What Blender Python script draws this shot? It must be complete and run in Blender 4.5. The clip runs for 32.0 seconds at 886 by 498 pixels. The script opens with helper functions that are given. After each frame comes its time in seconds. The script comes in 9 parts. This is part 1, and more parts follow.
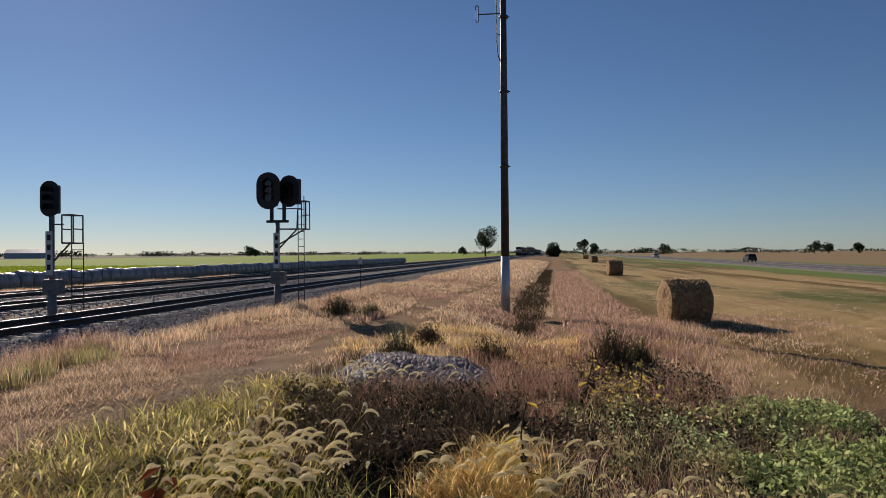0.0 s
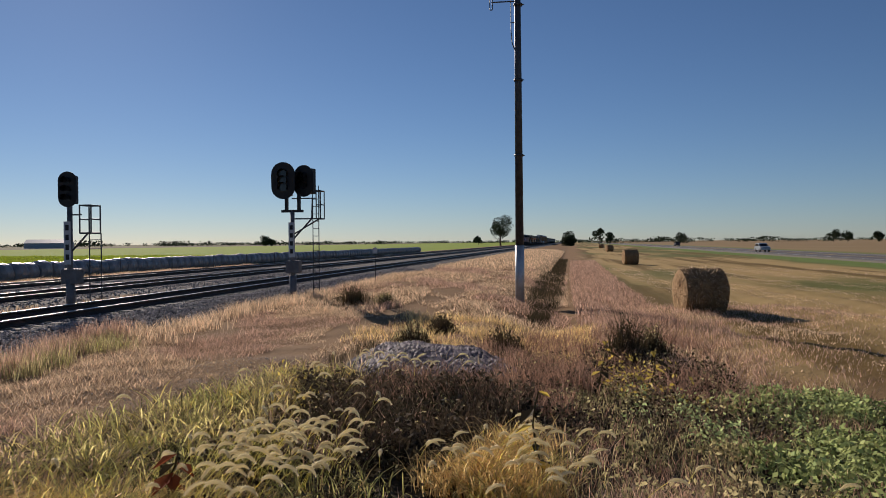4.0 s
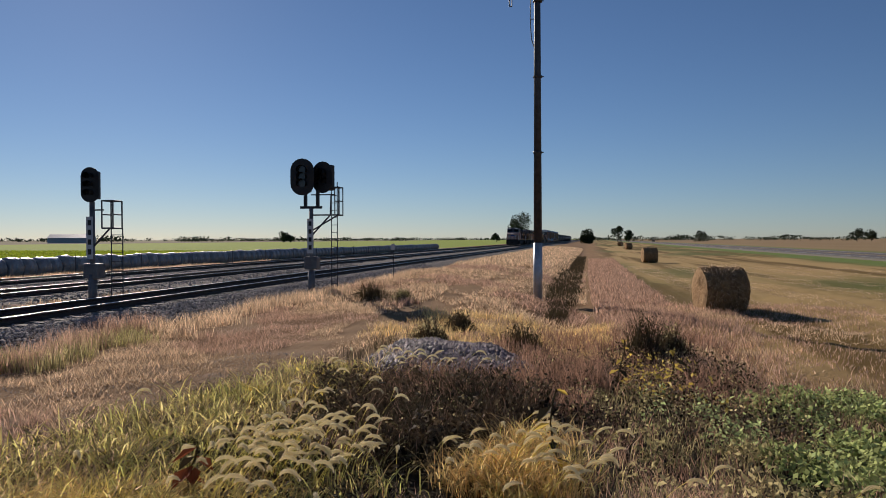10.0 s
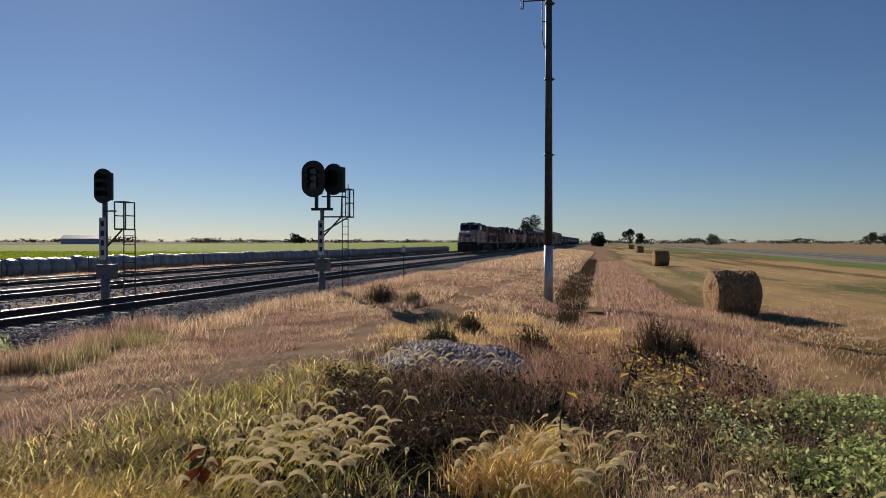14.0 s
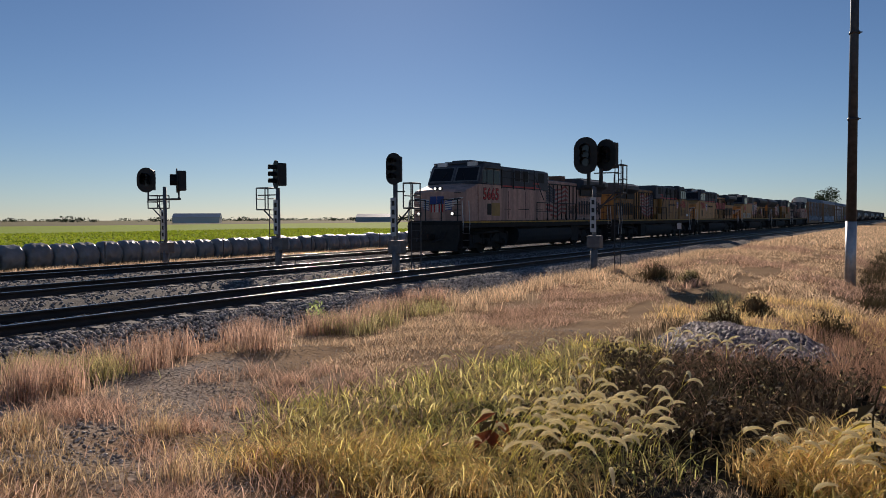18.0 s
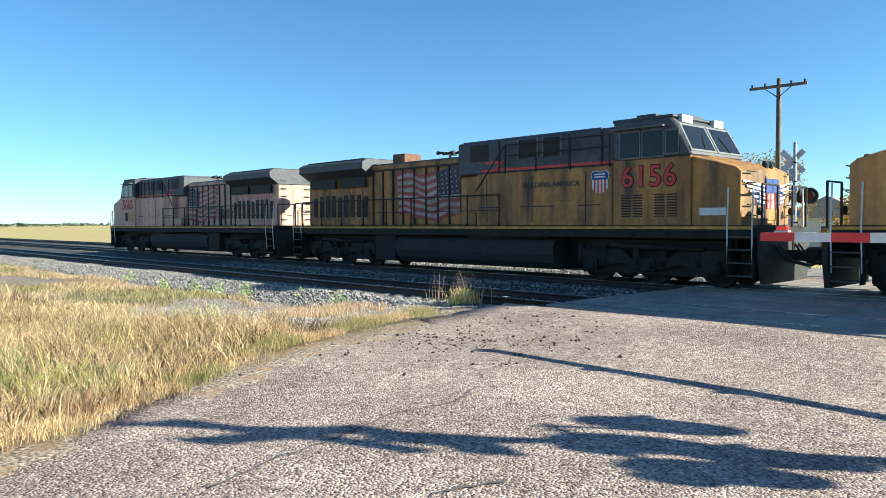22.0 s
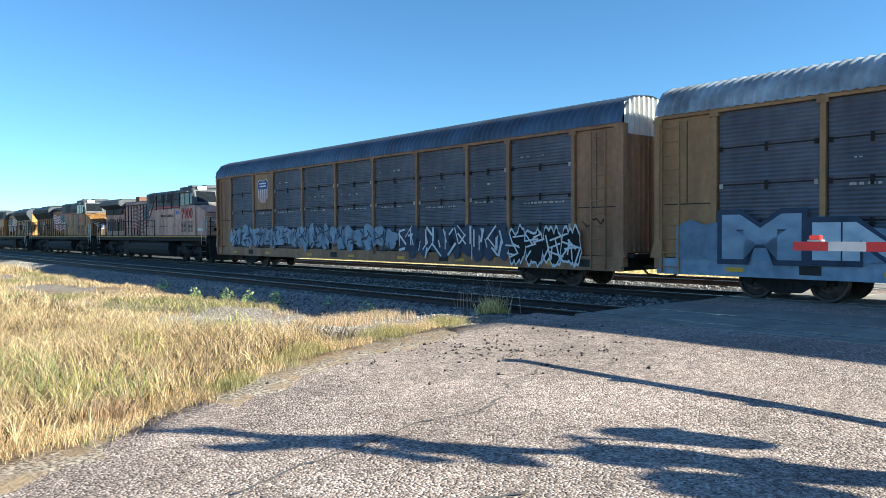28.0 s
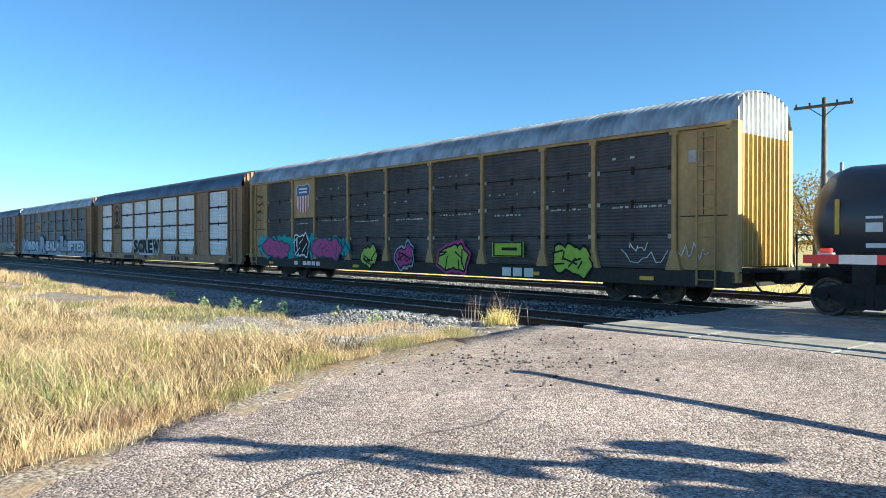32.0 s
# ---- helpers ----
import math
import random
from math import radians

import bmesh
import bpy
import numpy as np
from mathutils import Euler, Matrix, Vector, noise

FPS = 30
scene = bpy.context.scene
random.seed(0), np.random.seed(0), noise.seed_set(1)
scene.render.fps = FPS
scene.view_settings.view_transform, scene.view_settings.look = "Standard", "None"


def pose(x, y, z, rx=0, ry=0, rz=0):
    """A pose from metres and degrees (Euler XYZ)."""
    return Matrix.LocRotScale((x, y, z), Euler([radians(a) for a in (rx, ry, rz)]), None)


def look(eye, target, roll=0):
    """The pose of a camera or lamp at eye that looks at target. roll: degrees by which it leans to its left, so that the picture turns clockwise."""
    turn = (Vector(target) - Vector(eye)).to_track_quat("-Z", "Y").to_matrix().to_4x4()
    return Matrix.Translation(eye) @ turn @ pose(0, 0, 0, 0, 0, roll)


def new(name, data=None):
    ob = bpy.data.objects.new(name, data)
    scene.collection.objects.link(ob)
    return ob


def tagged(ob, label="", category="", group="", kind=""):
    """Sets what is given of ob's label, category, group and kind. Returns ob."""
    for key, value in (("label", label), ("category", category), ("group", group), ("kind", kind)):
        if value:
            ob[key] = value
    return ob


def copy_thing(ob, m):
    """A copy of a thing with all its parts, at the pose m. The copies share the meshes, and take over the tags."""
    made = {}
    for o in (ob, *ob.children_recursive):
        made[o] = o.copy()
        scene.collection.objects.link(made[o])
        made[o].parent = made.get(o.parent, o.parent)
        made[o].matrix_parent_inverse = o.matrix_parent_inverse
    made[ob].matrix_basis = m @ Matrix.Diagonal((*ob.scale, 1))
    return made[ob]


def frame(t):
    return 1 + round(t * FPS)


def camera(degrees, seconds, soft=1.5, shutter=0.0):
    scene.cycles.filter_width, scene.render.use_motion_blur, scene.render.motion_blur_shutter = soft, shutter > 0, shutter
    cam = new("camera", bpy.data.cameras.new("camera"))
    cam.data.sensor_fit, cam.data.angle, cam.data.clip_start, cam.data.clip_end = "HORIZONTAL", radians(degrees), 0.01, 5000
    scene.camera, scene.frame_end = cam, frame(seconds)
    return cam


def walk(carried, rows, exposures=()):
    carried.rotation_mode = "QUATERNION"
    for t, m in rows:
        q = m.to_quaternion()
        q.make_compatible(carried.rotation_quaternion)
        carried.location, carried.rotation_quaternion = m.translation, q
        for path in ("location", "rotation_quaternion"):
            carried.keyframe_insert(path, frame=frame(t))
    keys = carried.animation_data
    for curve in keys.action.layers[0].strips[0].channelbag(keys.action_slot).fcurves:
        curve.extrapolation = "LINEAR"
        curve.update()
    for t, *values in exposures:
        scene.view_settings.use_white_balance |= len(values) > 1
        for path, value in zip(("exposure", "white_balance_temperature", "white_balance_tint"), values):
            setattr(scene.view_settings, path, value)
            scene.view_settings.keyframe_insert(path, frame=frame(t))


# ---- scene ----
cam = camera(61.7, 32.0, soft=0.7)
PATH = [
    (0, pose(0.000, 0.000, 1.706, 90.29, -0.00, 7.29) @ pose(0, 0, 0, 0, 0, -0.37)),
    (0.5, pose(0.007, -0.002, 1.706, 90.12, -0.00, 7.22) @ pose(0, 0, 0, 0, 0, -0.37)),
    (1, pose(0.013, -0.003, 1.706, 90.03, -0.00, 7.22) @ pose(0, 0, 0, 0, 0, -0.39)),
    (1.5, pose(0.018, -0.006, 1.706, 90.01, -0.00, 7.29) @ pose(0, 0, 0, 0, 0, -0.42)),
    (2, pose(0.023, -0.008, 1.706, 90.07, -0.00, 7.39) @ pose(0, 0, 0, 0, 0, -0.43)),
    (2.5, pose(0.020, -0.007, 1.706, 90.06, -0.00, 7.49) @ pose(0, 0, 0, 0, 0, -0.40)),
    (3, pose(0.017, -0.005, 1.706, 89.79, -0.00, 7.81) @ pose(0, 0, 0, 0, 0, -0.42)),
    (3.5, pose(0.024, -0.007, 1.706, 89.47, -0.00, 8.18) @ pose(0, 0, 0, 0, 0, -0.47)),
    (5.5, pose(0.043, -0.006, 1.706, 89.49, -0.00, 8.84) @ pose(0, 0, 0, 0, 0, -0.37)),
    (6, pose(0.037, -0.010, 1.706, 89.46, -0.00, 8.90) @ pose(0, 0, 0, 0, 0, -0.32)),
    (6.5, pose(0.034, -0.010, 1.706, 89.50, -0.00, 8.99) @ pose(0, 0, 0, 0, 0, -0.27)),
    (7, pose(0.032, -0.010, 1.706, 89.59, -0.00, 9.08) @ pose(0, 0, 0, 0, 0, -0.26)),
    (7.5, pose(0.031, -0.012, 1.706, 89.68, -0.00, 9.15) @ pose(0, 0, 0, 0, 0, -0.25)),
    (8, pose(0.031, -0.015, 1.706, 89.78, -0.00, 9.25) @ pose(0, 0, 0, 0, 0, -0.15)),
    (8.5, pose(0.033, -0.020, 1.706, 89.85, -0.00, 9.31) @ pose(0, 0, 0, 0, 0, -0.16)),
    (9, pose(0.035, -0.025, 1.706, 89.90, -0.00, 9.39) @ pose(0, 0, 0, 0, 0, -0.18)),
    (9.5, pose(0.031, -0.016, 1.706, 89.64, -0.00, 9.65) @ pose(0, 0, 0, 0, 0, -0.17)),
    (10, pose(0.028, -0.007, 1.706, 89.24, -0.00, 9.84) @ pose(0, 0, 0, 0, 0, -0.16)),
    (10.5, pose(0.027, -0.000, 1.706, 89.11, -0.00, 9.91) @ pose(0, 0, 0, 0, 0, -0.10)),
    (11, pose(0.026, 0.006, 1.706, 89.13, -0.00, 9.97) @ pose(0, 0, 0, 0, 0, -0.06)),
    (11.5, pose(0.029, -0.001, 1.706, 89.21, -0.00, 10.05) @ pose(0, 0, 0, 0, 0, -0.03)),
    (12, pose(0.032, -0.009, 1.706, 89.31, 0.00, 10.12) @ pose(0, 0, 0, 0, 0, 0.01)),
    (12.5, pose(0.033, -0.016, 1.706, 89.40, 0.00, 10.19) @ pose(0, 0, 0, 0, 0, 0.06)),
    (13, pose(0.035, -0.023, 1.706, 89.48, 0.00, 10.27) @ pose(0, 0, 0, 0, 0, 0.04)),
    (13.5, pose(0.034, -0.016, 1.706, 89.53, 0.00, 10.39) @ pose(0, 0, 0, 0, 0, 0.08)),
    (15.5, pose(0.021, -0.005, 1.706, 88.45, -0.00, 12.38) @ pose(0, 0, 0, 0, 0, -0.11)),
    (16, pose(0.017, -0.005, 1.706, 88.16, -0.00, 13.69) @ pose(0, 0, 0, 0, 0, -0.15)),
    (16.5, pose(0.007, -0.022, 1.706, 87.83, -0.00, 16.75) @ pose(0, 0, 0, 0, 0, -0.19)),
    (17, pose(-0.005, -0.046, 1.706, 87.81, -0.00, 20.20) @ pose(0, 0, 0, 0, 0, -0.10)),
    (17.5, pose(-0.029, -0.082, 1.706, 87.75, -0.00, 24.87) @ pose(0, 0, 0, 0, 0, -0.07)),
    (18, pose(-0.057, -0.124, 1.706, 87.67, -0.00, 31.20) @ pose(0, 0, 0, 0, 0, -0.24)),
    (18.5, pose(-0.095, -0.185, 1.706, 87.83, -0.00, 42.34) @ pose(0, 0, 0, 0, 0, -0.47)),
    (19, pose(-0.155, -0.319, 1.706, 88.15, -0.00, 60.93) @ pose(0, 0, 0, 0, 0, -0.56)),
    (19.5, pose(-0.082, -0.397, 1.706, 87.94, -0.00, 82.67) @ pose(0, 0, 0, 0, 0, -0.39)),
    (20, pose(0.017, -0.484, 1.706, 88.36, -0.00, 100.96) @ pose(0, 0, 0, 0, 0, -0.35)),
    (20.5, pose(0.124, -0.573, 1.706, 89.01, -0.00, 115.36) @ pose(0, 0, 0, 0, 0, -0.47)),
    (21, pose(0.218, -0.591, 1.706, 88.50, -0.00, 126.46) @ pose(0, 0, 0, 0, 0, -0.17)),
    (21.5, pose(0.247, -0.625, 1.706, 87.99, -0.00, 133.30) @ pose(0, 0, 0, 0, 0, -0.34)),
    (22, pose(0.227, -0.606, 1.706, 87.98, -0.00, 136.53) @ pose(0, 0, 0, 0, 0, -0.30)),
    (22.5, pose(0.204, -0.584, 1.706, 87.74, -0.00, 137.70) @ pose(0, 0, 0, 0, 0, -0.08)),
    (23, pose(0.200, -0.586, 1.706, 87.72, -0.00, 138.20) @ pose(0, 0, 0, 0, 0, -0.09)),
    (23.5, pose(0.201, -0.586, 1.706, 87.80, -0.00, 138.50) @ pose(0, 0, 0, 0, 0, -0.13)),
    (24, pose(0.202, -0.587, 1.706, 87.91, -0.00, 138.64) @ pose(0, 0, 0, 0, 0, -0.16)),
    (24.5, pose(0.193, -0.582, 1.706, 87.98, -0.00, 138.73) @ pose(0, 0, 0, 0, 0, -0.09)),
    (25, pose(0.185, -0.578, 1.706, 88.11, -0.00, 138.81) @ pose(0, 0, 0, 0, 0, -0.06)),
    (25.5, pose(0.178, -0.579, 1.706, 88.21, -0.00, 138.84) @ pose(0, 0, 0, 0, 0, -0.07)),
    (27.5, pose(0.167, -0.558, 1.706, 88.59, -0.00, 138.88) @ pose(0, 0, 0, 0, 0, -0.44)),
    (28, pose(0.172, -0.562, 1.706, 88.71, -0.00, 138.95) @ pose(0, 0, 0, 0, 0, -0.34)),
    (28.5, pose(0.171, -0.563, 1.706, 88.83, -0.00, 138.99) @ pose(0, 0, 0, 0, 0, -0.29)),
    (29, pose(0.170, -0.564, 1.706, 88.91, -0.00, 139.05) @ pose(0, 0, 0, 0, 0, -0.23)),
    (29.5, pose(0.170, -0.569, 1.706, 89.03, -0.00, 139.10) @ pose(0, 0, 0, 0, 0, -0.27)),
    (30, pose(0.171, -0.574, 1.706, 89.12, -0.00, 139.19) @ pose(0, 0, 0, 0, 0, -0.20)),
    (30.5, pose(0.174, -0.575, 1.706, 89.22, -0.00, 139.27) @ pose(0, 0, 0, 0, 0, -0.11)),
    (31, pose(0.177, -0.575, 1.706, 89.32, -0.00, 139.37) @ pose(0, 0, 0, 0, 0, -0.08)),
    (31.5, pose(0.182, -0.572, 1.706, 89.41, -0.00, 139.44) @ pose(0, 0, 0, 0, 0, -0.08)),
    (32, pose(0.187, -0.570, 1.706, 89.54, -0.00, 139.51) @ pose(0, 0, 0, 0, 0, -0.01)),
]
walk(cam, PATH, [(0, -0.33, 5750, 14), (16, -0.3, 5850, 14), (18, -0.25, 5950, 14), (19, 0.05, 5850, 10), (20, 1.2, 5500, -2), (21, 1.3, 5350, -8), (22, 1.35, 5300, -8), (25.5, 1.35, 5250, -8), (28, 1.45, 5200, -8), (32, 1.45, 5200, -8)])

# ---- world and sun ----
SUN_YAW, SUN_EL = 35.5, 23.5          # degrees left of the line of the tracks, and above the horizon
world = bpy.data.worlds.new("clear_sky")
scene.world = world
world.use_nodes = True
wn = world.node_tree
wn.nodes.clear()
w_sky = wn.nodes.new("ShaderNodeTexSky")
w_sky.sky_type, w_sky.sun_disc = "NISHITA", False
w_sky.sun_elevation = radians(SUN_EL)
w_sky.sun_rotation = radians(-SUN_YAW)
w_sky.air_density, w_sky.dust_density, w_sky.ozone_density = 0.82, 0.06, 3.4
w_bg = wn.nodes.new("ShaderNodeBackground")
w_bg.inputs["Strength"].default_value = 0.064
w_out = wn.nodes.new("ShaderNodeOutputWorld")
wn.links.new(w_sky.outputs[0], w_bg.inputs[0])
wn.links.new(w_bg.outputs[0], w_out.inputs[0])
sun_data = bpy.data.lights.new("sun", "SUN")
sun_data.energy, sun_data.angle, sun_data.color = 5.6, radians(0.5), (1.0, 0.81, 0.6)
sun_dir = Vector((-math.sin(radians(SUN_YAW)) * math.cos(radians(SUN_EL)), math.cos(radians(SUN_YAW)) * math.cos(radians(SUN_EL)), math.sin(radians(SUN_EL))))
sun_ob = new("sun", sun_data)
sun_ob.matrix_world = look(tuple(sun_dir * 100), (0, 0, 0))

# ---- materials ----
MATS = {}


def surf(name, color, color2=None, rough=0.7, metal=0.0, scale=6.0, bump=0.0, fine=0.0, fine_scale=80.0, rand=0.0, island=0.0, spec=0.5,
         streak=0.0, dirt=None, dirt_amount=0.0, dirt_scale=0.8, emit=0.0, trans=0.0):
    """A procedural surface: two colours mixed by a coarse noise, a fine grain, streaks and dirt, and bump."""
    if name in MATS:
        return MATS[name]
    m = bpy.data.materials.new(name)
    MATS[name] = m
    m.use_nodes = True
    nt = m.node_tree
    b = nt.nodes["Principled BSDF"]
    b.inputs["Roughness"].default_value, b.inputs["Metallic"].default_value = rough, metal
    b.inputs["Specular IOR Level"].default_value = spec
    tc = nt.nodes.new("ShaderNodeTexCoord")
    n1 = nt.nodes.new("ShaderNodeTexNoise")
    n1.inputs["Scale"].default_value, n1.inputs["Detail"].default_value = scale, 5.0
    nt.links.new(tc.outputs["Object"], n1.inputs["Vector"])
    mix = nt.nodes.new("ShaderNodeMix")
    mix.data_type = "RGBA"
    ramp = nt.nodes.new("ShaderNodeMapRange")
    ramp.inputs[1].default_value, ramp.inputs[2].default_value = 0.35, 0.65
    nt.links.new(n1.outputs[0], ramp.inputs[0])
    nt.links.new(ramp.outputs[0], mix.inputs[0])
    c2 = color2 or tuple(c * 0.8 for c in color)
    mix.inputs[6].default_value, mix.inputs[7].default_value = (*color, 1), (*c2, 1)
    col = mix.outputs[2]
    if dirt_amount:
        n2 = nt.nodes.new("ShaderNodeTexNoise")
        n2.inputs["Scale"].default_value, n2.inputs["Detail"].default_value = dirt_scale, 7.0
        if streak:
            mp = nt.nodes.new("ShaderNodeMapping")
            mp.inputs["Scale"].default_value = (streak, streak, 0.35)
            nt.links.new(tc.outputs["Object"], mp.inputs["Vector"])
            nt.links.new(mp.outputs[0], n2.inputs["Vector"])
        else:
            nt.links.new(tc.outputs["Object"], n2.inputs["Vector"])
        r2 = nt.nodes.new("ShaderNodeMapRange")
        r2.inputs[1].default_value, r2.inputs[2].default_value, r2.inputs[4].default_value = 0.38, 0.72, dirt_amount
        nt.links.new(n2.outputs[0], r2.inputs[0])
        m2 = nt.nodes.new("ShaderNodeMix")
        m2.data_type = "RGBA"
        nt.links.new(r2.outputs[0], m2.inputs[0])
        nt.links.new(col, m2.inputs[6])
        m2.inputs[7].default_value = (*(dirt or (0.05, 0.04, 0.03)), 1)
        col = m2.outputs[2]
    n3 = None
    if fine or bump:
        n3 = nt.nodes.new("ShaderNodeTexNoise")
        n3.inputs["Scale"].default_value, n3.inputs["Detail"].default_value = fine_scale, 3.0
        nt.links.new(tc.outputs["Object"], n3.inputs["Vector"])
    if fine:
        r3 = nt.nodes.new("ShaderNodeMapRange")
        r3.inputs[1].default_value, r3.inputs[2].default_value, r3.inputs[3].default_value, r3.inputs[4].default_value = 0.3, 0.7, 1 - fine, 1 + fine
        nt.links.new(n3.outputs[0], r3.inputs[0])
        m3 = nt.nodes.new("ShaderNodeMix")
        m3.data_type, m3.blend_type = "RGBA", "MULTIPLY"
        m3.inputs[0].default_value = 1.0
        nt.links.new(col, m3.inputs[6])
        nt.links.new(r3.outputs[0], m3.inputs[7])
        col = m3.outputs[2]
    if rand or island:
        hs = nt.nodes.new("ShaderNodeHueSaturation")
        src = nt.nodes.new("ShaderNodeObjectInfo").outputs["Random"] if rand else nt.nodes.new("ShaderNodeNewGeometry").outputs["Random Per Island"]
        r4 = nt.nodes.new("ShaderNodeMapRange")
        k = rand or island
        r4.inputs[3].default_value, r4.inputs[4].default_value = 1 - k, 1 + k
        nt.links.new(src, r4.inputs[0])
        nt.links.new(r4.outputs[0], hs.inputs["Value"])
        nt.links.new(col, hs.inputs["Color"])
        col = hs.outputs[0]
    nt.links.new(col, b.inputs["Base Color"])
    if bump:
        bp = nt.nodes.new("ShaderNodeBump")
        bp.inputs["Strength"].default_value, bp.inputs["Distance"].default_value = bump, 0.02
        nt.links.new(n3.outputs[0], bp.inputs["Height"])
        nt.links.new(bp.outputs[0], b.inputs["Normal"])
    if emit:
        nt.links.new(col, b.inputs["Emission Color"])
        b.inputs["Emission Strength"].default_value = emit
    if trans:
        tr = nt.nodes.new("ShaderNodeBsdfTranslucent")
        nt.links.new(col, tr.inputs["Color"])
        ms = nt.nodes.new("ShaderNodeMixShader")
        ms.inputs[0].default_value = trans
        nt.links.new(b.outputs[0], ms.inputs[1])
        nt.links.new(tr.outputs[0], ms.inputs[2])
        nt.links.new(ms.outputs[0], nt.nodes["Material Output"].inputs["Surface"])
    return m


# ---- mesh helpers ----
def box(bm, x0, x1, y0, y1, z0, z1, bevel=0.0):
    vs = [bm.verts.new((x, y, z)) for z in (z0, z1) for y in (y0, y1) for x in (x0, x1)]
    fs = [bm.faces.new([vs[i] for i in f]) for f in ((0, 2, 3, 1), (4, 5, 7, 6), (0, 1, 5, 4), (2, 6, 7, 3), (0, 4, 6, 2), (1, 3, 7, 5))]
    if bevel:
        es = list({e for f in fs for e in f.edges})
        bmesh.ops.bevel(bm, geom=es, offset=bevel, segments=1, affect="EDGES", profile=0.5)
    return bm


def boxes(*specs, bevel=0.0):
    bm = bmesh.new()
    for s in specs:
        box(bm, *s, bevel=bevel)
    return bm


def tube(bm, a, b, r, seg=8, r2=None, caps=True):
    """A round bar from a to b."""
    a, b = Vector(a), Vector(b)
    d = (b - a).normalized()
    s = d.orthogonal().normalized()
    t = d.cross(s)
    rings = []
    for p, rr in ((a, r), (b, r if r2 is None else r2)):
        rings.append([bm.verts.new(p + (s * math.cos(i * math.tau / seg) + t * math.sin(i * math.tau / seg)) * rr) for i in range(seg)])
    for i in range(seg):
        j = (i + 1) % seg
        f = bm.faces.new((rings[0][i], rings[0][j], rings[1][j], rings[1][i]))
        f.smooth = seg > 6
    if caps:
        bm.faces.new(rings[0][::-1])
        bm.faces.new(rings[1])
    return bm


def tubes(*specs, seg=6):
    bm = bmesh.new()
    for a, b, r in specs:
        tube(bm, a, b, r, seg)
    return bm


def pipe(bm, pts, r, seg=6):
    for a, b in zip(pts, pts[1:]):
        tube(bm, a, b, r, seg)
    return bm


def prism(bm, outline, axis, a, b):
    """An outline of (u, v) pairs carried along an axis from a to b."""
    def at(u, v, w):
        return {"x": (w, u, v), "y": (u, w, v), "z": (u, v, w)}[axis]
    lo = [bm.verts.new(at(u, v, a)) for u, v in outline]
    hi = [bm.verts.new(at(u, v, b)) for u, v in outline]
    n = len(outline)
    for i in range(n):
        j = (i + 1) % n
        bm.faces.new((lo[i], lo[j], hi[j], hi[i]))
    bm.faces.new(lo[::-1])
    bm.faces.new(hi)
    return bm


def mesh_of(name, bm, material):
    bmesh.ops.recalc_face_normals(bm, faces=bm.faces)
    me = bpy.data.meshes.new(name)
    bm.to_mesh(me)
    bm.free()
    for m in material if isinstance(material, (list, tuple)) else (material,):
        me.materials.append(m)
    return me


def part(name, bm, material, parent=None, label="", m=None):
    """One mesh object under a thing or a part."""
    ob = new(name, mesh_of(name, bm, material))
    if parent is not None:
        ob.parent = parent
    if m is not None:
        ob.matrix_basis = m
    if label:
        ob["label"] = label
    return ob


def shared(name, me, parent, m):
    ob = new(name, me)
    ob.parent = parent
    ob.matrix_basis = m
    return ob


def thing(name, label, category, m=None, group=""):
    ob = new(name)
    ob.empty_display_size = 0.2
    if m is not None:
        ob.matrix_basis = m
    return tagged(ob, label, category, group)


def sheet_mesh(name, verts, faces, material, smooth=False):
    """A mesh from numpy arrays of vertices and of triangles or quads."""
    me = bpy.data.meshes.new(name)
    verts, faces = np.asarray(verts, dtype=np.float32), np.asarray(faces, dtype=np.int32)
    k = faces.shape[1]
    me.vertices.add(len(verts))
    me.vertices.foreach_set("co", verts.ravel())
    me.loops.add(faces.size)
    me.loops.foreach_set("vertex_index", faces.ravel())
    me.polygons.add(len(faces))
    me.polygons.foreach_set("loop_start", np.arange(0, faces.size, k, dtype=np.int32))
    me.polygons.foreach_set("loop_total", np.full(len(faces), k, dtype=np.int32))
    if smooth:
        me.polygons.foreach_set("use_smooth", np.ones(len(faces), dtype=bool))
    me.update(calc_edges=True)
    me.materials.append(material)
    return me

# ---- ground ----
TRACKS = (-13.2, -18.9, -24.4)        # the centre lines of the three tracks; rail tops at z = 0
ROAD_Y0, ROAD_Y1 = -10.4, -0.2        # the paved road, that crosses them


def sstep(a, b, x):
    t = np.clip((x - a) / (b - a), 0, 1)
    return t * t * (3 - 2 * t)


def bend(y):
    """The line's slow curve: how far it has swung to +x at y."""
    return 0.0245 * 14.0 * np.logaddexp(0.0, (np.asarray(y, dtype=float) - 31.6) / 14.0)


def lumps(x, y):
    """Gentle unevenness."""
    return 0.05 * np.sin(x * 0.9 + 1.3) * np.sin(y * 0.7 + 0.4) + 0.03 * np.sin(x * 2.3 + y * 1.1) + 0.02 * np.sin(x * 4.1 - y * 3.3 + 2)


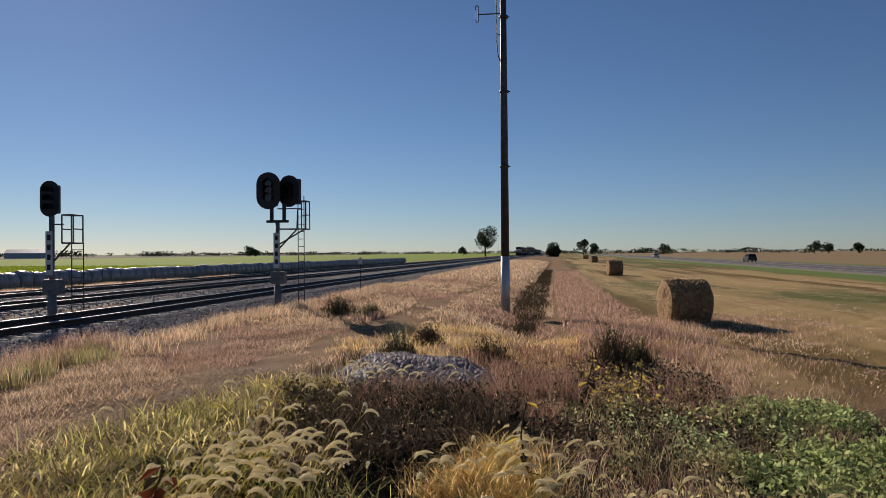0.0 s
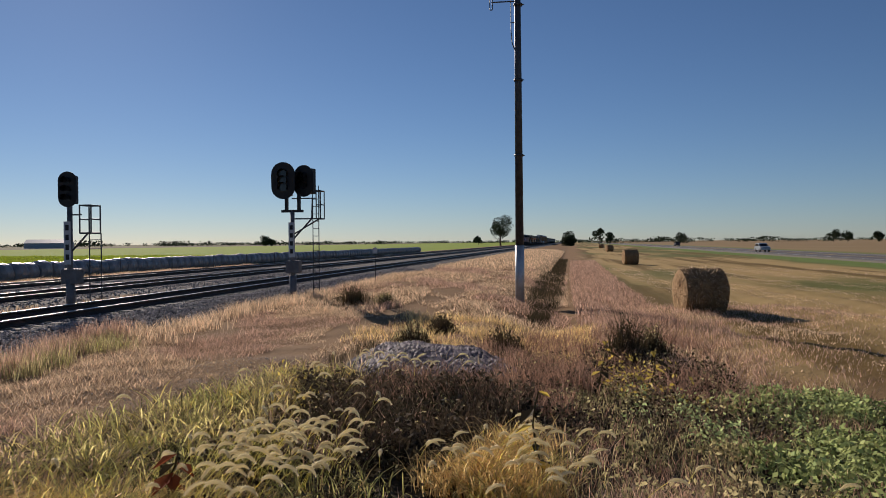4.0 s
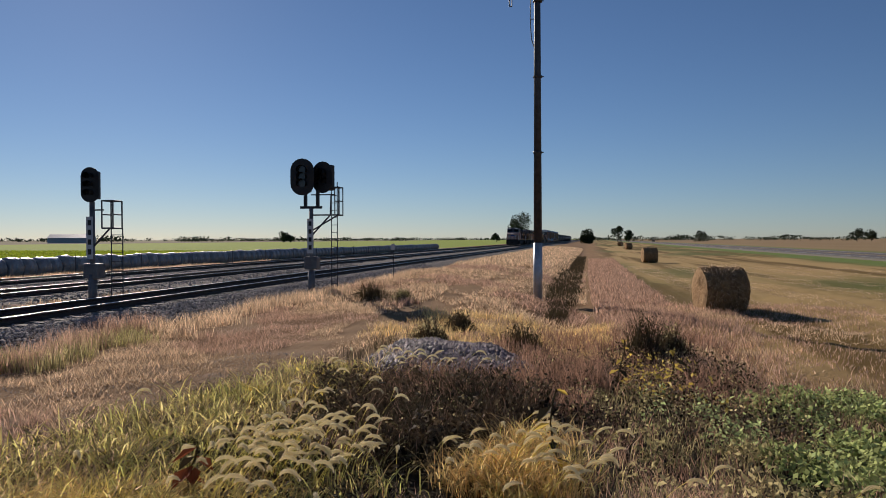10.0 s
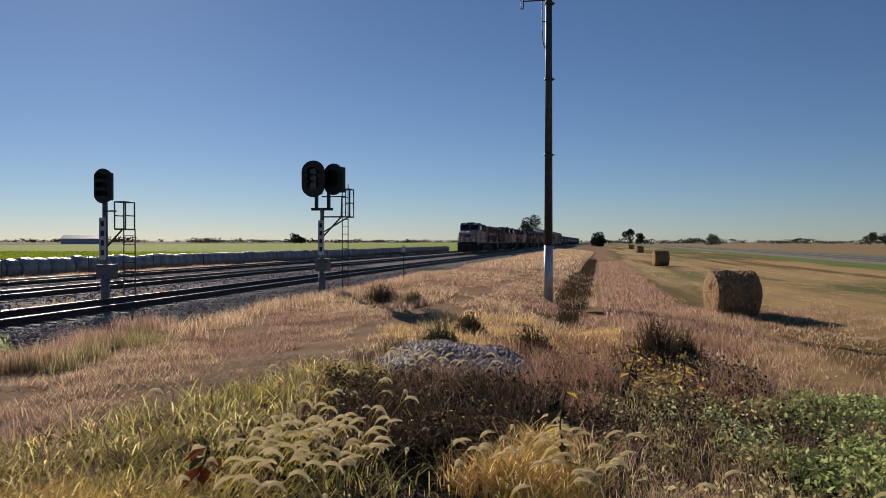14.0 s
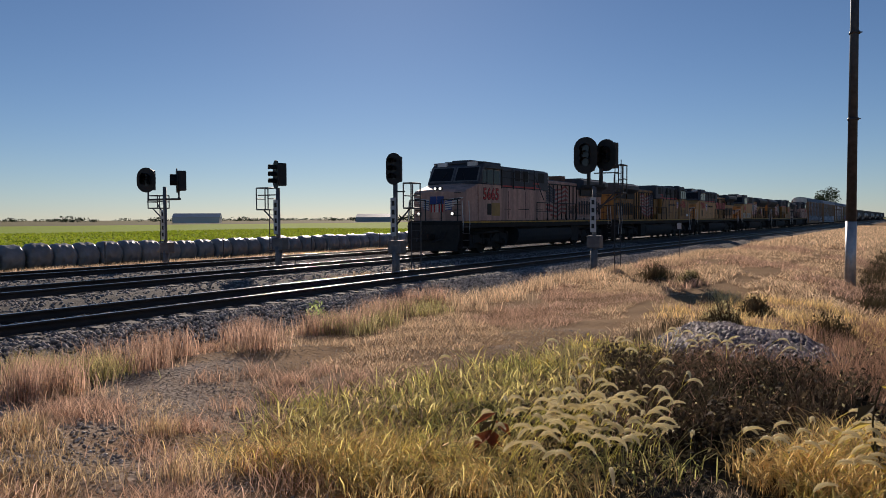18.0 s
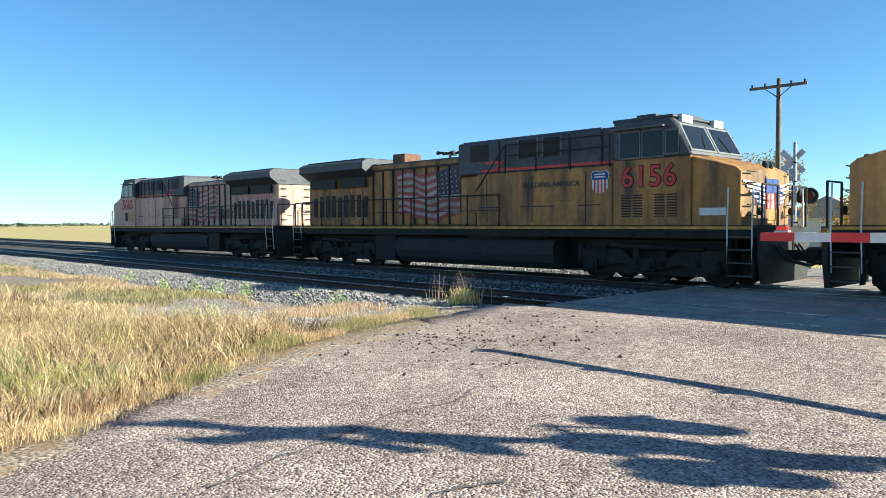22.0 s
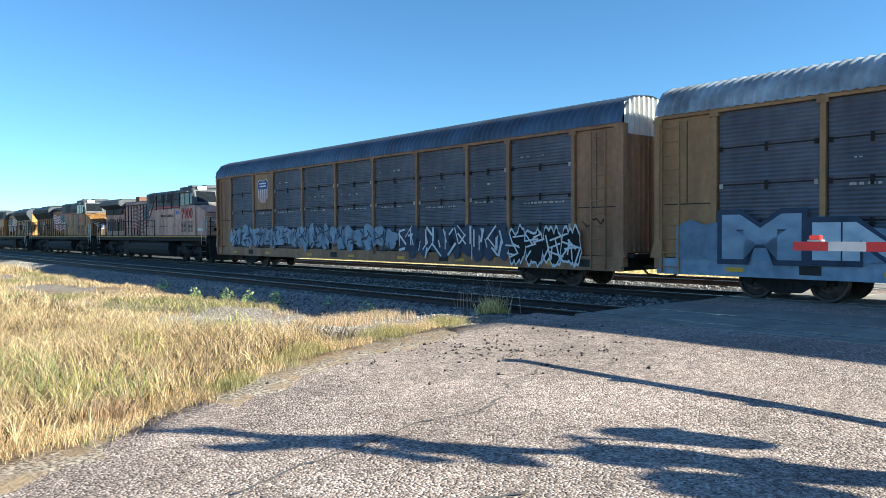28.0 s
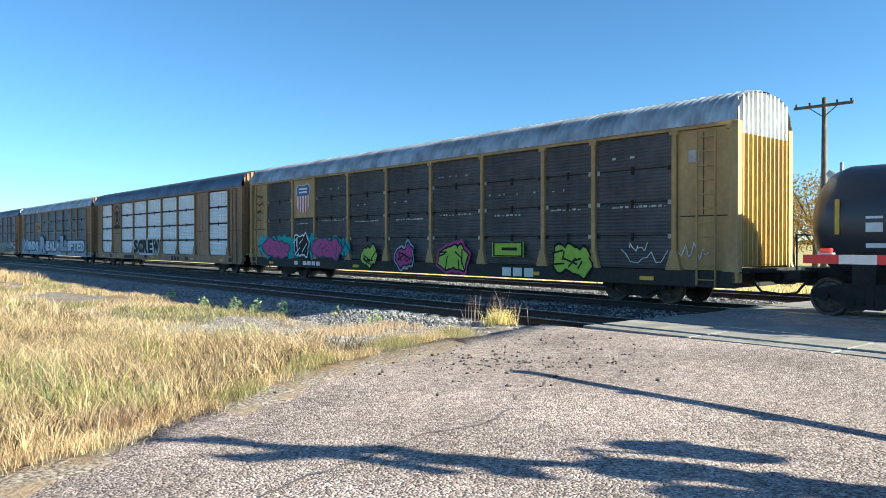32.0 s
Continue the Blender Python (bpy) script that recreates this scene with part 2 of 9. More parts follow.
def height(x, y):
    x, y = np.asarray(x, dtype=float), np.asarray(y, dtype=float)
    z = np.full(np.broadcast(x, y).shape, -0.5)
    z = z - 0.38 * sstep(-3.0, 4.0, x) * sstep(0.5, 9.0, y)              # the hay field lies lower
    z = z + 0.1 * sstep(-11.0, -8.5, x) * (1 - sstep(-6.0, -3.0, x))     # the service track's bank
    z = z - 0.32 * np.exp(-((x + 0.5 - bend(y)) / 1.2) ** 2) * sstep(9.0, 20.0, y)  # the ditch
    z = z - 0.35 * sstep(-27.5, -36.0, x)                                # the fields beyond the tracks
    near = (1 - sstep(1.0, 6.5, np.abs(y + 5.3) - 5.1))                  # the road's bank
    side = 1 - sstep(-28.0, -60.0, x)
    z = z + near * (0.38 + 0.25 * sstep(2.0, -4.0, x) * 0) * side
    z = z + lumps(x, y) * (1 - sstep(60, 200, np.hypot(x, y)))
    return z


def build_ground():
    def axis(lo, hi, dense_lo, dense_hi, step):
        a = list(np.arange(dense_lo, dense_hi + 1e-6, step))
        v, d = dense_hi, step
        while v < hi:
            d *= 1.22
            v += d
            a.append(min(v, hi))
        v, d = dense_lo, step
        while v > lo:
            d *= 1.22
            v -= d
            a.insert(0, max(v, lo))
        return np.array(a)
    xs, ys = axis(-4500, 4500, -30, 14, 0.35), axis(-4500, 4500, -22, 44, 0.35)
    X, Y = np.meshgrid(xs, ys)
    Z = height(X, Y)
    rail = (np.abs(X - bend(Y) + 18.8) < 9.0)
    Z = np.where(rail, np.minimum(Z, -0.48), Z)
    far_side = np.interp(-X, [-45, -8, -2, 0.5, 2.1, 3.2, 4.7, 6.15, 8.5, 10.7, 12.2], [-5.6, -6.2, -6.6, -7.1, -7.8, -8.6, -9.5, -10.24, -10.9, -11.3, -11.4])
    paved = (X < 30) & (X > -12.3) & (Y > far_side + 0.85) & (Y < ROAD_Y1 - 0.75)
    # the soil laps at the road's edge
    lap = (X < 30) & (X > -11.5) & ~paved & (Y > far_side - 1.2) & (Y < ROAD_Y1 + 1.0)
    Z = np.where(lap, np.where(Y < -4, np.clip(Z, -0.16, -0.128), np.clip(Z, -0.185, -0.152)), Z)
    Z = np.where(paved, -0.3, Z)
    n, m = X.shape
    idx = np.arange(n * m).reshape(n, m)
    faces = np.stack([idx[:-1, :-1], idx[:-1, 1:], idx[1:, 1:], idx[1:, :-1]], -1).reshape(-1, 4)
    me = sheet_mesh("ground", np.stack([X, Y, Z], -1).reshape(-1, 3), faces, ground_material(), True)
    return tagged(new("ground", me), "dry grass and bare gravelly soil beside the railway, with mown fields", "ground", kind="structure")


def ground_material():
    m = bpy.data.materials.new("ground_soil")
    m.use_nodes = True
    nt = m.node_tree
    L = nt.links.new
    b = nt.nodes["Principled BSDF"]
    b.inputs["Roughness"].default_value = 0.95
    b.inputs["Specular IOR Level"].default_value = 0.1
    geo = nt.nodes.new("ShaderNodeNewGeometry")
    sep = nt.nodes.new("ShaderNodeSeparateXYZ")
    L(geo.outputs["Position"], sep.inputs[0])

    def noise_at(scale, detail=5.0, stretch=None):
        n = nt.nodes.new("ShaderNodeTexNoise")
        n.inputs["Scale"].default_value, n.inputs["Detail"].default_value = scale, detail
        if stretch:
            mp = nt.nodes.new("ShaderNodeMapping")
            mp.inputs["Scale"].default_value = stretch
            L(geo.outputs["Position"], mp.inputs[0])
            L(mp.outputs[0], n.inputs["Vector"])
        else:
            L(geo.outputs["Position"], n.inputs["Vector"])
        return n.outputs[0]

    def span(v, a, b_):
        r = nt.nodes.new("ShaderNodeMapRange")
        r.interpolation_type = "SMOOTHSTEP"
        r.inputs[1].default_value, r.inputs[2].default_value = a, b_
        L(v, r.inputs[0])
        return r.outputs[0]

    def mix(f, a, b_):
        n = nt.nodes.new("ShaderNodeMix")
        n.data_type = "RGBA"
        L(f, n.inputs[0])
        for k, c in ((6, a), (7, b_)):
            if isinstance(c, tuple):
                n.inputs[k].default_value = (*c, 1)
            else:
                L(c, n.inputs[k])
        return n.outputs[2]

    def times(a, b_):
        n = nt.nodes.new("ShaderNodeMath")
        n.operation = "MULTIPLY"
        for k, c in ((0, a), (1, b_)):
            if isinstance(c, float):
                n.inputs[k].default_value = c
            else:
                L(c, n.inputs[k])
        return n.outputs[0]

    def plus(a, b_):
        n = nt.nodes.new("ShaderNodeMath")
        n.operation = "ADD"
        for k, c in ((0, a), (1, b_)):
            if isinstance(c, float):
                n.inputs[k].default_value = c
            else:
                L(c, n.inputs[k])
        return n.outputs[0]
    y = sep.outputs[1]
    past = nt.nodes.new("ShaderNodeMath")
    past.operation = "MAXIMUM"
    past.inputs[1].default_value = 0.0
    L(plus(y, -31.6), past.inputs[0])
    x = plus(sep.outputs[0], times(past.outputs[0], -0.0245))      # the fields run along the line
    wob = times(plus(noise_at(0.12, 3.0), -0.5), 6.0)
    xw = plus(x, wob)
    # verge: dry straw, darkened as shaded gaps between blades, over grey gravelly soil
    gravel = mix(span(noise_at(24.0, 6.0), 0.38, 0.62), (0.12, 0.095, 0.08), (0.42, 0.35, 0.29))
    straw = mix(noise_at(1.3, 6.0), (0.2, 0.12, 0.06), (0.36, 0.23, 0.11))
    verge = mix(times(span(noise_at(0.5, 6.0), 0.5, 0.66), span(y, 16.0, 8.0)), straw, gravel)
    bare = times(span(xw, -4.4, -6.2), span(y, 9.0, 5.0))
    verge = mix(bare, verge, mix(span(noise_at(0.9, 6.0), 0.55, 0.7), gravel, straw))
    # grit along the road
    grit = mix(span(noise_at(3.0, 6.0), 0.42, 0.62), gravel, (0.26, 0.19, 0.13))
    verge = mix(times(span(y, -13.5, -11.8), span(y, 1.8, 0.4)), verge, grit)
    # soil and litter under the weeds, painted dark for the shade there
    weed_shade = times(times(span(xw, -5.6, -3.6), span(xw, 6.5, 4.0)), times(span(y, 4.2, 6.0), span(y, 15.0, 11.5)))
    verge = mix(weed_shade, verge, mix(span(noise_at(2.5, 6.0), 0.5, 0.7), (0.045, 0.036, 0.024), (0.2, 0.15, 0.08)))
    # hay field: pale and ochre swaths along the line
    swath = noise_at(0.35, 4.0, (1.0, 0.05, 1.0))
    hay = mix(span(swath, 0.42, 0.57), (0.19, 0.125, 0.04), (0.48, 0.34, 0.14))
    hay = mix(span(noise_at(0.06, 5.0, (1.0, 0.3, 1.0)), 0.46, 0.62), hay, (0.15, 0.16, 0.045))
    c = mix(times(span(xw, 1.5, 4.5), span(y, 11.0, 17.0)), verge, hay)
    # green verge of the highway, and the brown crop past it
    c = mix(span(xw, 25.0, 29.0), c, (0.17, 0.24, 0.06))
    crop = mix(noise_at(0.05, 5.0, (1.0, 0.2, 1.0)), (0.3, 0.2, 0.1), (0.38, 0.29, 0.15))
    c = mix(span(x, 47.0, 60.0), c, crop)
    # green bean field and stubble beyond the tracks
    green = mix(noise_at(0.25, 6.0), (0.2, 0.3, 0.02), (0.34, 0.42, 0.05))
    far = mix(noise_at(0.01, 5.0), (0.24, 0.2, 0.11), (0.14, 0.15, 0.06))
    left = mix(span(x, -330.0, -345.0), green, far)
    c = mix(span(xw, -37.0, -43.0), c, left)
    stub = mix(noise_at(0.3, 5.0, (1.0, 0.15, 1.0)), (0.4, 0.33, 0.14), (0.5, 0.4, 0.2))
    c = mix(times(span(y, -10.0, -24.0), span(x, -27.0, -30.0)), c, stub)
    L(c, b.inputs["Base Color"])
    bp = nt.nodes.new("ShaderNodeBump")
    bp.inputs["Strength"].default_value, bp.inputs["Distance"].default_value = 0.7, 0.05
    L(noise_at(12.0, 6.0), bp.inputs["Height"])
    L(bp.outputs[0], b.inputs["Normal"])
    return m


build_ground()

# ---- train ----
yellow = surf("locomotive_yellow", (0.64, 0.3, 0.075), (0.52, 0.24, 0.06), 0.5, dirt=(0.13, 0.07, 0.03), dirt_amount=0.55, streak=2.6, dirt_scale=1.2, bump=0.05)
faded = surf("faded_locomotive_paint", (0.66, 0.42, 0.33), (0.54, 0.33, 0.26), 0.65, dirt=(0.14, 0.1, 0.09), dirt_amount=0.65, streak=2.4, dirt_scale=1.0, bump=0.05)
tan_yellow = surf("sooty_locomotive_yellow", (0.5, 0.24, 0.045), (0.36, 0.17, 0.04), 0.6, dirt=(0.035, 0.026, 0.022), dirt_amount=1.0, streak=2.4, dirt_scale=0.9, bump=0.05)
roof_grey = surf("locomotive_grey", (0.075, 0.082, 0.1), (0.05, 0.054, 0.066), 0.6, dirt=(0.03, 0.025, 0.02), dirt_amount=0.5)
soot = surf("soot_black", (0.018, 0.016, 0.015), (0.03, 0.027, 0.024), 0.75, bump=0.2)
under = surf("underframe_grime", (0.011, 0.01, 0.009), (0.022, 0.018, 0.016), 0.85, scale=3.0, bump=0.3, fine=0.3, fine_scale=30)
steel = surf("worn_wheel_steel", (0.11, 0.09, 0.08), (0.06, 0.045, 0.04), 0.55, 0.5, scale=9)
tank_grey = surf("fuel_tank_grey", (0.03, 0.03, 0.032), (0.02, 0.02, 0.021), 0.85, dirt=(0.03, 0.025, 0.02), dirt_amount=0.6)
glass_dark = surf("cab_glass", (0.012, 0.014, 0.018), (0.018, 0.02, 0.024), 0.1, spec=0.22)
red_paint = surf("red_paint", (0.55, 0.03, 0.025), (0.45, 0.03, 0.03), 0.5)
white_paint = surf("white_paint", (0.78, 0.78, 0.76), (0.68, 0.68, 0.66), 0.55, dirt=(0.3, 0.26, 0.2), dirt_amount=0.35)
blue_paint = surf("blue_paint", (0.02, 0.05, 0.22), (0.025, 0.06, 0.25), 0.5)
black_paint = surf("black_paint", (0.01, 0.01, 0.012), (0.014, 0.014, 0.016), 0.7, spec=0.25)
flag_white = surf("weathered_white", (0.5, 0.4, 0.35), (0.38, 0.29, 0.26), 0.6, dirt=(0.12, 0.09, 0.07), dirt_amount=0.6, streak=1.5)
flag_red = surf("weathered_red", (0.38, 0.07, 0.06), (0.3, 0.06, 0.05), 0.6, dirt=(0.08, 0.05, 0.045), dirt_amount=0.6, streak=1.5)
flag_blue = surf("weathered_blue", (0.022, 0.026, 0.06), (0.03, 0.032, 0.055), 0.6, dirt=(0.05, 0.045, 0.05), dirt_amount=0.5)
clean_white = surf("mural_white", (0.68, 0.66, 0.62), (0.58, 0.55, 0.5), 0.5, dirt=(0.25, 0.2, 0.16), dirt_amount=0.5, streak=2.0)
clean_red = surf("mural_red", (0.5, 0.05, 0.05), (0.4, 0.045, 0.05), 0.5, dirt=(0.15, 0.05, 0.04), dirt_amount=0.5, streak=2.0)
clean_blue = surf("mural_blue", (0.012, 0.035, 0.075), (0.016, 0.032, 0.06), 0.5)
lamp_glow = surf("headlight_glow", (1.0, 0.93, 0.75), (1.0, 0.93, 0.75), 0.3, emit=1.5)
stripe_yellow = surf("stripe_yellow", (0.7, 0.42, 0.03), (0.6, 0.36, 0.04), 0.5)

cream_paint = surf("cream_paint", (0.56, 0.5, 0.4), (0.48, 0.42, 0.33), 0.6, dirt=(0.2, 0.16, 0.11), dirt_amount=0.4)
box_tan = surf("bleached_box_yellow", (0.5, 0.32, 0.09), (0.42, 0.26, 0.08), 0.6, dirt=(0.1, 0.06, 0.04), dirt_amount=0.4)
sill_yellow = surf("sill_yellow", (0.66, 0.38, 0.04), (0.5, 0.28, 0.04), 0.6, dirt=(0.1, 0.06, 0.03), dirt_amount=0.6, dirt_scale=2.5)
frame_alu = surf("window_frame_grey", (0.16, 0.165, 0.17), (0.1, 0.1, 0.105), 0.5)

TEXTS = {}


def text_mesh(words, size, material, bold=0.0, width=1.0, spacing=1.0):
    key = (words, size, material.name, bold, width, spacing)
    if key in TEXTS:
        return TEXTS[key]
    cu = bpy.data.curves.new("lettering", "FONT")
    cu.body, cu.size, cu.align_x, cu.align_y = words, size, "CENTER", "CENTER"
    cu.extrude, cu.offset, cu.resolution_u = 0.004, bold, 3
    cu.space_line, cu.space_character = 0.8, spacing
    ob = bpy.data.objects.new("lettering", cu)
    scene.collection.objects.link(ob)
    me = bpy.data.meshes.new_from_object(ob.evaluated_get(bpy.context.evaluated_depsgraph_get()))
    bpy.data.objects.remove(ob)
    bpy.data.curves.remove(cu)
    me.materials.clear()
    me.materials.append(material)
    for v in me.vertices:
        v.co.x *= width
    TEXTS[key] = me
    return me


def lettered(name, words, size, material, parent, x, y, z, side=1, bold=0.0, width=1.0, label="", spacing=1.0):
    """Letters on a side wall: side 1 faces +x, side -1 faces -x."""
    m = Matrix.Translation((x, y, z)) @ (pose(0, 0, 0, 90, 0, 90) if side > 0 else pose(0, 0, 0, 90, 0, -90))
    ob = shared(name, text_mesh(words, size, material, bold, width, spacing), parent, m)
    if label:
        ob["label"] = label
    return ob


def on_side(parent, name, x, y, z, side, bm, material, label=""):
    """A flat piece drawn in (u, v) = (along the wall as one reads, up), thickness along its normal."""
    m = Matrix.Translation((x, y, z)) @ (pose(0, 0, 0, 90, 0, 90) if side > 0 else pose(0, 0, 0, 90, 0, -90))
    return part(name, bm, material, parent, label, m)


def poly(bm, pts, z=0.0, mat=0):
    f = bm.faces.new([bm.verts.new((u, v, z)) for u, v in pts])
    f.material_index = mat
    return f


def flag_mesh(w=2.9, h=1.75, flip=False, slant=0.0):
    bm = bmesh.new()
    n = 18

    def at(u, v):
        uu = u * w
        k = (1 - u) if flip else u
        return (uu - w / 2 + (-1 if flip else 1) * slant * (v - 0.5) * (1 - 0.6 * k), v * h - h / 2 + (0.14 * math.sin(u * 8.5 + 0.6) + 0.05 * math.sin(u * 19 + v * 4)) * (0.4 + 0.6 * k) - 0.1 * (v - 0.5) * k)
    for s in range(13):
        for i in range(n):
            u0, u1, v0, v1 = i / n, (i + 1) / n, s / 13, (s + 1) / 13
            canton = s >= 6 and ((i < n * 0.42) if not flip else (i >= n * 0.58))
            poly(bm, [at(u0, v0), at(u1, v0), at(u1, v1), at(u0, v1)], 0, 2 if canton else (0 if s % 2 == 0 else 1))
    for r in range(5):
        for c in range(6):
            u = (0.04 + c * 0.065) if not flip else (0.63 + c * 0.065)
            p = at(u, 0.52 + r * 0.095)
            a = 0.045
            poly(bm, [(p[0] - a, p[1]), (p[0], p[1] - a), (p[0] + a, p[1]), (p[0], p[1] + a)], 0.004, 1)
    return bm


def shield_mesh(s=1.0):
    """A plain shield: blue above, red and white bars below."""
    bm = bmesh.new()
    w, h = 0.42 * s, 0.5 * s
    top = [(-w, 0.1 * s), (w, 0.1 * s), (w * 1.12, h * 0.75), (w * 0.75, h), (0, h * 0.88), (-w * 0.75, h), (-w * 1.12, h * 0.75)]
    poly(bm, [(u * 1.08, v * 1.05) for u, v in top] , 0, 1)
    poly(bm, top, 0.004, 0)
    n = 9
    for i in range(n):
        u0, u1 = -w + 2 * w * i / n, -w + 2 * w * (i + 1) / n
        def low(u):
            k = abs(u) / w
            return -h * (1.0 - 0.45 * k ** 3)
        poly(bm, [(u0, low(u0)), (u1, low(u1)), (u1, 0.1 * s), (u0, 0.1 * s)], 0.002, 1 if i % 2 == 0 else 2)
    for v in (0.2, 0.32):
        poly(bm, [(-w * 0.7, v * s), (w * 0.7, v * s), (w * 0.7, (v + 0.06) * s), (-w * 0.7, (v + 0.06) * s)], 0.008, 1)
    return bm


def wheel_mesh(r=0.5):
    bm = bmesh.new()
    seg = 20
    prof = [(0.0, 0.16), (0.04, 0.17), (0.05, r * 0.5), (0.02, r * 0.8), (0.06, r * 0.86), (0.06, r), (-0.07, r + 0.03), (-0.07, r * 0.8), (-0.03, 0.2)]
    rings = [[bm.verts.new((x, math.cos(i * math.tau / seg) * rr, math.sin(i * math.tau / seg) * rr)) for i in range(seg)] for x, rr in prof]
    for a, b in zip(rings, rings[1:]):
        for i in range(seg):
            j = (i + 1) % seg
            bm.faces.new((a[i], a[j], b[j], b[i]))
    bm.faces.new(rings[0])
    bm.faces.new(rings[-1][::-1])
    return bm


WHEEL_BIG = mesh_of("wheel", wheel_mesh(0.52), under)
WHEEL_SMALL = mesh_of("wheel", wheel_mesh(0.44), steel)
STANCHION = mesh_of("stanchion", tubes(((0, 0, 0), (0, 0, 1.0), 0.028), ((0, 0, 0), (0, 0, 0.12), 0.045)), soot)


def loco_truck(parent, y):
    for s in (-1, 1):
        bm = bmesh.new()
        prism(bm, [(-2.4, 0.75), (-2.1, 0.95), (-0.9, 0.95), (-0.6, 0.72), (0.6, 0.72), (0.9, 0.95), (2.1, 0.95), (2.4, 0.75), (2.3, 0.5), (1.5, 0.45), (0.9, 0.55), (0.3, 0.42), (-0.3, 0.42), (-0.9, 0.55), (-1.5, 0.45), (-2.3, 0.5)], "x", s * 1.02, s * 1.16)
        for k in (-1.85, 0, 1.85):
            box(bm, s * 1.0 if s > 0 else -1.26, 1.26 if s > 0 else -1.0, k - 0.2, k + 0.2, 0.34, 0.7, 0.04)
            for q in (-0.42, 0.42):
                tube(bm, (s * 1.1, k + q, 0.5), (s * 1.1, k + q, 1.05), 0.1, 8)
            tube(bm, (s * 1.26, k, 0.52), (s * 1.3, k, 0.52), 0.13, 10)
        tube(bm, (s * 1.2, -1.6, 0.98), (s * 1.2, 1.2, 1.06), 0.06, 8)
        part("truck_frame", bm, under, parent, m=pose(0, y, 0))
        for k in (-1.85, 0, 1.85):
            shared("wheel", WHEEL_BIG, parent, pose(s * 0.76, y + k, 0.52, 0, 0, 0 if s > 0 else 180))
    part("truck_bolster", boxes((-0.9, 0.9, y - 2.35, y + 2.35, 0.3, 1.2)), under, parent)
    for s in (-1, 1):
        part("brake_rigging", boxes((s * 0.86 if s > 0 else -1.0, 1.0 if s > 0 else -0.86, y - 2.3, y + 2.3, 0.26, 0.5)), under, parent)


def steps(parent, y, side, d):
    """Ladder steps at an end; d points to the end."""
    for i in range(4):
        z = 0.35 + i * 0.32
        part("step", boxes((side * 1.2 if side > 0 else -1.55, 1.55 if side > 0 else -1.2, y - 0.3, y + 0.3, z, z + 0.03)), steel, parent)
    for q in (-0.32, 0.3):
        part("step_side", boxes((side * 1.2 if side > 0 else -1.55, 1.55 if side > 0 else -1.2, y + q, y + q + 0.02, 0.3, 1.5)), under, parent)
    for q in (-0.3, 0.32):
        bm = bmesh.new()
        pipe(bm, [(side * 1.5, y + q, 0.55), (side * 1.56, y + q, 1.5), (side * 1.5, y + q, 2.55)], 0.02, 6)
        part("grab_rail", bm, white_paint, parent)


def handrail(parent, y0, y1, side, n):
    for i in range(n):
        shared("stanchion", STANCHION, parent, pose(side * 1.52, y0 + (y1 - y0) * i / (n - 1), 1.6))
    part("handrail", tubes(((side * 1.52, y0, 2.6), (side * 1.52, y1, 2.6), 0.024), ((side * 1.52, y0, 2.1), (side * 1.52, y1, 2.1), 0.012)), soot, parent)


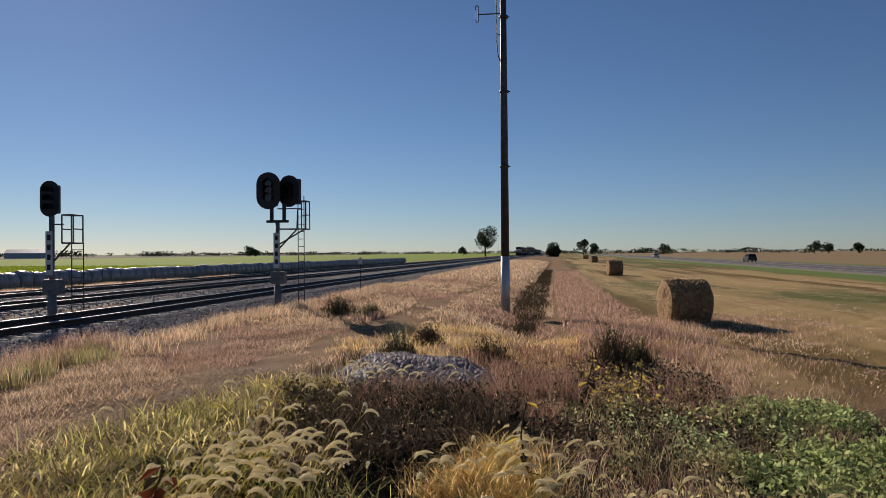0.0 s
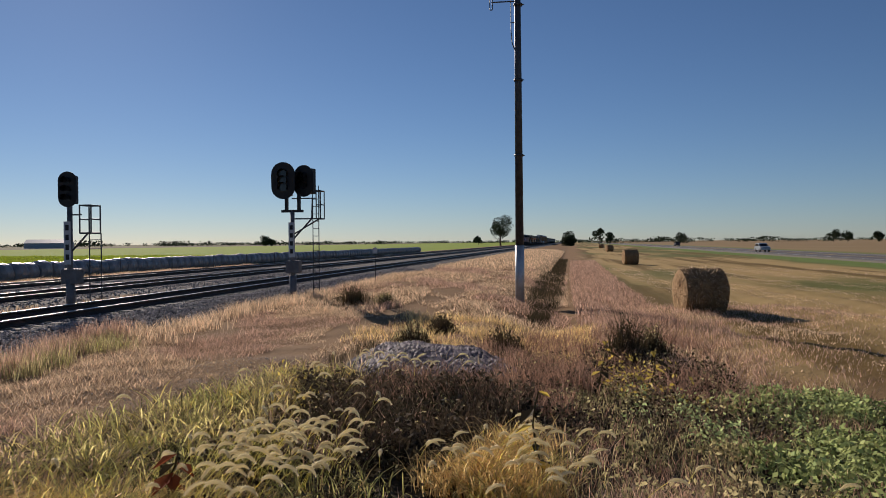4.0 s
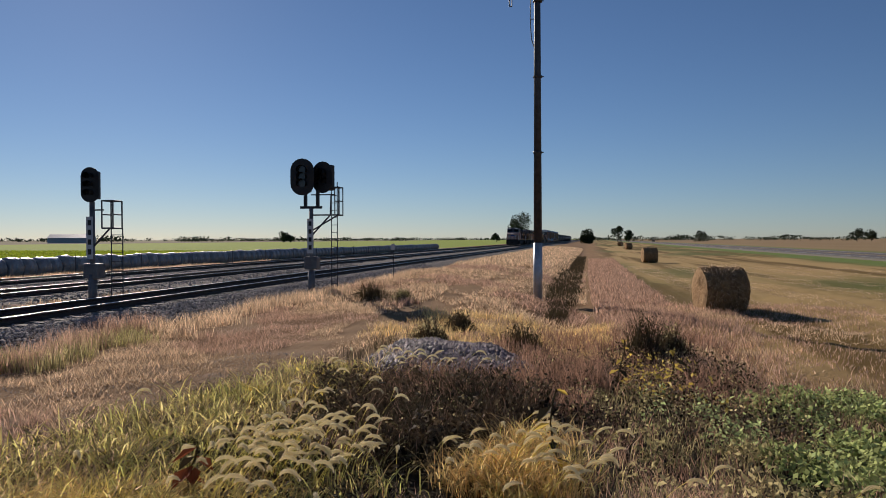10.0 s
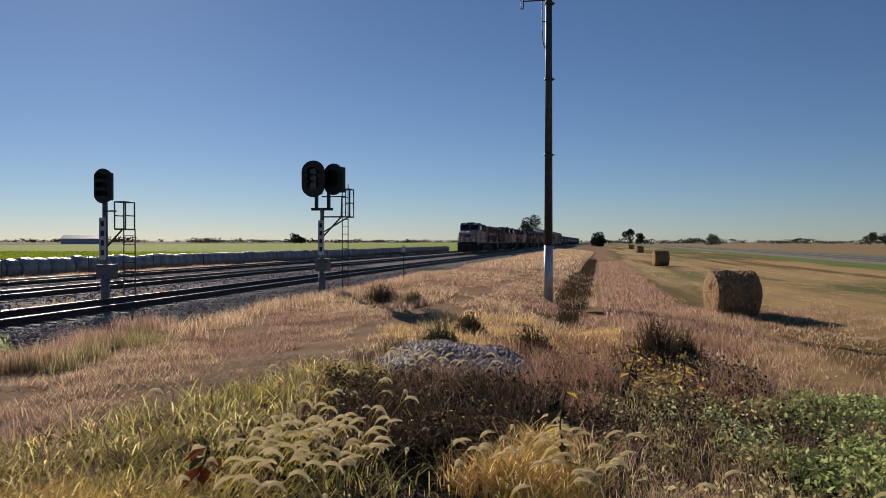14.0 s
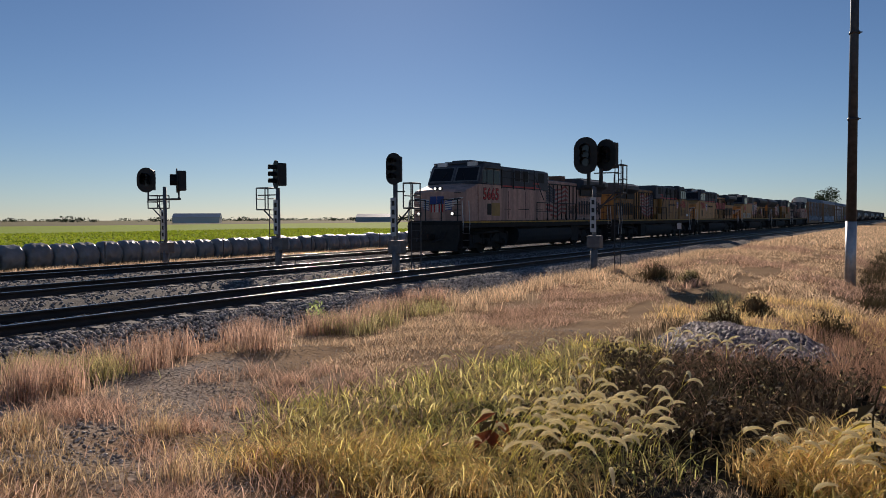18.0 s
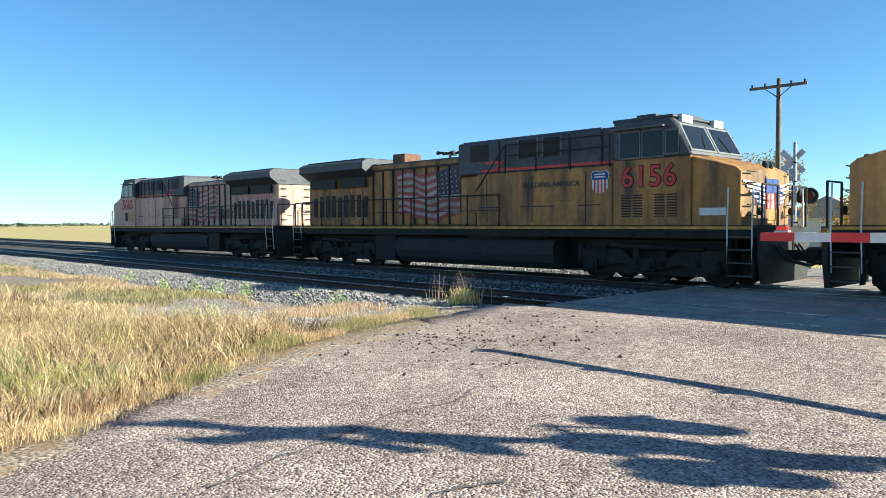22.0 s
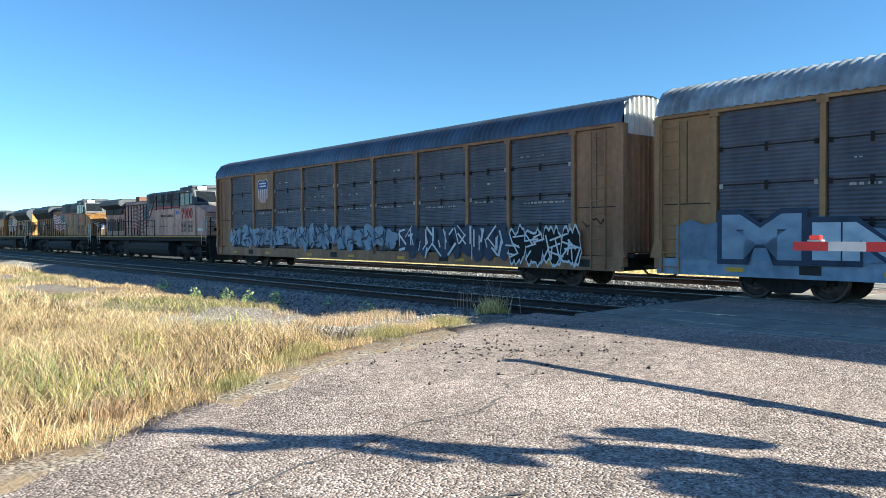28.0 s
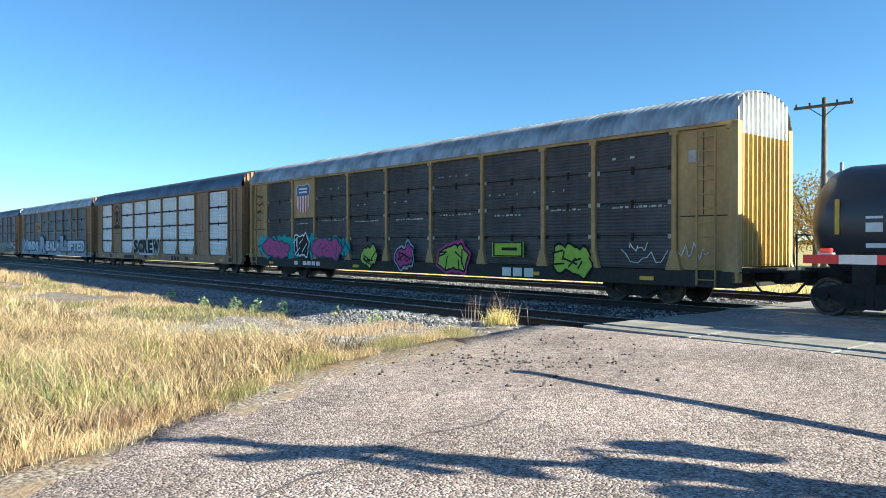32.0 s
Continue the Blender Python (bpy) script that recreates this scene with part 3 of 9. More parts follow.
def loco_base(name, label, paint):
    e = thing(name, label, "locomotive", group="freight train")
    part("frame", boxes((-1.5, 1.5, 0.95, 21.35, 1.28, 1.56), (-0.5, 0.5, 0.9, 21.4, 0.85, 1.3)), under, e)
    part("sill_stripe", boxes((-1.56, -1.505, 1.0, 21.3, 1.51, 1.58), (1.505, 1.56, 1.0, 21.3, 1.51, 1.58)), sill_yellow, e, "yellow reflective sill stripe")
    part("walkway", boxes((-1.5, 1.5, 1.0, 21.3, 1.565, 1.61)), soot, e)
    bm = bmesh.new()
    half = [(1.15, 1.24), (1.34, 1.14), (1.42, 0.95), (1.42, 0.72), (1.33, 0.48), (1.15, 0.32), (0.95, 0.26)]
    prism(bm, half + [(-x, z) for x, z in half[::-1]], "y", 7.1, 14.5)
    part("fuel_tank", bm, tank_grey, e)
    for s in (-1, 1):
        part("battery_box", boxes((s * 0.7 if s > 0 else -1.38, 1.38 if s > 0 else -0.7, 14.55, 15.75, 0.32, 1.27), bevel=0.03), under, e)
    part("centre_sill", boxes((-0.55, 0.55, 6.4, 16.0, 0.45, 1.27)), under, e)
    for x in (-1.2, 1.2):
        bm = bmesh.new()
        tube(bm, (x, 7.4, 1.3), (x, 10.8, 1.3), 0.17, 12)
        part("air_reservoir", bm, under, e)
    for y in (4.0, 18.3):
        loco_truck(e, y)
    for y, d in ((0.85, -1), (21.45, 1)):
        bm = bmesh.new()
        prism(bm, [(-1.45, 1.4), (1.45, 1.4), (1.45, 0.75), (1.3, 0.18), (-1.3, 0.18), (-1.45, 0.75)], "y", y - 0.06, y + 0.06)
        part("pilot_plate", bm, soot, e)
        bm = bmesh.new()
        box(bm, -0.13, 0.13, min(y, y + d * 0.6), max(y, y + d * 0.6), 0.72, 0.98, 0.03)
        box(bm, -0.2, 0.2, min(y + d * 0.55, y + d * 0.82), max(y + d * 0.55, y + d * 0.82), 0.66, 1.06, 0.06)
        part("coupler", bm, under, e)
        for k in (-0.75, -0.5, 0.5, 0.75):
            bm = bmesh.new()
            pipe(bm, [(k, y, 1.2), (k * 0.95, y + d * 0.35, 0.75), (k * 0.6, y + d * 0.75, 0.62)], 0.03, 6)
            part("air_hose", bm, soot, e)
        bm = bmesh.new()
        for k in (-1.35, -0.45, 0.45, 1.35):
            tube(bm, (k, y, 1.55), (k, y, 2.6), 0.028, 6)
        tube(bm, (-1.35, y, 2.6), (-0.45, y, 2.6), 0.024, 6)
        tube(bm, (0.45, y, 2.6), (1.35, y, 2.6), 0.024, 6)
        for i in range(6):
            a, b = -0.45 + 0.15 * i, -0.45 + 0.15 * (i + 1)
            tube(bm, (a, y, 2.5 - 0.12 * math.sin(i / 6 * math.pi)), (b, y, 2.5 - 0.12 * math.sin((i + 1) / 6 * math.pi)), 0.012, 5)
        part("end_railing", bm, soot, e)
        for s in (-1, 1):
            steps(e, y - d * 0.45, s, d)
    return e


def nose_y(x):
    return 1.2 + 0.14 * max(0.0, (abs(x) - 0.45) / 0.99)


def cab_and_nose(e, paint, lights):
    # a long flush-sided nose whose top falls forward and whose front is slightly pointed
    bm = bmesh.new()
    grid = []
    for x in (-1.44, -0.45, 0.45, 1.44):
        y, drop = nose_y(x), 0.0 if abs(x) < 1 else 0.06
        grid.append([bm.verts.new((x, 2.7, 1.6)), bm.verts.new((x, y, 1.6)), bm.verts.new((x, y, 3.0 - drop)), bm.verts.new((x, y + 0.14, 3.12 - drop)), bm.verts.new((x, 2.7, 3.46 - drop))])
    for p, q in zip(grid, grid[1:]):
        for i in range(4):
            bm.faces.new((p[i], q[i], q[i + 1], p[i + 1]))
    for p in (grid[0], grid[-1][::-1]):
        bm.faces.new(p)
    bmesh.ops.recalc_face_normals(bm, faces=list(bm.faces))
    part("nose", bm, paint, e)
    part("nose_door", boxes((-0.4, 0.4, nose_y(0) - 0.02, nose_y(0) + 0.05, 1.72, 2.85), bevel=0.015), paint, e)
    for s in (-1, 1):
        for k in range(5):
            z = 1.85 + 0.27 * k
            part("grab_iron", tubes(((s * 0.95, nose_y(1.0) - 0.09, z), (s * 1.3, nose_y(1.3) - 0.09, z), 0.018), seg=6), soot, e)
        part("nose_seam", boxes((1.44 if s > 0 else -1.446, 1.446 if s > 0 else -1.44, 2.6, 2.625, 1.62, 3.36)), soot, e)
    bm = bmesh.new()
    prism(bm, [(2.62, 1.6), (2.62, 3.4), (4.95, 3.4), (4.95, 1.6)], "x", -1.5, 1.5)
    bmesh.ops.bevel(bm, geom=list(bm.edges), offset=0.03, segments=1, affect="EDGES", profile=0.5)
    part("cab", bm, paint, e)
    bm = bmesh.new()
    prism(bm, [(2.62, 3.4), (2.62, 3.5), (3.05, 4.3), (3.25, 4.46), (4.95, 4.46), (4.95, 3.4)], "x", -1.49, 1.49)
    bmesh.ops.bevel(bm, geom=list(bm.edges), offset=0.05, segments=1, affect="EDGES", profile=0.5)
    part("cab_top", bm, roof_grey, e)
    part("cab_roof", boxes((-1.45, 1.45, 3.15, 5.0, 4.44, 4.52), (-0.5, 0.6, 3.4, 4.5, 4.52, 4.64), (-1.2, -0.8, 3.8, 4.4, 4.52, 4.62), bevel=0.02), roof_grey, e)
    for s in (-1, 1):
        x0, x1 = (1.5, 1.512) if s > 0 else (-1.512, -1.5)
        for a, b, g0, g1 in ((2.98, 3.3, 3.5, 4.08), (3.42, 4.0, 3.45, 4.12), (4.12, 4.7, 3.45, 4.12)):
            part("window_frame", boxes((x0, x1 + s * 0.004 if s > 0 else x1, a - 0.04, b + 0.04, g0 - 0.04, g1 + 0.04)), frame_alu, e)
            part("window_pane", boxes((x0 + s * 0.014, x1 + s * 0.014, a, b, g0, g1)), glass_dark, e)
        part("window_awning", boxes((s * 1.5 if s > 0 else -1.72, 1.72 if s > 0 else -1.5, 3.3, 4.85, 4.2, 4.23)), frame_alu, e)
        if s > 0:
            part("louvre", boxes((x0, x1, 3.45, 3.85, 1.9, 2.45)), soot, e)
        if s < 0:
            for a in (2.82, 3.84):
                lid = part("louvre_box", boxes((-1.52, -1.5, a, a + 0.98, 1.78, 2.52), bevel=0.004), paint, e)
                for q in (a + 0.16, a + 0.52):
                    part("louvre_back", boxes((-1.522, -1.52, q, q + 0.3, 1.84, 2.44)), soot, lid)
                    for k in range(8):
                        part("louvre_slat", boxes((-1.53, -1.522, q, q + 0.3, 1.87 + k * 0.072, 1.9 + k * 0.072)), paint, lid)
            part("side_plate", boxes((-1.448, -1.44, 1.7, 2.4, 1.86, 2.05)), white_paint, e, "small white plate with worn lettering")
        if s > 0:
            part("side_box_door", boxes((x0, x1 + 0.01, 3.9, 4.75, 1.85, 2.5), bevel=0.004), box_tan if paint is faded else paint, e)
        bm = bmesh.new()
        nrm = Vector((0, -0.78, 0.45)).normalized() * 0.012
        pts = [Vector((s * 0.12, 2.66, 3.58)), Vector((s * 1.35, 2.66, 3.58)), Vector((s * 1.3, 3.01, 4.22)), Vector((s * 0.12, 3.01, 4.22))]
        vs = [bm.verts.new(p + nrm) for p in pts] + [bm.verts.new(p + nrm * 2) for p in pts]
        for f in ((0, 1, 2, 3), (7, 6, 5, 4), (0, 4, 5, 1), (1, 5, 6, 2), (2, 6, 7, 3), (3, 7, 4, 0)):
            bm.faces.new([vs[i] for i in f])
        part("windshield", bm, glass_dark, e)
        bm = bmesh.new()
        pts = [Vector((s * 0.03, 2.63, 3.53)), Vector((s * 1.44, 2.63, 3.53)), Vector((s * 1.38, 3.03, 4.28)), Vector((s * 0.03, 3.03, 4.28))]
        vs = [bm.verts.new(p + nrm * 0.2) for p in pts] + [bm.verts.new(p + nrm * 0.9) for p in pts]
        for f in ((0, 1, 2, 3), (7, 6, 5, 4), (0, 4, 5, 1), (1, 5, 6, 2), (2, 6, 7, 3), (3, 7, 4, 0)):
            bm.faces.new([vs[i] for i in f])
        part("windshield_frame", bm, frame_alu, e)
        part("wiper", tubes(((s * 0.7, 2.63, 3.6), (s * 0.45, 2.86, 4.02), 0.012), seg=5), soot, e)
    for x in (-1.15, 0.6):
        part("number_board", boxes((x, x + 0.55, 3.05, 3.17, 4.32, 4.52)), white_paint, e)
    g = lamp_glow if lights else glass_dark
    for x, z in ((-0.14, 3.15), (0.14, 3.15), (-0.95, 1.95), (0.95, 1.95)):
        y = 1.34 if z > 3 else 1.12
        bm = bmesh.new()
        tube(bm, (x, y, z), (x, y - 0.1, z), 0.1 if z > 3 else 0.1, 12)
        lamp = part("headlight", bm, soot, e)
        bm = bmesh.new()
        tube(bm, (x, y - 0.1, z), (x, y - 0.115, z), 0.07, 12)
        part("lens", bm, g, lamp)


def wing(e, s):
    """One half of the winged emblem on the nose: white feathers on the paint beside a blue shield."""
    def plate(name, x0, x1, z0, z1, lift, material):
        bm = bmesh.new()
        vs = []
        for d in (0.0, 0.012):
            vs += [bm.verts.new((s * x, nose_y(x) - lift - d, z)) for x, z in ((x0, z0), (x1, z0 + (x1 - x0) * 0.12), (x1, z1 + (x1 - x0) * 0.12), (x0, z1))]
        for f in ((0, 1, 2, 3), (7, 6, 5, 4), (0, 4, 5, 1), (1, 5, 6, 2), (2, 6, 7, 3), (3, 7, 4, 0)):
            bm.faces.new([vs[i] for i in f])
        bmesh.ops.recalc_face_normals(bm, faces=list(bm.faces))
        part(name, bm, material, e)
    plate("wing_field", 0.45, 0.8, 2.1, 2.62, 0.004, blue_paint)
    for k in range(5):
        plate("feather", 0.45, 1.38 - 0.15 * k, 2.56 - k * 0.105, 2.62 - k * 0.105, 0.02, white_paint)
    part("nose_emblem", boxes((0.02 if s > 0 else -0.38, 0.38 if s > 0 else -0.02, 1.16, 1.2, 2.42, 2.78)), blue_paint, e)
    for k in range(4):
        x = 0.02 + 0.09 * k
        part("emblem_bar", boxes((x if s > 0 else -x - 0.05, x + 0.05 if s > 0 else -x, 1.162, 1.2, 2.02, 2.41)), red_paint if k % 2 else white_paint, e)


def horns(e, y, z):
    part("horn_bracket", boxes((-0.34, 0.34, y - 0.03, y + 0.03, z + 0.22, z + 0.26), (-0.03, 0.03, y - 0.03, y + 0.03, z, z + 0.22)), soot, e)
    for k, d in ((-0.3, 1), (-0.15, -1), (0.0, 1), (0.15, -1), (0.3, 1)):
        bm = bmesh.new()
        tube(bm, (k, y, z + 0.3), (k, y + d * 0.36, z + 0.31), 0.022, 8, 0.07)
        part("horn", bm, soot, e)


def ge_loco(name, label, paint, number, side, decal, lights=False, rear_paint=None):
    e = loco_base(name, label, paint)
    cab_and_nose(e, paint, lights)
    part("equipment_body", boxes((-1.42, 1.42, 5.0, 10.3, 1.6, 3.3), bevel=0.03), paint, e)
    part("equipment_body_rear", boxes((-1.1, 1.1, 10.3, 11.35, 1.6, 3.28), bevel=0.03), paint, e)
    part("upper_body", boxes((-1.25, 1.25, 5.0, 11.35, 3.285, 4.38), bevel=0.06), roof_grey, e)
    part("upper_hatch", boxes((-1.1, 1.1, 5.6, 11.2, 4.38, 4.43)), roof_grey, e)
    for x in (-1.27, 1.257):
        part("red_line", boxes((x, x + 0.013, 5.0, 10.2, 3.36, 3.44)), red_paint, e)
    bm = boxes((-0.98, 0.98, 11.36, 20.9, 1.6, 3.96), bevel=0.05)
    part("engine_hood", bm, rear_paint or paint, e)
    part("hood_roof", boxes((-0.8, 0.8, 11.36, 16.4, 3.96, 4.02)), roof_grey, e)
    for s in (-1, 1):
        x0, x1 = (0.98, 1.0) if s > 0 else (-1.0, -0.98)
        for y in (11.4, 11.98, 12.58, 13.2, 13.85, 14.5, 15.1, 15.7, 16.3):
            part("hood_rib", boxes((0.98 if s > 0 else -1.035, 1.035 if s > 0 else -0.98, y, y + 0.055, 1.65, 3.72)), soot, e)
        part("hood_chord", boxes((0.98 if s > 0 else -1.04, 1.04 if s > 0 else -0.98, 11.36, 16.4, 3.72, 3.78)), soot, e)
        for y in (12.5, 13.25, 14.0, 14.75):
            part("door_latch", boxes((x0, x1, y, y + 0.06, 2.4, 2.5)), soot, e)
            part("door_latch", boxes((x0, x1, y, y + 0.06, 3.3, 3.4)), soot, e)
        for i in range(9):
            a = 16.62 + 0.44 * i
            door = part("louvre_door", boxes((x0, x1, a, a + 0.4, 1.75, 3.08)), rear_paint or paint, e)
            part("louvre_opening", boxes((x0 + s * 0.02, x1 + s * 0.012, a + 0.07, a + 0.33, 1.95, 2.86 if i % 4 else 2.78)), soot, door)
            for z in (1.82, 2.92):
                part("door_catch", boxes((x0 + s * 0.02, x1 + s * 0.014, a + 0.16, a + 0.24, z, z + 0.07)), frame_alu, door)
        for a, b in ((16.7, 18.4), (18.7, 20.5)):
            part("radiator_grille", boxes((x0 + s * 0.1, x1 + s * 0.16, a, b, 3.15, 3.55)), soot, e)
        for a in (6.6, 8.8):
            part("body_door", boxes((1.42 if s > 0 else -1.432, 1.432 if s > 0 else -1.42, a - 0.45, a + 0.45, 1.75, 2.35), bevel=0.005), paint, e)
        part("body_seam", boxes((1.42 if s > 0 else -1.43, 1.43 if s > 0 else -1.42, 5.4, 10.2, 2.18, 2.21)), soot, e)
        for a in (5.9, 7.9, 9.8):
            part("body_panel_line", boxes((1.42 if s > 0 else -1.428, 1.428 if s > 0 else -1.42, a, a + 0.03, 1.7, 3.15)), soot, e)
        for a, b in ((6.95, 7.6), (7.85, 8.6), (9.9, 10.75)):
            part("upper_grille", boxes((1.25 if s > 0 else -1.262, 1.262 if s > 0 else -1.25, a, b, 3.72, 4.28)), soot, e)
            if b < 9:
                for q in (a - 0.05, b - 0.01):
                    part("grille_edge", boxes((1.262 if s > 0 else -1.275, 1.275 if s > 0 else -1.262, q, q + 0.06, 3.68, 4.32)), frame_alu, e)
        bm = bmesh.new()
        prism(bm, [(9.0, 3.38), (9.75, 3.38), (9.45, 3.62), (10.05, 3.62), (10.05, 3.7), (9.2, 3.7), (9.5, 3.46), (9.0, 3.46)], "x", s * 1.25, s * 1.258)
        part("red_flash", bm, red_paint, e)
        for a in (5.45, 6.6, 9.4):
            part("upper_post", boxes((1.25 if s > 0 else -1.275, 1.275 if s > 0 else -1.25, a, a + 0.06, 3.3, 4.35)), soot, e)
        part("tool_box", boxes((s * 1.12 if s > 0 else -1.42, 1.42 if s > 0 else -1.12, 10.35, 11.3, 1.62, 2.05), bevel=0.03), paint, e)
        handrail(e, 9.2, 20.6, s, 9)
        bm = bmesh.new()
        for z in (3.82, 4.16):
            tube(bm, (s * 1.44, 5.1, z), (s * 1.44, 9.0, z), 0.022, 6)
        tube(bm, (s * 1.44, 9.0, 4.16), (s * 1.44, 10.3, 2.75), 0.022, 6)
        for a in (5.1, 6.45, 7.75, 9.0):
            tube(bm, (s * 1.44, a, 3.25), (s * 1.44, a, 4.18), 0.028, 6)
        part("body_rail", bm, soot, e)
    bm = bmesh.new()
    prism(bm, [(-1.45, 4.12), (-1.45, 3.86), (-0.98, 3.55), (0.98, 3.55), (1.45, 3.86), (1.45, 4.12), (1.2, 4.24), (-1.2, 4.24)], "y", 16.45, 20.95)
    part("radiator", bm, roof_grey, e)
    part("radiator_screen", boxes((-1.15, 1.15, 16.7, 20.7, 4.24, 4.29)), soot, e)
    part("exhaust_chimney", boxes((-0.45, 0.45, 15.1, 15.8, 4.0, 4.4), bevel=0.03), surf("rusty_stack", (0.2, 0.09, 0.05), (0.1, 0.06, 0.045), 0.8), e)
    horns(e, 13.0, 3.98)
    bm = bmesh.new()
    for i in range(6):
        z = 1.9 + i * 0.36
        for x in (-0.75, 0.55):
            tube(bm, (x, 20.96, z), (x + 0.35, 20.96, z), 0.018, 5)
    part("end_grab_irons", bm, soot, e)
    s = side
    lettered("road_number", number, 0.8, red_paint, e, s * 1.516, 3.84, 2.9, s, 0.008, 1.0, spacing=1.06)
    lettered("number_edge", number, 0.8, black_paint, e, s * 1.506, 3.84, 2.9, s, 0.03, 1.0, spacing=1.06)
    wing(e, 1)
    wing(e, -1)
    if decal == "flag":
        on_side(e, "flag_mural", s * 1.012, 13.0, 2.72, s, flag_mesh(3.6, 1.75, flip=s < 0, slant=0.3), (flag_red, flag_white, flag_blue), "painted waving flag")
        ink = surf("faded_lettering", (0.05, 0.045, 0.045))
        if s > 0:
            lettered("slogan", "BUILDING\nAMERICA", 0.33, ink, e, 1.012, 15.75, 2.22, s, 0.002, spacing=1.15)
        else:
            lettered("slogan", "BUILDING AMERICA", 0.22, ink, e, -1.43, 7.2, 2.84, s, 0.003, spacing=1.1)
            on_side(e, "shield_emblem", -1.432, 5.42, 2.84, s, shield_mesh(0.62), (blue_paint, white_paint, red_paint))
    else:
        for k in range(12):
            if k != 5:
                y = 10.15 + k * 0.53
                x = 1.43 if y < 11.3 else 1.012
                part("lettering_bar", boxes((s * x if s > 0 else -x - 0.008, x + 0.008 if s > 0 else -x, y, y + 0.34, 2.66, 3.34)), red_paint, e)
        lettered("slogan", "BUILDING AMERICA", 0.24, black_paint, e, s * 1.433, 7.5, 2.86, s, 0.003)
        on_side(e, "shield_emblem", s * 1.434, 5.75, 2.75, s, shield_mesh(0.75), (blue_paint, white_paint, red_paint))
    return e


def emd_loco(name, label, paint, number, side, lights=False):
    e = loco_base(name, label, paint)
    cab_and_nose(e, paint, lights)
    part("equipment_body", boxes((-1.3, 1.3, 5.0, 9.4, 1.6, 3.45), bevel=0.05), paint, e)
    part("upper_body", boxes((-1.3, 1.3, 5.0, 10.4, 3.455, 4.36), bevel=0.1), roof_grey, e)
    part("engine_hood", boxes((-0.95, 0.95, 9.41, 20.95, 1.6, 3.85), bevel=0.08), paint, e)
    part("hood_roof", boxes((-0.9, 0.9, 10.42, 14.7, 3.855, 4.18), bevel=0.1), roof_grey, e)
    bm = bmesh.new()
    prism(bm, [(-1.35, 4.1), (-1.35, 3.75), (-0.97, 3.2), (0.97, 3.2), (1.35, 3.75), (1.35, 4.1), (1.0, 4.34), (-1.0, 4.34)], "y", 14.75, 20.9)
    part("radiator", bm, roof_grey, e)
    for s in (-1, 1):
        bm = bmesh.new()
        vs = [bm.verts.new(p) for p in ((s * 1.362, 14.95, 4.02), (s * 1.362, 20.7, 4.02), (s * 1.362, 20.7, 3.74), (s * 0.99, 20.7, 3.2), (s * 0.99, 14.95, 3.2), (s * 1.362, 14.95, 3.74))]
        bm.faces.new((vs[0], vs[1], vs[2], vs[5]))
        bm.faces.new((vs[5], vs[2], vs[3], vs[4]))
        part("radiator_intake", bm, soot, e)
        part("red_line", boxes((1.31 if s > 0 else -1.32, 1.32 if s > 0 else -1.31, 5.4, 10.3, 3.44, 3.52)), red_paint, e)
        part("air_intake", boxes((1.3 if s > 0 else -1.315, 1.315 if s > 0 else -1.3, 7.3, 9.0, 3.6, 4.25)), soot, e)
        part("air_grille", boxes((1.3 if s > 0 else -1.315, 1.315 if s > 0 else -1.3, 5.5, 6.9, 3.4, 3.85)), soot, e)
        part("side_cabinet", boxes((s * 1.15 if s > 0 else -1.5, 1.5 if s > 0 else -1.15, 2.0, 7.7, 1.62, 2.32), bevel=0.03), paint, e)
        for a, b in ((2.15, 2.95), (3.05, 3.85), (4.55, 5.75), (5.85, 7.1)) if s > 0 else ():
            lid = part("cabinet_lid", boxes((1.5, 1.512, a, b, 1.68, 2.27), bevel=0.004), cream_paint, e, "cream louvred cabinet lid")
            for k in range(5):
                part("lid_slat", boxes((1.512, 1.518, a + 0.15, a + 0.15 + min(0.5, b - a - 0.3), 1.78 + k * 0.085, 1.81 + k * 0.085)), soot, lid)
        x0, x1 = (0.95, 0.97) if s > 0 else (-0.97, -0.95)
        for i in range(15):
            y = 9.6 + i * 0.72
            part("hood_rib", boxes((0.95 if s > 0 else -0.998, 0.998 if s > 0 else -0.95, y, y + 0.022, 1.65, 3.55 if y < 14.5 else 3.15)), soot, e)
            part("door_latch", boxes((x0, x1, y + 0.3, y + 0.36, 2.95, 3.05)), soot, e)
        part("rear_grille", boxes((x0, x1 + s * 0.02 if s > 0 else x1, 19.9, 20.8, 1.9, 3.1)), soot, e)
        handrail(e, 7.9, 20.7, s, 11)
    for i in range(3):
        bm = bmesh.new()
        tube(bm, (0, 15.9 + i * 1.9, 4.33), (0, 15.9 + i * 1.9, 4.45), 0.75, 16)
        part("cooling_fan", bm, soot, e)
    horns(e, 12.4, 4.15)
    bm = bmesh.new()
    for i in range(6):
        tube(bm, (0.4, 20.98, 1.9 + i * 0.36), (0.75, 20.98, 1.9 + i * 0.36), 0.018, 5)
    part("end_grab_irons", bm, soot, e)
    s = side
    wing(e, 1)
    wing(e, -1)
    lettered("road_number", number, 0.7, red_paint, e, s * 1.506, 3.45 if s > 0 else 3.7, 2.86, s, 0.012, 0.9, spacing=1.15)
    on_side(e, "flag_mural", s * 0.99, 12.45, 2.8, s, flag_mesh(4.0, 1.55, flip=s < 0, slant=0.6), (clean_red, clean_white, clean_blue), "painted waving flag")
    lettered("slogan", "BUILDING\nAMERICA", 0.36, black_paint, e, s * 0.985, 16.5, 2.45, s, 0.004)
    on_side(e, "shield_emblem", s * 0.985, 18.0, 2.5, s, shield_mesh(0.95), (blue_paint, white_paint, red_paint))
    return e


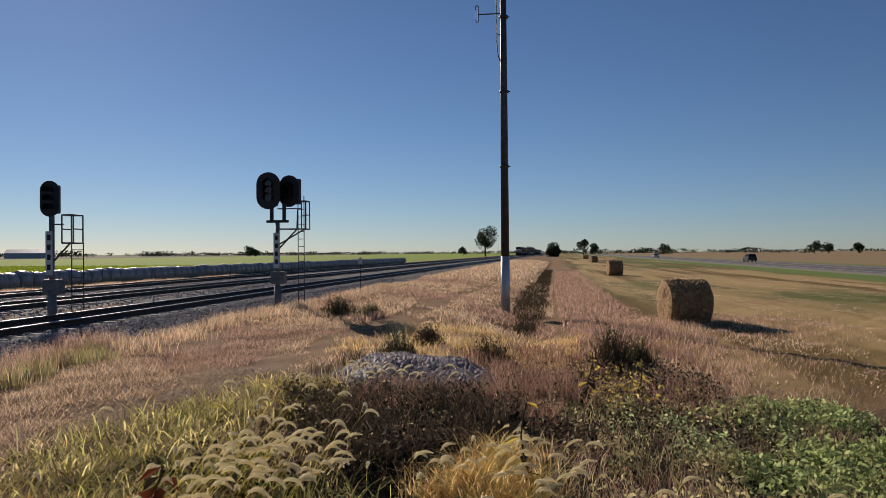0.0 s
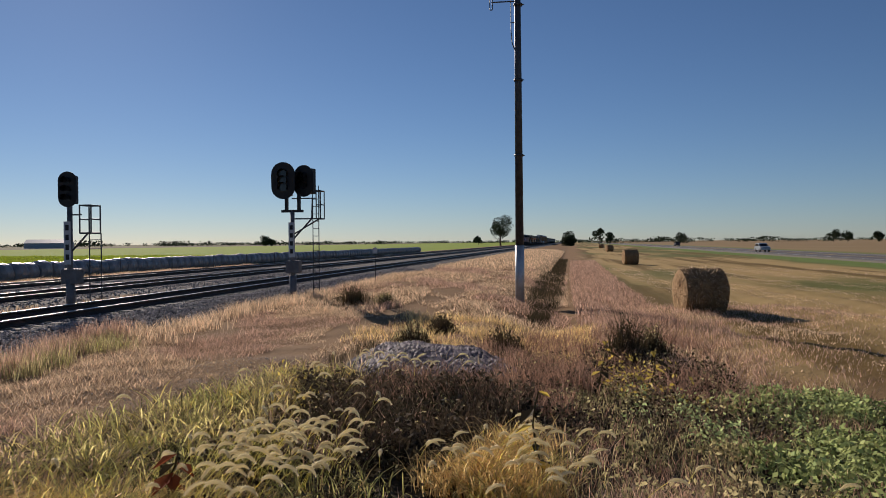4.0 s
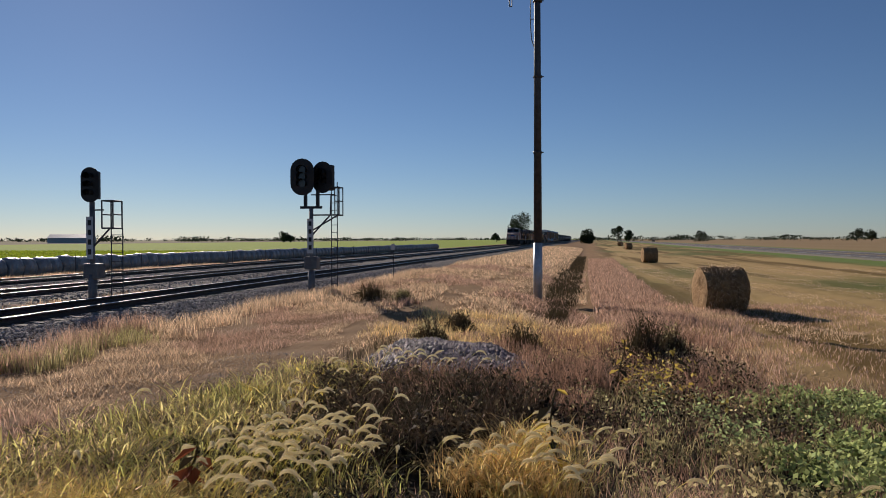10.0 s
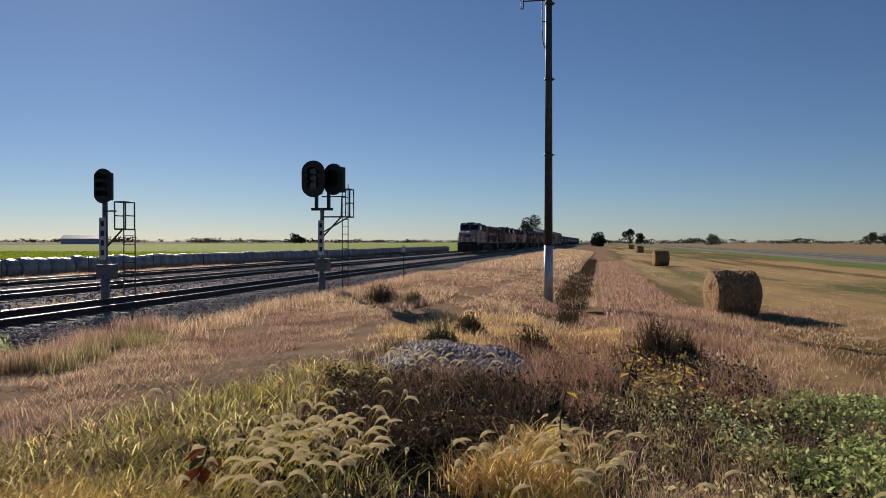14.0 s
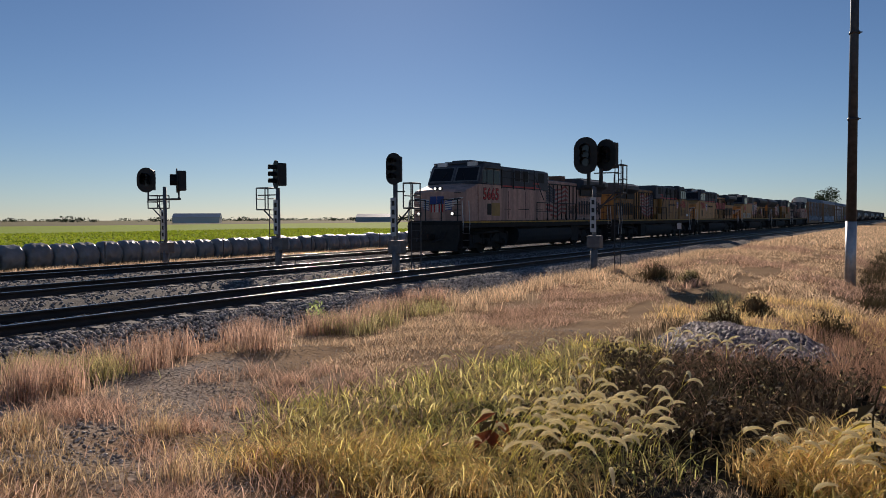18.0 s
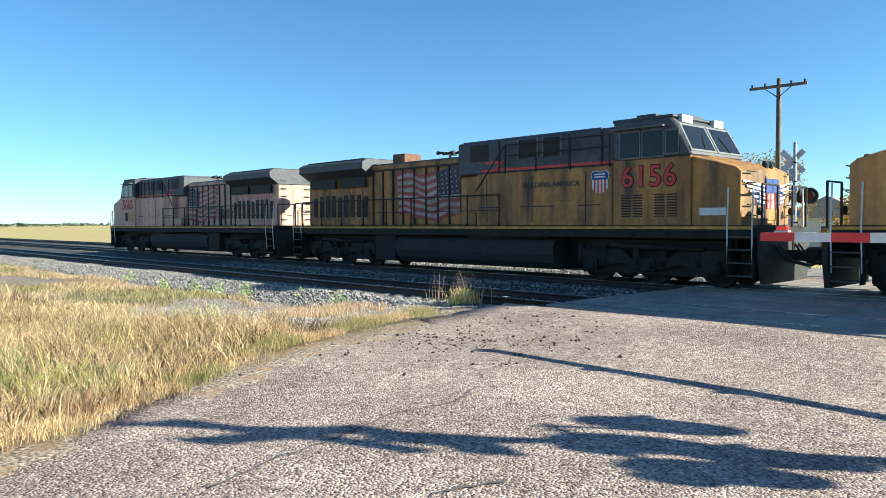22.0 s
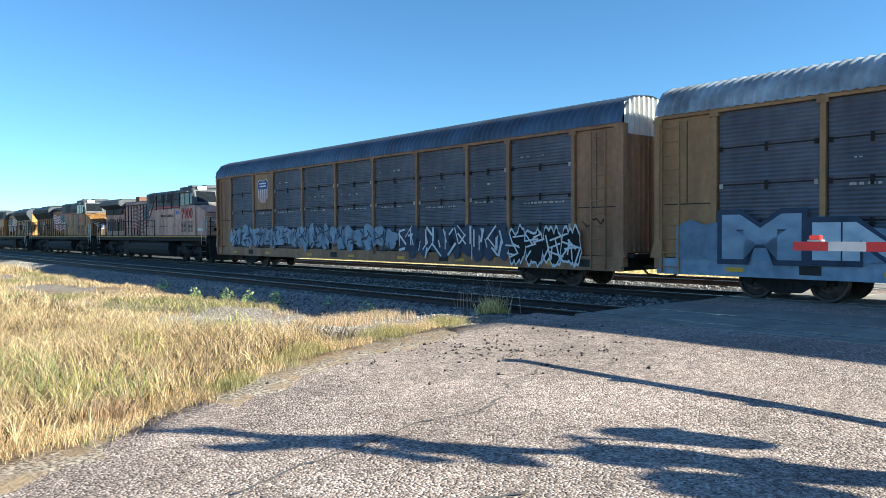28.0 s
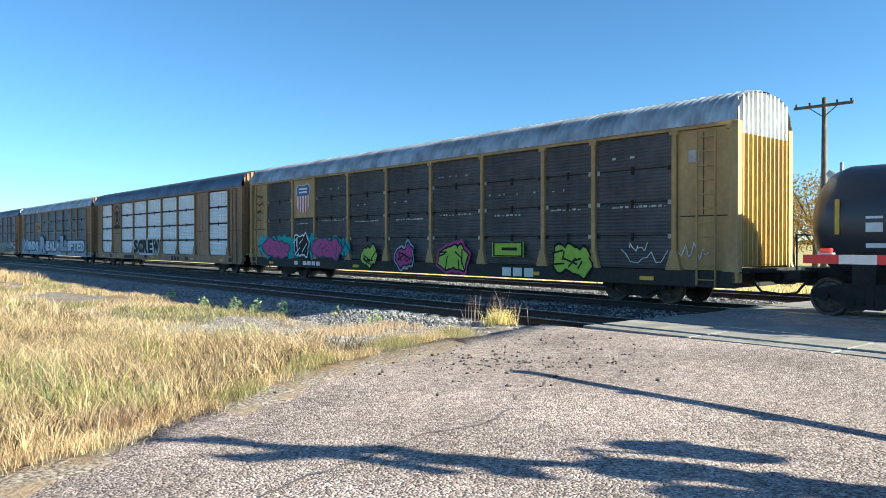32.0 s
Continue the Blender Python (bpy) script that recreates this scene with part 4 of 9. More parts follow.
# autoracks
POSTS = (0.62, 2.25, 4.9, 6.95, 9.75, 12.55, 15.35, 18.15, 20.95, 22.95, 25.65, 27.3)


def car_truck(parent, y):
    for s in (-1, 1):
        bm = bmesh.new()
        prism(bm, [(-1.15, 0.42), (-1.15, 0.62), (-0.45, 0.78), (0.45, 0.78), (1.15, 0.62), (1.15, 0.42), (0.7, 0.42), (0.35, 0.2), (-0.35, 0.2), (-0.7, 0.42)], "x", s * 0.98, s * 1.12)
        for k in (-0.2, 0, 0.2):
            tube(bm, (s * 1.05, k, 0.28), (s * 1.05, k, 0.68), 0.08, 8)
        for k in (-0.88, 0.88):
            tube(bm, (s * 1.1, k, 0.48), (s * 1.2, k, 0.48), 0.12, 10)
        part("truck_frame", bm, under, parent, m=pose(0, y, 0))
        for k in (-0.88, 0.88):
            shared("wheel", WHEEL_SMALL, parent, pose(s * 0.76, y + k, 0.44, 0, 0, 0 if s > 0 else 180))
    part("truck_bolster", boxes((-1.0, 1.0, y - 0.25, y + 0.25, 0.3, 0.75), (-0.85, 0.85, y - 0.97, y - 0.8, 0.4, 0.56), (-0.85, 0.85, y + 0.8, y + 0.97, 0.4, 0.56)), under, parent)


def couplers(parent, L):
    for y, d in ((0.75, -1), (L - 0.75, 1)):
        bm = bmesh.new()
        box(bm, -0.12, 0.12, min(y, y + d * 0.6), max(y, y + d * 0.6), 0.7, 0.95, 0.02)
        box(bm, -0.18, 0.18, min(y + d * 0.5, y + d * 0.74), max(y + d * 0.5, y + d * 0.74), 0.65, 1.0, 0.05)
        pipe(bm, [(0.4, y, 0.8), (0.35, y + d * 0.3, 0.45), (0.2, y + d * 0.7, 0.4)], 0.03, 6)
        part("coupler", bm, under, parent)


PANEL_CACHE = {}
clip_mat = surf("panel_clip", (0.55, 0.54, 0.5), (0.4, 0.38, 0.35), 0.6)


def rack_panel(width, rows, material):
    """A ribbed steel sheet: shallow horizontal corrugations."""
    key = (round(width, 2), round(rows, 2), material.name)
    if key not in PANEL_CACHE:
        n = 9
        vs, fs = [], []
        prof = []
        for i in range(n):
            z = rows * i / n
            prof += [(0.0, z), (0.0, z + rows / n * 0.5), (0.03, z + rows / n * 0.62), (0.03, z + rows / n * 0.88)]
        prof.append((0.0, rows))
        for x, z in prof:
            vs += [(x, 0, z), (x, width, z)]
        for i in range(len(prof) - 1):
            fs.append((2 * i, 2 * i + 1, 2 * i + 3, 2 * i + 2))
        PANEL_CACHE[key] = sheet_mesh("side_panel", vs, fs, material)
    return PANEL_CACHE[key]


def autorack(name, label, frame_mat, panel_mat, roof_mat, solid=(0, 10), end_mat=None, end_top=None, logo_bay=None, sill_mat=None, seed=1):
    L = 27.97
    rng = random.Random(seed)
    e = thing(name, label, "autorack", group="freight train")
    part("underframe", boxes((-1.1, 1.1, 0.75, 27.2, 0.55, 1.0)), under, e)
    bright = panel_mat is bright_panel
    for s in (-1, 1):
        part("side_sill", boxes((s * 1.36 if s > 0 else -1.5, 1.5 if s > 0 else -1.36, 0.6, 27.4, 0.56, 0.98)), sill_mat or frame_mat, e)
        for y in POSTS:
            bm = bmesh.new()
            box(bm, s * 1.34 if s > 0 else -1.48, 1.48 if s > 0 else -1.34, y - 0.065, y + 0.065, 0.98, 4.7)
            box(bm, s * 1.36 if s > 0 else -1.51, 1.51 if s > 0 else -1.36, y - 0.13, y + 0.13, 4.6, 4.7)
            prism(bm, [(y - 0.24, 0.98), (y + 0.24, 0.98), (y + 0.08, 1.5), (y - 0.08, 1.5)], "x", s * 1.38, s * 1.51)
            part("post", bm, frame_mat, e)
        part("top_rail", boxes((s * 1.36 if s > 0 else -1.5, 1.5 if s > 0 else -1.36, 0.6, 27.4, 4.7, 4.8)), frame_mat, e)
        for i, (a, b) in enumerate(zip(POSTS, POSTS[1:])):
            if i in solid:
                part("solid_panel", boxes((1.36 if s > 0 else -1.4, 1.4 if s > 0 else -1.36, a + 0.09, b - 0.09, 1.0, 4.69)), frame_mat, e)
                part("door_seam", boxes((1.4 if s > 0 else -1.404, 1.404 if s > 0 else -1.4, a + 0.15, b - 0.15, 2.4, 2.43)), soot, e)
                part("door_seam", boxes((1.4 if s > 0 else -1.404, 1.404 if s > 0 else -1.4, (a + b) / 2, (a + b) / 2 + 0.025, 2.45, 4.6)), soot, e)
                continue
            part("panel_backing", boxes((1.3 if s > 0 else -1.34, 1.34 if s > 0 else -1.3, a + 0.05, b - 0.05, 1.0, 4.7)), soot, e)
            for r in range(4):
                if logo_bay == i and s > 0 and (r > 1 if b - a < 2.5 else r == 2):
                    continue
                shared("side_panel", rack_panel(b - a - 0.2, 0.84 if bright else 0.89, panel_mat), e, pose(1.38, a + 0.1, 1.01 + r * 0.93) if s > 0 else pose(-1.38, b - 0.1, 1.01 + r * 0.93, 0, 0, 180))
                if r and s > 0:
                    for y in (a + 0.12, b - 0.2):
                        part("panel_clip", boxes((1.41, 1.44, y, y + 0.09, 0.9 + r * 0.93, 1.02 + r * 0.93)), clip_mat if rng.random() < 0.5 and not bright else under, e)
                    part("panel_hook", boxes((1.41, 1.435, (a + b) / 2 - 0.04, (a + b) / 2 + 0.04, 0.84 + r * 0.93, 1.06 + r * 0.93)), under, e)
            if logo_bay == i and s > 0:
                part("logo_panel", boxes((1.38, 1.43, a + 0.1, b - 0.1, 2.9 if b - a < 2.5 else 2.84, 4.69 if b - a < 2.5 else 3.78), bevel=0.01), frame_mat, e)
            if s > 0 and not bright and i > 1:
                bm = bmesh.new()
                for z in (rng.choice((2.6, 2.7)), 3.3 if i % 3 else 4.1):
                    y, y2 = a + rng.uniform(0.3, 0.7), b - rng.uniform(0.3, 1.0)
                    while y < y2:
                        w = rng.uniform(0.03, 0.16)
                        box(bm, 1.412, 1.418, y, y + w, z, z + rng.choice((0.035, 0.06)))
                        y += w + rng.uniform(0.02, 0.1 if z < 3 else 0.9)
                part("stencil_bar", bm, clip_mat, e)["kind"] = "stuff"
        for y, d in ((0.75, 1), (26.35, 1)):
            bm = bmesh.new()
            for q in (0.0, 0.52):
                box(bm, s * 1.5 if s > 0 else -1.56, 1.56 if s > 0 else -1.5, y + q, y + q + 0.035, 0.6, 4.6)
            for k in range(11):
                tube(bm, (s * 1.54, y, 0.75 + k * 0.37), (s * 1.54, y + 0.54, 0.75 + k * 0.37), 0.018, 5)
            part("ladder", bm, frame_mat, e)
        for y in (2.6, 6.2, 10.2, 13.6, 17.0, 20.4, 24.6):
            part("reflector", boxes((1.5 if s > 0 else -1.507, 1.507 if s > 0 else -1.5, y, y + 0.45, 0.68, 0.79)), stripe_yellow, e)
        for y in (4.4, 12.2, 19.5, 25.8):
            part("placard", boxes((1.5 if s > 0 else -1.505, 1.505 if s > 0 else -1.5, y, y + 0.5, 0.66, 0.88)), soot, e)
    # roof: an arched, cross-corrugated sheet
    prof = [(-1.53, 4.78), (-1.46, 5.08), (-1.2, 5.42), (-0.75, 5.6), (0.0, 5.68), (0.75, 5.6), (1.2, 5.42), (1.46, 5.08), (1.53, 4.78)]
    vs, fs = [], []
    n = 432
    for i in range(n + 1):
        y = 0.55 + 26.9 * i / n
        k = (0.0, 0.05, 0.05, 0.0)[i % 4]
        for x, z in prof:
            r = Vector((x, z - 4.3)).normalized() * k
            vs.append((x + r.x, y, z + r.y))
    for i in range(n):
        for j in range(8):
            a = i * 9 + j
            fs.append((a, a + 1, a + 10, a + 9))
    ob = new("roof", sheet_mesh("roof", vs, fs, roof_mat))
    ob.parent = e
    for y, d in ((0.6, -1), (27.4, 1)):
        bm = bmesh.new()
        hw, k = 1.3, 44
        pts = []
        for i in range(k + 1):
            x = -hw + 2 * hw * i / k
            pts.append((x, y + d * (0.05 if i % 4 in (1, 2) else -0.03)))
        for (x0, y0), (x1, y1) in zip(pts, pts[1:]):
            vs2 = [bm.verts.new(p) for p in ((x0, y0, 1.1), (x1, y1, 1.1), (x1, y1, 4.5), (x0, y0, 4.5))]
            bm.faces.new(vs2)
        part("end_door", bm, end_mat or frame_mat, e)
        bm = bmesh.new()
        for (x0, y0), (x1, y1) in zip(pts, pts[1:]):
            t0, t1 = 5.64 - 0.36 * abs(x0 / 1.45) ** 3, 5.64 - 0.36 * abs(x1 / 1.45) ** 3
            vs2 = [bm.verts.new(p) for p in ((x0, y0, 4.5), (x1, y1, 4.5), (x1, y1, t1), (x0, y0, t0))]
            bm.faces.new(vs2)
        part("end_cap", bm, end_top or end_mat or frame_mat, e)
        for x in (-1.5, 1.28):
            part("end_frame", boxes((x, x + 0.22, y - 0.08, y + 0.08, 0.7, 4.78)), frame_mat, e)
        bm = bmesh.new()
        box(bm, -1.4, 1.4, y - 0.1, y + 0.1 + d * 0.25, 0.95, 1.05)
        part("end_platform", bm, under, e)
    for y in (3.9, 24.2):
        car_truck(e, y)
    couplers(e, L)
    return e


def tank_car(name, label, shell, L=17.4):
    e = thing(name, label, "tank car", group="freight train")
    bm = bmesh.new()
    seg = 28
    prof = [(0.9, 0.05), (0.95, 0.55), (1.1, 0.95), (1.35, 1.22), (1.7, 1.35), (L - 1.7, 1.35), (L - 1.35, 1.22), (L - 1.1, 0.95), (L - 0.95, 0.55), (L - 0.9, 0.05)]
    rings = [[bm.verts.new((math.cos(i * math.tau / seg) * r, y, 2.2 + math.sin(i * math.tau / seg) * r)) for i in range(seg)] for y, r in prof]
    for a, b in zip(rings, rings[1:]):
        for i in range(seg):
            f = bm.faces.new((a[i], a[(i + 1) % seg], b[(i + 1) % seg], b[i]))
            f.smooth = True
    bm.faces.new(rings[0])
    bm.faces.new(rings[-1])
    part("tank_shell", bm, shell, e)
    for y0, y1, y2 in ((0.7, 3.6, 0.72), (L - 3.6, L - 0.7, L - 1.0)):
        part("stub_sill", boxes((-0.45, 0.45, y0, y1, 0.66, 1.1), (-1.4, 1.4, y2, y2 + 0.28, 0.85, 1.05)), under, e)
    for y in (2.3, L - 2.3):
        car_truck(e, y)
        part("saddle", boxes((-1.15, 1.15, y - 0.25, y + 0.25, 0.75, 1.6)), under, e)
    part("dome", boxes((-0.5, 0.5, L / 2 - 0.6, L / 2 + 0.6, 3.5, 3.85), bevel=0.05), under, e)
    bm = bmesh.new()
    for s in (-1, 1):
        for q in (-0.25, 0.25):
            pipe(bm, [(s * 1.42, L / 2 + q, 0.7), (s * 1.42, L / 2 + q, 2.4), (s * 1.0, L / 2 + q, 3.5)], 0.02, 6)
        for k in range(6):
            tube(bm, (s * 1.42, L / 2 - 0.25, 0.8 + k * 0.3), (s * 1.42, L / 2 + 0.25, 0.8 + k * 0.3), 0.014, 5)
        for y in (0.9, L - 0.9):
            pipe(bm, [(s * 1.35, y, 1.0), (s * 1.35, y, 1.9), (s * 0.6, y, 1.9)], 0.02, 6)
    part("ladder", bm, under, e)
    couplers(e, L)
    return e


def hopper_car(name, label, paint, L=18.2):
    e = thing(name, label, "hopper car", group="freight train")
    bm = bmesh.new()
    prism(bm, [(0.9, 2.0), (1.6, 4.2), (L - 1.6, 4.2), (L - 0.9, 2.0), (L - 4.0, 1.0), (L / 2 + 1.2, 0.75), (L / 2 - 1.2, 0.75), (4.0, 1.0)], "x", -1.5, 1.5)
    part("body", bm, paint, e)
    for s in (-1, 1):
        for i in range(10):
            y = 1.9 + i * (L - 3.9) / 9
            part("side_rib", boxes((1.5 if s > 0 else -1.58, 1.58 if s > 0 else -1.5, y, y + 0.1, 1.7, 4.15)), paint, e)
    part("top_chord", boxes((-1.58, 1.58, 1.3, L - 1.3, 4.2, 4.32)), paint, e)
    part("roof_hatch", boxes((-0.4, 0.4, 2.0, L - 2.0, 4.32, 4.45), bevel=0.02), paint, e)
    for y in (0.7, L - 1.4):
        part("end_sill", boxes((-1.4, 1.4, y, y + 0.7, 0.8, 1.1)), under, e)
    for y in (2.3, L - 2.3):
        car_truck(e, y)
    couplers(e, L)
    return e


rack_brown = surf("rack_brown", (0.42, 0.24, 0.12), (0.34, 0.19, 0.1), 0.65, dirt=(0.1, 0.05, 0.03), dirt_amount=0.6, streak=1.8, dirt_scale=1.2)
rack_tan = surf("rack_tan", (0.43, 0.26, 0.115), (0.36, 0.21, 0.09), 0.65, dirt=(0.14, 0.08, 0.04), dirt_amount=0.55, streak=1.8, dirt_scale=1.2)
rack_gold = surf("rack_gold", (0.5, 0.34, 0.14), (0.42, 0.28, 0.11), 0.65, dirt=(0.16, 0.09, 0.04), dirt_amount=0.5, streak=1.8, dirt_scale=1.2)
rack_ochre = surf("rack_ochre", (0.36, 0.22, 0.11), (0.29, 0.175, 0.085), 0.65, dirt=(0.12, 0.07, 0.035), dirt_amount=0.55, streak=1.8, dirt_scale=1.2)
rack_yellow = surf("rack_yellow", (0.5, 0.33, 0.06), (0.43, 0.27, 0.055), 0.6, dirt=(0.2, 0.11, 0.05), dirt_amount=0.5, streak=1.8, dirt_scale=1.2)
grimy_panel = surf("grimy_galvanised", (0.17, 0.18, 0.225), (0.12, 0.128, 0.165), 0.5, 0.15, scale=1.2, dirt=(0.04, 0.038, 0.042), dirt_amount=0.55, streak=1.2, dirt_scale=1.5, fine=0.3, fine_scale=120)
brown_panel = surf("sooty_brown_panel", (0.125, 0.118, 0.125), (0.085, 0.08, 0.086), 0.75, 0.1, scale=1.2, dirt=(0.03, 0.025, 0.02), dirt_amount=0.5, streak=1.2, dirt_scale=1.5, fine=0.3, fine_scale=120)
bright_panel = surf("bright_galvanised", (0.93, 0.94, 0.95), (0.84, 0.86, 0.88), 0.5, 0.0, scale=1.5, dirt=(0.42, 0.44, 0.47), dirt_amount=0.35, streak=1.5, dirt_scale=2.0, fine=0.25, fine_scale=100)
galv_roof = surf("galvanised_roof", (0.62, 0.63, 0.64), (0.42, 0.43, 0.45), 0.45, 0.35, scale=1.6, dirt=(0.13, 0.12, 0.115), dirt_amount=0.75, dirt_scale=1.3)
dark_roof = surf("dull_galvanised_roof", (0.2, 0.23, 0.28), (0.14, 0.16, 0.2), 0.4, 0.7, scale=0.8, dirt=(0.08, 0.06, 0.05), dirt_amount=0.6, dirt_scale=0.9)
spray_blue = surf("spray_pale_blue", (0.34, 0.44, 0.57), (0.22, 0.3, 0.42), 0.6, scale=3.5, dirt=(0.1, 0.12, 0.16), dirt_amount=0.4)
spray_slate = surf("spray_slate", (0.22, 0.32, 0.46), (0.15, 0.22, 0.34), 0.6, scale=3.5, dirt=(0.06, 0.07, 0.09), dirt_amount=0.5)
spray_pale = surf("spray_ice_blue", (0.62, 0.7, 0.78), (0.42, 0.52, 0.64), 0.6, scale=4.0, dirt=(0.2, 0.24, 0.3), dirt_amount=0.4)
spray_navy = surf("spray_navy", (0.02, 0.035, 0.08), (0.03, 0.05, 0.1), 0.6)
spray_pink = surf("spray_magenta", (0.42, 0.03, 0.22), (0.3, 0.02, 0.2), 0.6)
spray_teal = surf("spray_teal", (0.02, 0.42, 0.42), (0.03, 0.3, 0.36), 0.6)
spray_lime = surf("spray_lime", (0.4, 0.55, 0.04), (0.28, 0.45, 0.05), 0.6)
spray_white = surf("spray_white", (0.75, 0.77, 0.8), (0.65, 0.68, 0.72), 0.6)


def blob(bm, u, v, w, h, z, rng, lobes=5):
    """An uneven painted patch."""
    n = 22
    ph = [rng.uniform(0, 6.3) for _ in range(3)]
    poly(bm, [(u + math.cos(i * math.tau / n) * w / 2 * (1 + 0.16 * math.sin(lobes * i * math.tau / n + ph[0]) + 0.08 * math.sin(9 * i * math.tau / n + ph[1])),
               v + math.sin(i * math.tau / n) * h / 2 * (1 + 0.14 * math.sin(lobes * i * math.tau / n + ph[2]))) for i in range(n)], z)


def spray_band(e, name, y0, y1, z0, z1, mat, edge, seed, x=1.545):
    """A long band of overlapping painted shapes with darker strokes."""
    rng = random.Random(seed)
    a, b = bmesh.new(), bmesh.new()
    y = y0
    k = 0
    while y < y1:
        w = rng.uniform(0.5, 0.95)
        h = (z1 - z0) * rng.uniform(0.7, 1.15)
        blob(a, y + w / 2 - (y0 + y1) / 2, rng.uniform(-0.05, 0.1), w * 1.25, h, 0.001 * (k % 5), rng, rng.choice((3, 4, 5)))
        for _ in range(4):
            u, v = y + rng.uniform(0, w) - (y0 + y1) / 2, rng.uniform(-0.4, 0.4) * (z1 - z0)
            ang = rng.choice((0.2, 1.3, 1.57, 1.9, 0.8, 2.4))
            l, t = rng.uniform(0.25, 0.6) * (z1 - z0), rng.uniform(0.02, 0.05)
            du, dv = math.cos(ang) * l / 2, math.sin(ang) * l / 2
            nu, nv = -math.sin(ang) * t, math.cos(ang) * t
            poly(b, [(u - du - nu, v - dv - nv), (u + du - nu, v + dv - nv), (u + du + nu, v + dv + nv), (u - du + nu, v - dv + nv)], 0.008 + 0.0005 * (k % 4))
            k += 1
        y += w * 0.85
        k += 1
    for ob in (on_side(e, name, x, (y0 + y1) / 2, (z0 + z1) / 2, 1, a, mat), on_side(e, name + "_stroke", x, (y0 + y1) / 2, (z0 + z1) / 2, 1, b, edge)):
        ob["kind"] = "stuff"


def fit_word(e, name, words, y0, y1, z0, z1, mat, x, bold=0.0, grow=0.0):
    """Painted letters stretched over a stretch of the side."""
    me = text_mesh(words, 1.0, mat, bold)
    xs, ys = [v.co.x for v in me.vertices], [v.co.y for v in me.vertices]
    sx, sy = (y1 - y0 + 2 * grow) / (max(xs) - min(xs)), (z1 - z0 + 2 * grow) / (max(ys) - min(ys))
    m = Matrix.Translation((x, (y0 + y1) / 2, (z0 + z1) / 2)) @ pose(0, 0, 0, 90, 0, 90) @ Matrix.Diagonal((sx, sy, 1, 1)) @ Matrix.Translation((-(max(xs) + min(xs)) / 2, -(max(ys) + min(ys)) / 2, 0))
    return shared(name, me, e, m)


def outlined(e, words, y0, y1, z0, z1, fill, edge, x=1.56):
    """Each painted letter and its dark outline, side by side."""
    share = [0.5 if c == "I" else 1.3 if c in "MW" else 1.0 for c in words]
    y, unit = y0, (y1 - y0) / sum(share)
    for c, k in zip(words, share):
        a, b = y + 0.02, y + k * unit - 0.02
        fit_word(e, "graffiti_outline", c, a, b, z0, z1, edge, x, 0.1, 0.13)
        fit_word(e, "graffiti_letter", c, a, b, z0, z1, fill, x + 0.012, 0.06)
        y += k * unit


def throw_up(e, y, z, w, h, fill, edge, glow, seed):
    """A rounded painted piece with a dark outline and inner strokes."""
    rng = random.Random(seed)
    for nm, k, mt, dz in (("graffiti_glow", 1.35, glow, 0.0), ("graffiti_outline", 1.12, edge, 0.004), ("graffiti_piece", 0.95, fill, 0.008)):
        if mt is None:
            continue
        bm = bmesh.new()
        rg = random.Random(seed)
        for i in range(3):
            blob(bm, (i - 1) * w * 0.27, rg.uniform(-0.08, 0.08), w * 0.5 * k, h * rg.uniform(0.85, 1.05) * k, dz + 0.0005 * i, rg, 3 + i)
        on_side(e, nm, 1.535, y, z, 1, bm, mt)["kind"] = "stuff"
    bm = bmesh.new()
    for i in range(7):
        u, v, ang = rng.uniform(-0.4, 0.4) * w, rng.uniform(-0.3, 0.3) * h, rng.uniform(0, 3.14)
        l, q = rng.uniform(0.15, 0.34) * h, 0.028
        du, dv, nu, nv = math.cos(ang) * l, math.sin(ang) * l, -math.sin(ang) * q, math.cos(ang) * q
        poly(bm, [(u - du - nu, v - dv - nv), (u + du - nu, v + dv - nv), (u + du + nu, v + dv + nv), (u - du + nu, v - dv + nv)], 0.012 + 0.0004 * i)
    on_side(e, "graffiti_stroke", 1.535, y, z, 1, bm, edge)["kind"] = "stuff"


def scribble(e, y, z, w, h, mat, seed):
    """An unreadable thin tag."""
    rng = random.Random(seed)
    bm = bmesh.new()
    pts = [(1.425 if mat is not black_paint else 1.43, y + w * (i / 9 - 0.5) + rng.uniform(-0.05, 0.05), z + h * rng.uniform(-0.5, 0.5)) for i in range(10)]
    pipe(bm, pts, 0.014, 5)
    part("graffiti_scribble", bm, mat, e)["kind"] = "stuff"


